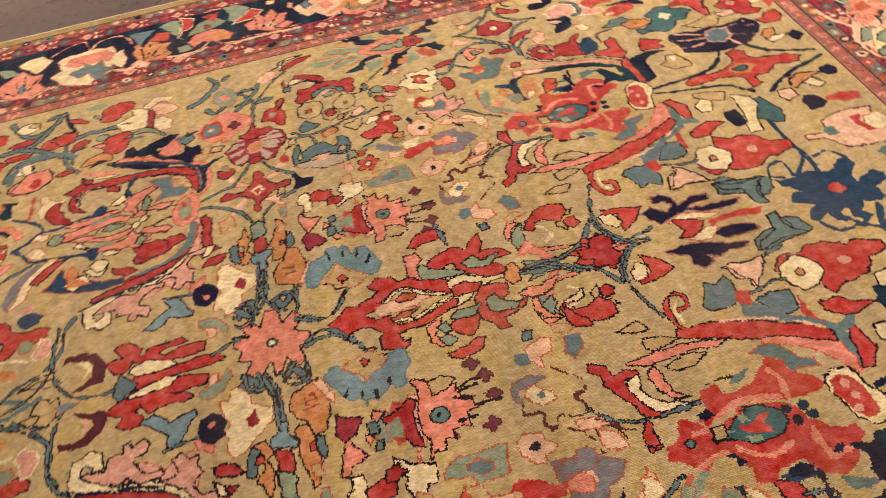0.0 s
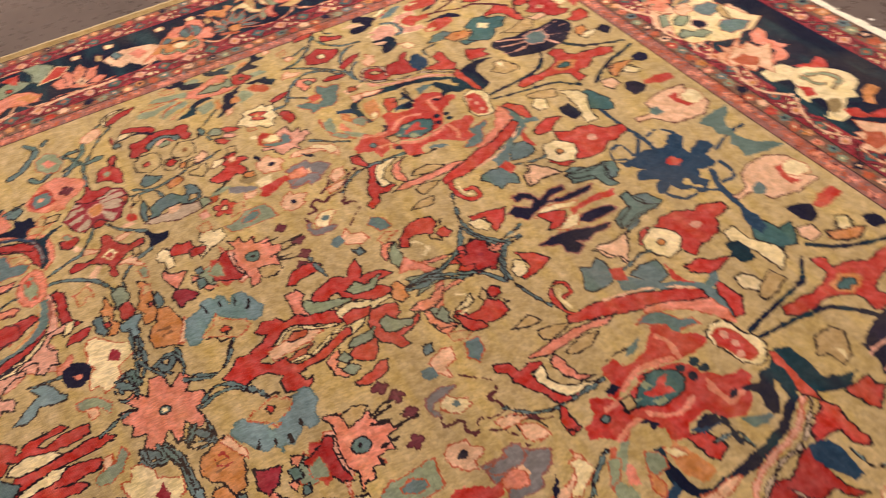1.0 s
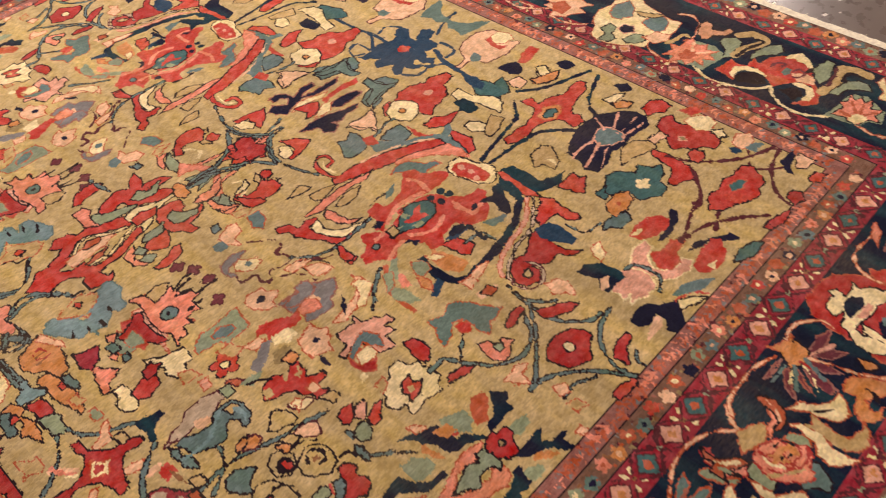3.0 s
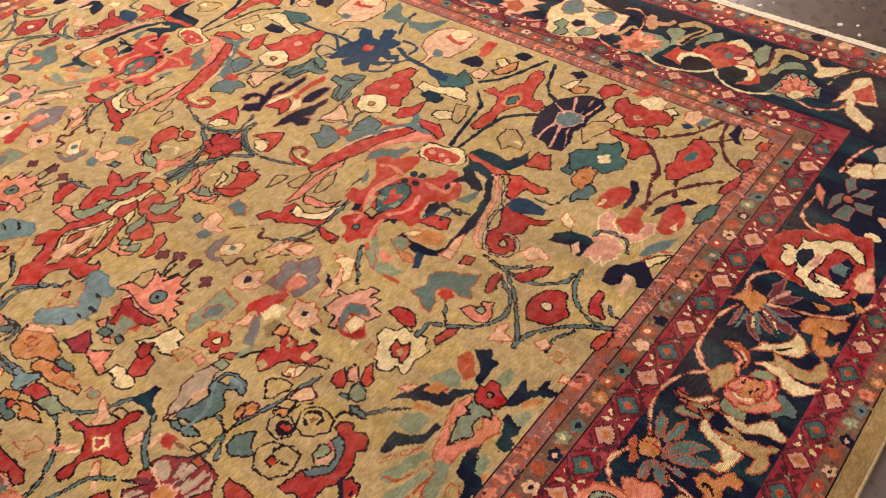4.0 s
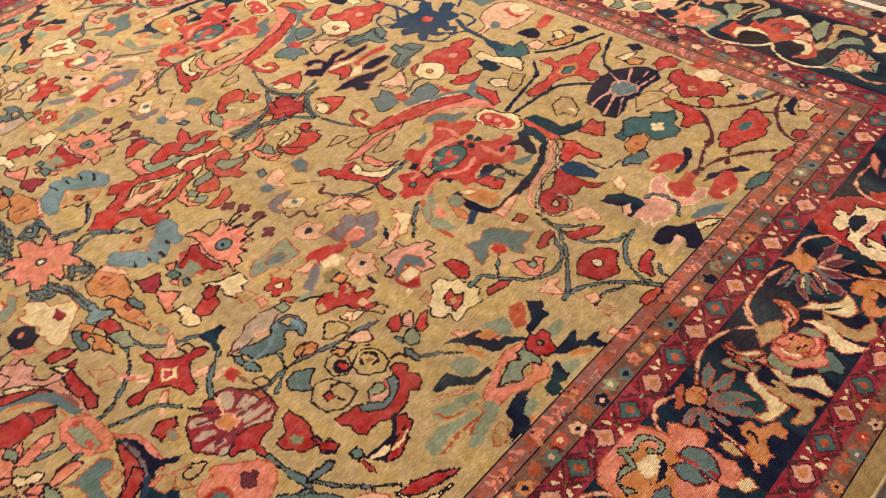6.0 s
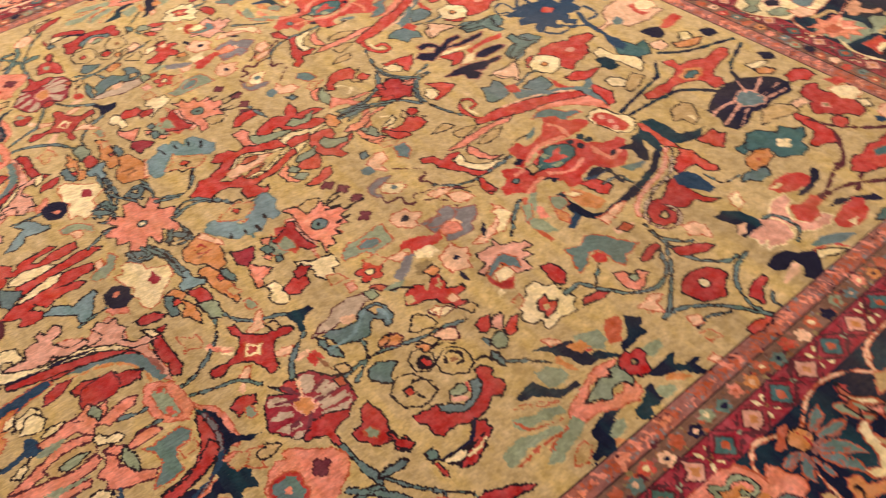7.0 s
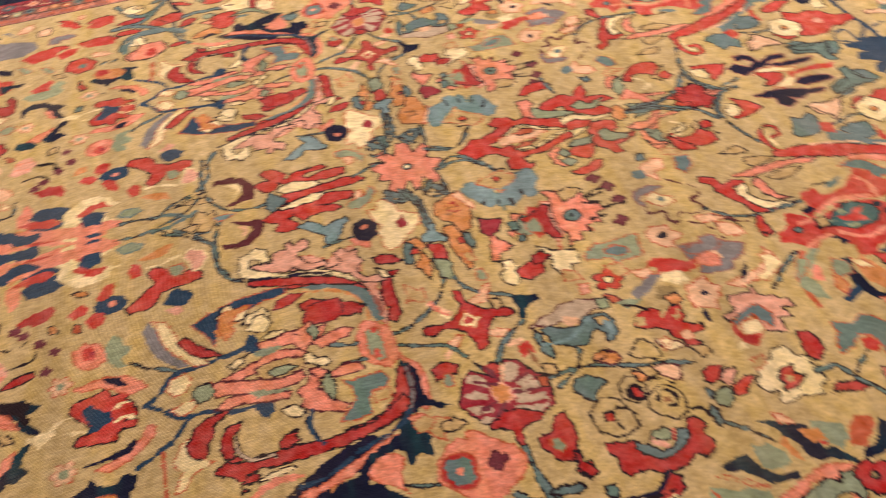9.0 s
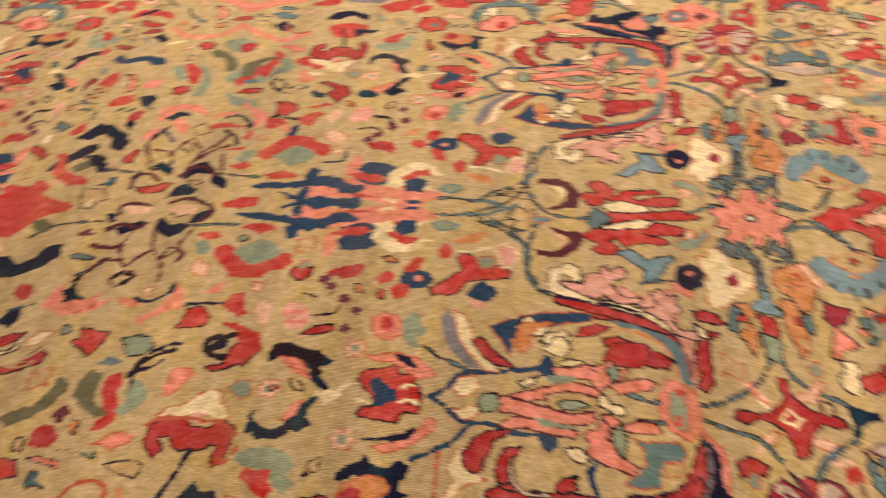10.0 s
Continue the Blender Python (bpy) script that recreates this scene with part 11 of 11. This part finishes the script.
def fill_gaps(tries):
    """Small forms of the field again, turned and set where its ground is still bare towards the middle of the rug."""
    r = random.Random(23)
    field = BANDS[0]
    names = ("leaf", "bud", "blossom", "tulip", "rosette", "heart", "petal", "stem", "bead")
    forms = []
    of = cells()
    for k in range(len(BANDS), len(PARTS)):
        i, j = of(k)
        if PARTS[k] not in names or not 50 < len(i) < 900 or xs[i.min()] < -0.2 or np.ptp(i) > 45 or np.ptp(j) > 45:
            continue
        c = chart[i.min():i.max() + 1, j.min():j.max() + 1].astype(int)
        c[owner[i.min():i.max() + 1, j.min():j.max() + 1] != k] = -1
        forms.append((PARTS[k], c))
    forms.sort(key=lambda f: -f[1].size)
    for n in range(tries):
        lot = forms[int(len(forms) * r.random() * min(1.0, 0.3 + n / tries)):]
        name, c = r.choice(lot[:40] or forms)
        c = c[::r.choice((1, -1)), ::r.choice((1, -1))]
        i = int((r.uniform(-2.1, -0.75) - X0) / KNOT)
        j = int((r.uniform(-1.24, 1.24) - Y0) / KNOT)
        m = 2
        room = owner[i - m:i + c.shape[0] + m, j - m:j + c.shape[1] + m]
        if room.shape != (c.shape[0] + 2 * m, c.shape[1] + 2 * m):
            continue
        on = c >= 0
        wide = np.zeros(room.shape, bool)
        for a in range(2 * m + 1):
            for b in range(2 * m + 1):
                wide[a:a + c.shape[0], b:b + c.shape[1]] |= on
        if (room[wide] != field).any() or not (chart[i - m:i + c.shape[0] + m, j - m:j + c.shape[1] + m][wide] == DYE["field"]).all():
            continue
        chart[i:i + c.shape[0], j:j + c.shape[1]][on] = c[on]
        owner[i:i + c.shape[0], j:j + c.shape[1]][on] = owned(name)


def other_half():
    """The far half of the rug mirrors the near one, past what is known of it."""
    back_c, back_o = chart[::-1], np.where(owner[::-1] >= len(BANDS), REST, owner[::-1])
    unseen = np.broadcast_to(xs[:, None] < SEEN, (NX, NY)) | ((xs[:, None] < CENTRE) & (abs(ys[None, :]) > SIDES[3]))
    chart[unseen], owner[unseen] = back_c[unseen], back_o[unseen]


def again(test, turn):
    """Sets whole forms of the main border once more, turned, where its ground is bare."""
    of = cells()
    for k in range(len(BANDS), len(PARTS)):
        i, j = of(k)
        if not len(i) or not test(xs[i].mean(), ys[j].mean()):
            continue
        a, b = turn(i, j)
        if a.min() < 0 or a.max() >= NX or b.min() < 0 or b.max() >= NY or (owner[a, b] != BANDS[4]).any():
            continue
        chart[a, b], owner[a, b] = chart[i, j], owned(PARTS[k])


def about(x):
    return int(round(2 * (x - X0) / KNOT)) - 1


fill_gaps(9000)
again(lambda x, y: x > 1.85 and y < -0.5, lambda i, j: (i, NY - 1 - j))
again(lambda x, y: -1.0 < x < -0.3 and abs(y) > 1.42, lambda i, j: (about(-0.98) - i, j))
for axis in (0.30, 0.42, 0.36):
    again(lambda x, y: 0.2 < x < 0.8 and abs(y) > 1.42, lambda i, j: (about(axis) - i, j))
other_half()


def part_forms():
    """Gives each form of a motif that touches no other form of it an owner of its own."""
    turn = np.ones((NX, NY), bool)
    turn[:, 1:] = owner[:, 1:] != owner[:, :-1]
    ri, rj = np.nonzero(turn)
    rank = np.cumsum(turn.ravel()).reshape(NX, NY) - 1
    boss = np.arange(len(ri))
    same = owner[1:] == owner[:-1]
    same[:, 1:] &= ~(same[:, :-1] & ~turn[1:, 1:] & ~turn[:-1, 1:])
    pairs = np.stack([rank[1:][same], rank[:-1][same]], 1)
    pairs = pairs[owner[ri[pairs[:, 0]], rj[pairs[:, 0]]] >= len(BANDS)]
    while True:
        low = np.minimum(boss[pairs[:, 0]], boss[pairs[:, 1]])
        before = boss.copy()
        np.minimum.at(boss, boss[pairs[:, 0]], low)
        np.minimum.at(boss, boss[pairs[:, 1]], low)
        boss = boss[boss]
        if (boss == before).all():
            break
    size = np.bincount(boss, np.diff(np.append(ri * NY + rj, NX * NY)), len(boss))
    first = {}
    given = np.full(len(boss), -1)
    for b in np.argsort(-size, kind="stable"):
        k = owner[ri[b], rj[b]]
        if boss[b] != b or k < len(BANDS):
            continue
        if k in first:
            inside = abs(ys[rj[b]]) < SIDES[0] and abs(xs[ri[b]] - CENTRE) < ENDS[0] - CENTRE
            given[b] = owned(PARTS[k]) if size[b] >= 40 else BANDS[0 if inside else 4]
        first[k] = True
    new_owner = given[boss][rank]
    owner[new_owner >= 0] = new_owner[new_owner >= 0]


part_forms()
key = owner.astype(np.int64) * 64 + chart
cut = np.ones((NX, NY), bool)
cut[:, 1:] = key[:, 1:] != key[:, :-1]
cut[:, ::20] = True
start_i, start_j = np.nonzero(cut)
flat = start_i * NY + start_j
stop = np.append(flat[1:], NX * NY)
length = stop - flat
who, what = owner[start_i, start_j], chart[start_i, start_j]
order = np.argsort(who, kind="stable")
edges = np.searchsorted(who[order], np.arange(len(PARTS) + 1))
dye_names = list(DYES)


def knots(name, rows, parent):
    """A mesh of the runs of knots in rows, each run one face."""
    i, j, n, c = start_i[rows], start_j[rows], length[rows], what[rows]
    x0, y0 = X0 + i * KNOT, Y0 + j * KNOT
    x1, y1 = x0 + KNOT, y0 + n * KNOT
    count = len(rows)
    v = np.empty((count, 4, 3), np.float32)
    v[:, 0, 0], v[:, 0, 1] = x0, y0
    v[:, 1, 0], v[:, 1, 1] = x1, y0
    v[:, 2, 0], v[:, 2, 1] = x1, y1
    v[:, 3, 0], v[:, 3, 1] = x0, y1
    v[:, :, 2] = height(v[:, :, 0], v[:, :, 1])
    me = bpy.data.meshes.new(name)
    me.vertices.add(count * 4)
    me.vertices.foreach_set("co", v.ravel())
    me.loops.add(count * 4)
    me.loops.foreach_set("vertex_index", np.arange(count * 4, dtype=np.int32))
    me.polygons.add(count)
    me.polygons.foreach_set("loop_start", np.arange(count, dtype=np.int32) * 4)
    used = np.unique(c)
    for u in used:
        me.materials.append(WOOL[dye_names[u]])
    me.polygons.foreach_set("material_index", np.searchsorted(used, c).astype(np.int32))
    me.update(calc_edges=True)
    ob = new(name, me)
    ob.parent = parent
    return ob


BAND_LABELS = ("worn camel wool field", "narrow rose stripe with zigzag twigs", "mixed blossom stripe", "red stripe with lozenges", "navy main border", "outer red stripe with lozenges", "outer blossom stripe", "olive selvedge", "")
SHADES = {"ink": "dark brown", "night": "aubergine", "sea": "sea green", "sky": "pale blue", "greyblue": "grey blue", "moss": "moss green", "rose": "pale pink", "salmon": "coral pink"}
made = {}
for k, name in enumerate(PARTS):
    rows = order[edges[k]:edges[k + 1]]
    if not len(rows):
        continue
    if k < len(BANDS):
        made[k] = knots(name, rows, rug)
        if BAND_LABELS[k]:
            made[k]["label"] = BAND_LABELS[k]
        if k == REST:
            tagged(made[k], kind="stuff")
    else:
        j = rows[0]
        x, y = X0 + start_i[j] * KNOT, Y0 + start_j[j] * KNOT
        border = abs(y) > SIDES[3] or x > ENDS[3]
        shade = dye_names[np.bincount(what[rows], length[rows]).argmax()]
        knots(name, rows, made[BANDS[4] if border else BANDS[0]])["label"] = SHADES.get(shade, shade) + " wool " + name.replace("_", " ")

base = box("foundation", (X0, -SIDE, FLOOR), (END, SIDE, -0.006), COTTON, rug)


def fringe(x, way):
    """Short cotton warp ends, matted and uneven."""
    bm = bmesh.new()
    r = random.Random(5)
    prev = None
    for k in range(round(2 * SIDE / 0.004) + 1):
        y = -SIDE + 0.004 * k
        reach = 0.043 + 0.012 * noise.noise((y * 5, way, 0)) + 0.009 * noise.noise((y * 23, way, 3)) + 0.005 * noise.noise((y * 90, way, 8))
        lift = 0.0065 + 0.002 * noise.noise((y * 31, way, 5))
        ring = []
        for s in range(7):
            u = s / 6
            x1 = x - way * 0.003 + way * reach * u + 0.0012 * noise.noise((y * 160, s, way))
            z1 = (-0.003 - 0.0068 * u * u) + lift * math.sin(math.pi * min(1.0, u * 0.98 + 0.02)) ** 0.6 + 0.0008 * noise.noise((y * 140, s * 2.0, way))
            ring.append(bm.verts.new((x1, y, max(z1, FLOOR + 0.0004))))
        if prev:
            for q in range(6):
                bm.faces.new((prev[q], prev[q + 1], ring[q + 1], ring[q]) if way > 0 else (ring[q], ring[q + 1], prev[q + 1], prev[q]))
        prev = ring
    for _ in range(260):  # single threads that stray from it
        y, reach, turn = r.uniform(-SIDE, SIDE), r.uniform(0.03, 0.052), r.uniform(-0.8, 0.8)
        prev = None
        for s in range(4):
            u = s / 3
            cx, cy, z1 = x + way * (0.015 + (reach - 0.015) * u * math.cos(turn * u)), y + 0.03 * u * math.sin(turn * u), -0.004 - 0.0045 * u
            ring = [bm.verts.new((cx, cy + q * 0.0011, z1 + p * 0.0011)) for q, p in ((-1, 0), (0, 1), (1, 0))]
            if prev:
                for q in range(2):
                    bm.faces.new((prev[q], prev[q + 1], ring[q + 1], ring[q]))
            prev = ring
    bmesh.ops.recalc_face_normals(bm, faces=bm.faces)
    for f in bm.faces:
        f.smooth = True
    me = bpy.data.meshes.new("fringe")
    bm.to_mesh(me)
    bm.free()
    me.materials.append(COTTON)
    ob = new("fringe", me)
    ob.parent = rug
    ob["label"] = "short matted cream cotton fringe"
    return ob


fringe(END, 1)
fringe(X0, -1)


def edge_cord(side):
    """The overcast outer edge of a selvedge, a thin uneven roll of pale wool."""
    verts, faces, turns, steps = [], [], 8, 420
    for i in range(steps + 1):
        x = X0 + (END - X0) * i / steps
        r = 0.0052 + 0.0007 * noise.noise((x * 40, side, 0))
        y = side * (SIDE + 0.002) + 0.0016 * noise.noise((x * 6, side, 4))
        for k in range(turns):
            a = 2 * math.pi * k / turns
            verts.append((x, y + r * math.cos(a), FLOOR + r + 0.0006 + r * math.sin(a)))
        if i:
            for k in range(turns):
                faces.append(((i - 1) * turns + k, (i - 1) * turns + (k + 1) % turns, i * turns + (k + 1) % turns, i * turns + k))
    ob = mesh_object("edge_cord", verts, faces, CORD, rug)
    ob.data.polygons.foreach_set("use_smooth", [True] * len(faces))
    ob["label"] = "pale overcast edge cord"


edge_cord(1)
edge_cord(-1)

# ---- paint flecks on the floor ----
rnd = random.Random(11)
verts, faces = [], []
for _ in range(420):
    x, y, r = 2.42 + 2.4 * rnd.random() ** 1.4, rnd.uniform(-3.5, 1.5), rnd.choice((0.004, 0.006, 0.008, 0.010, 0.014, 0.022))
    n, a0 = 9, len(verts)
    for k in range(n):
        a, q = 2 * math.pi * k / n, r * rnd.uniform(0.45, 1.2)
        verts.append((x + q * math.cos(a), y + 0.7 * q * math.sin(a), FLOOR + 0.0008))
    faces.append(tuple(range(a0, a0 + n)))
tagged(mesh_object("paint_flecks", verts, faces, FLAKE), "white paint flecks worn into the dark floor", "paint flecks", kind="stuff")
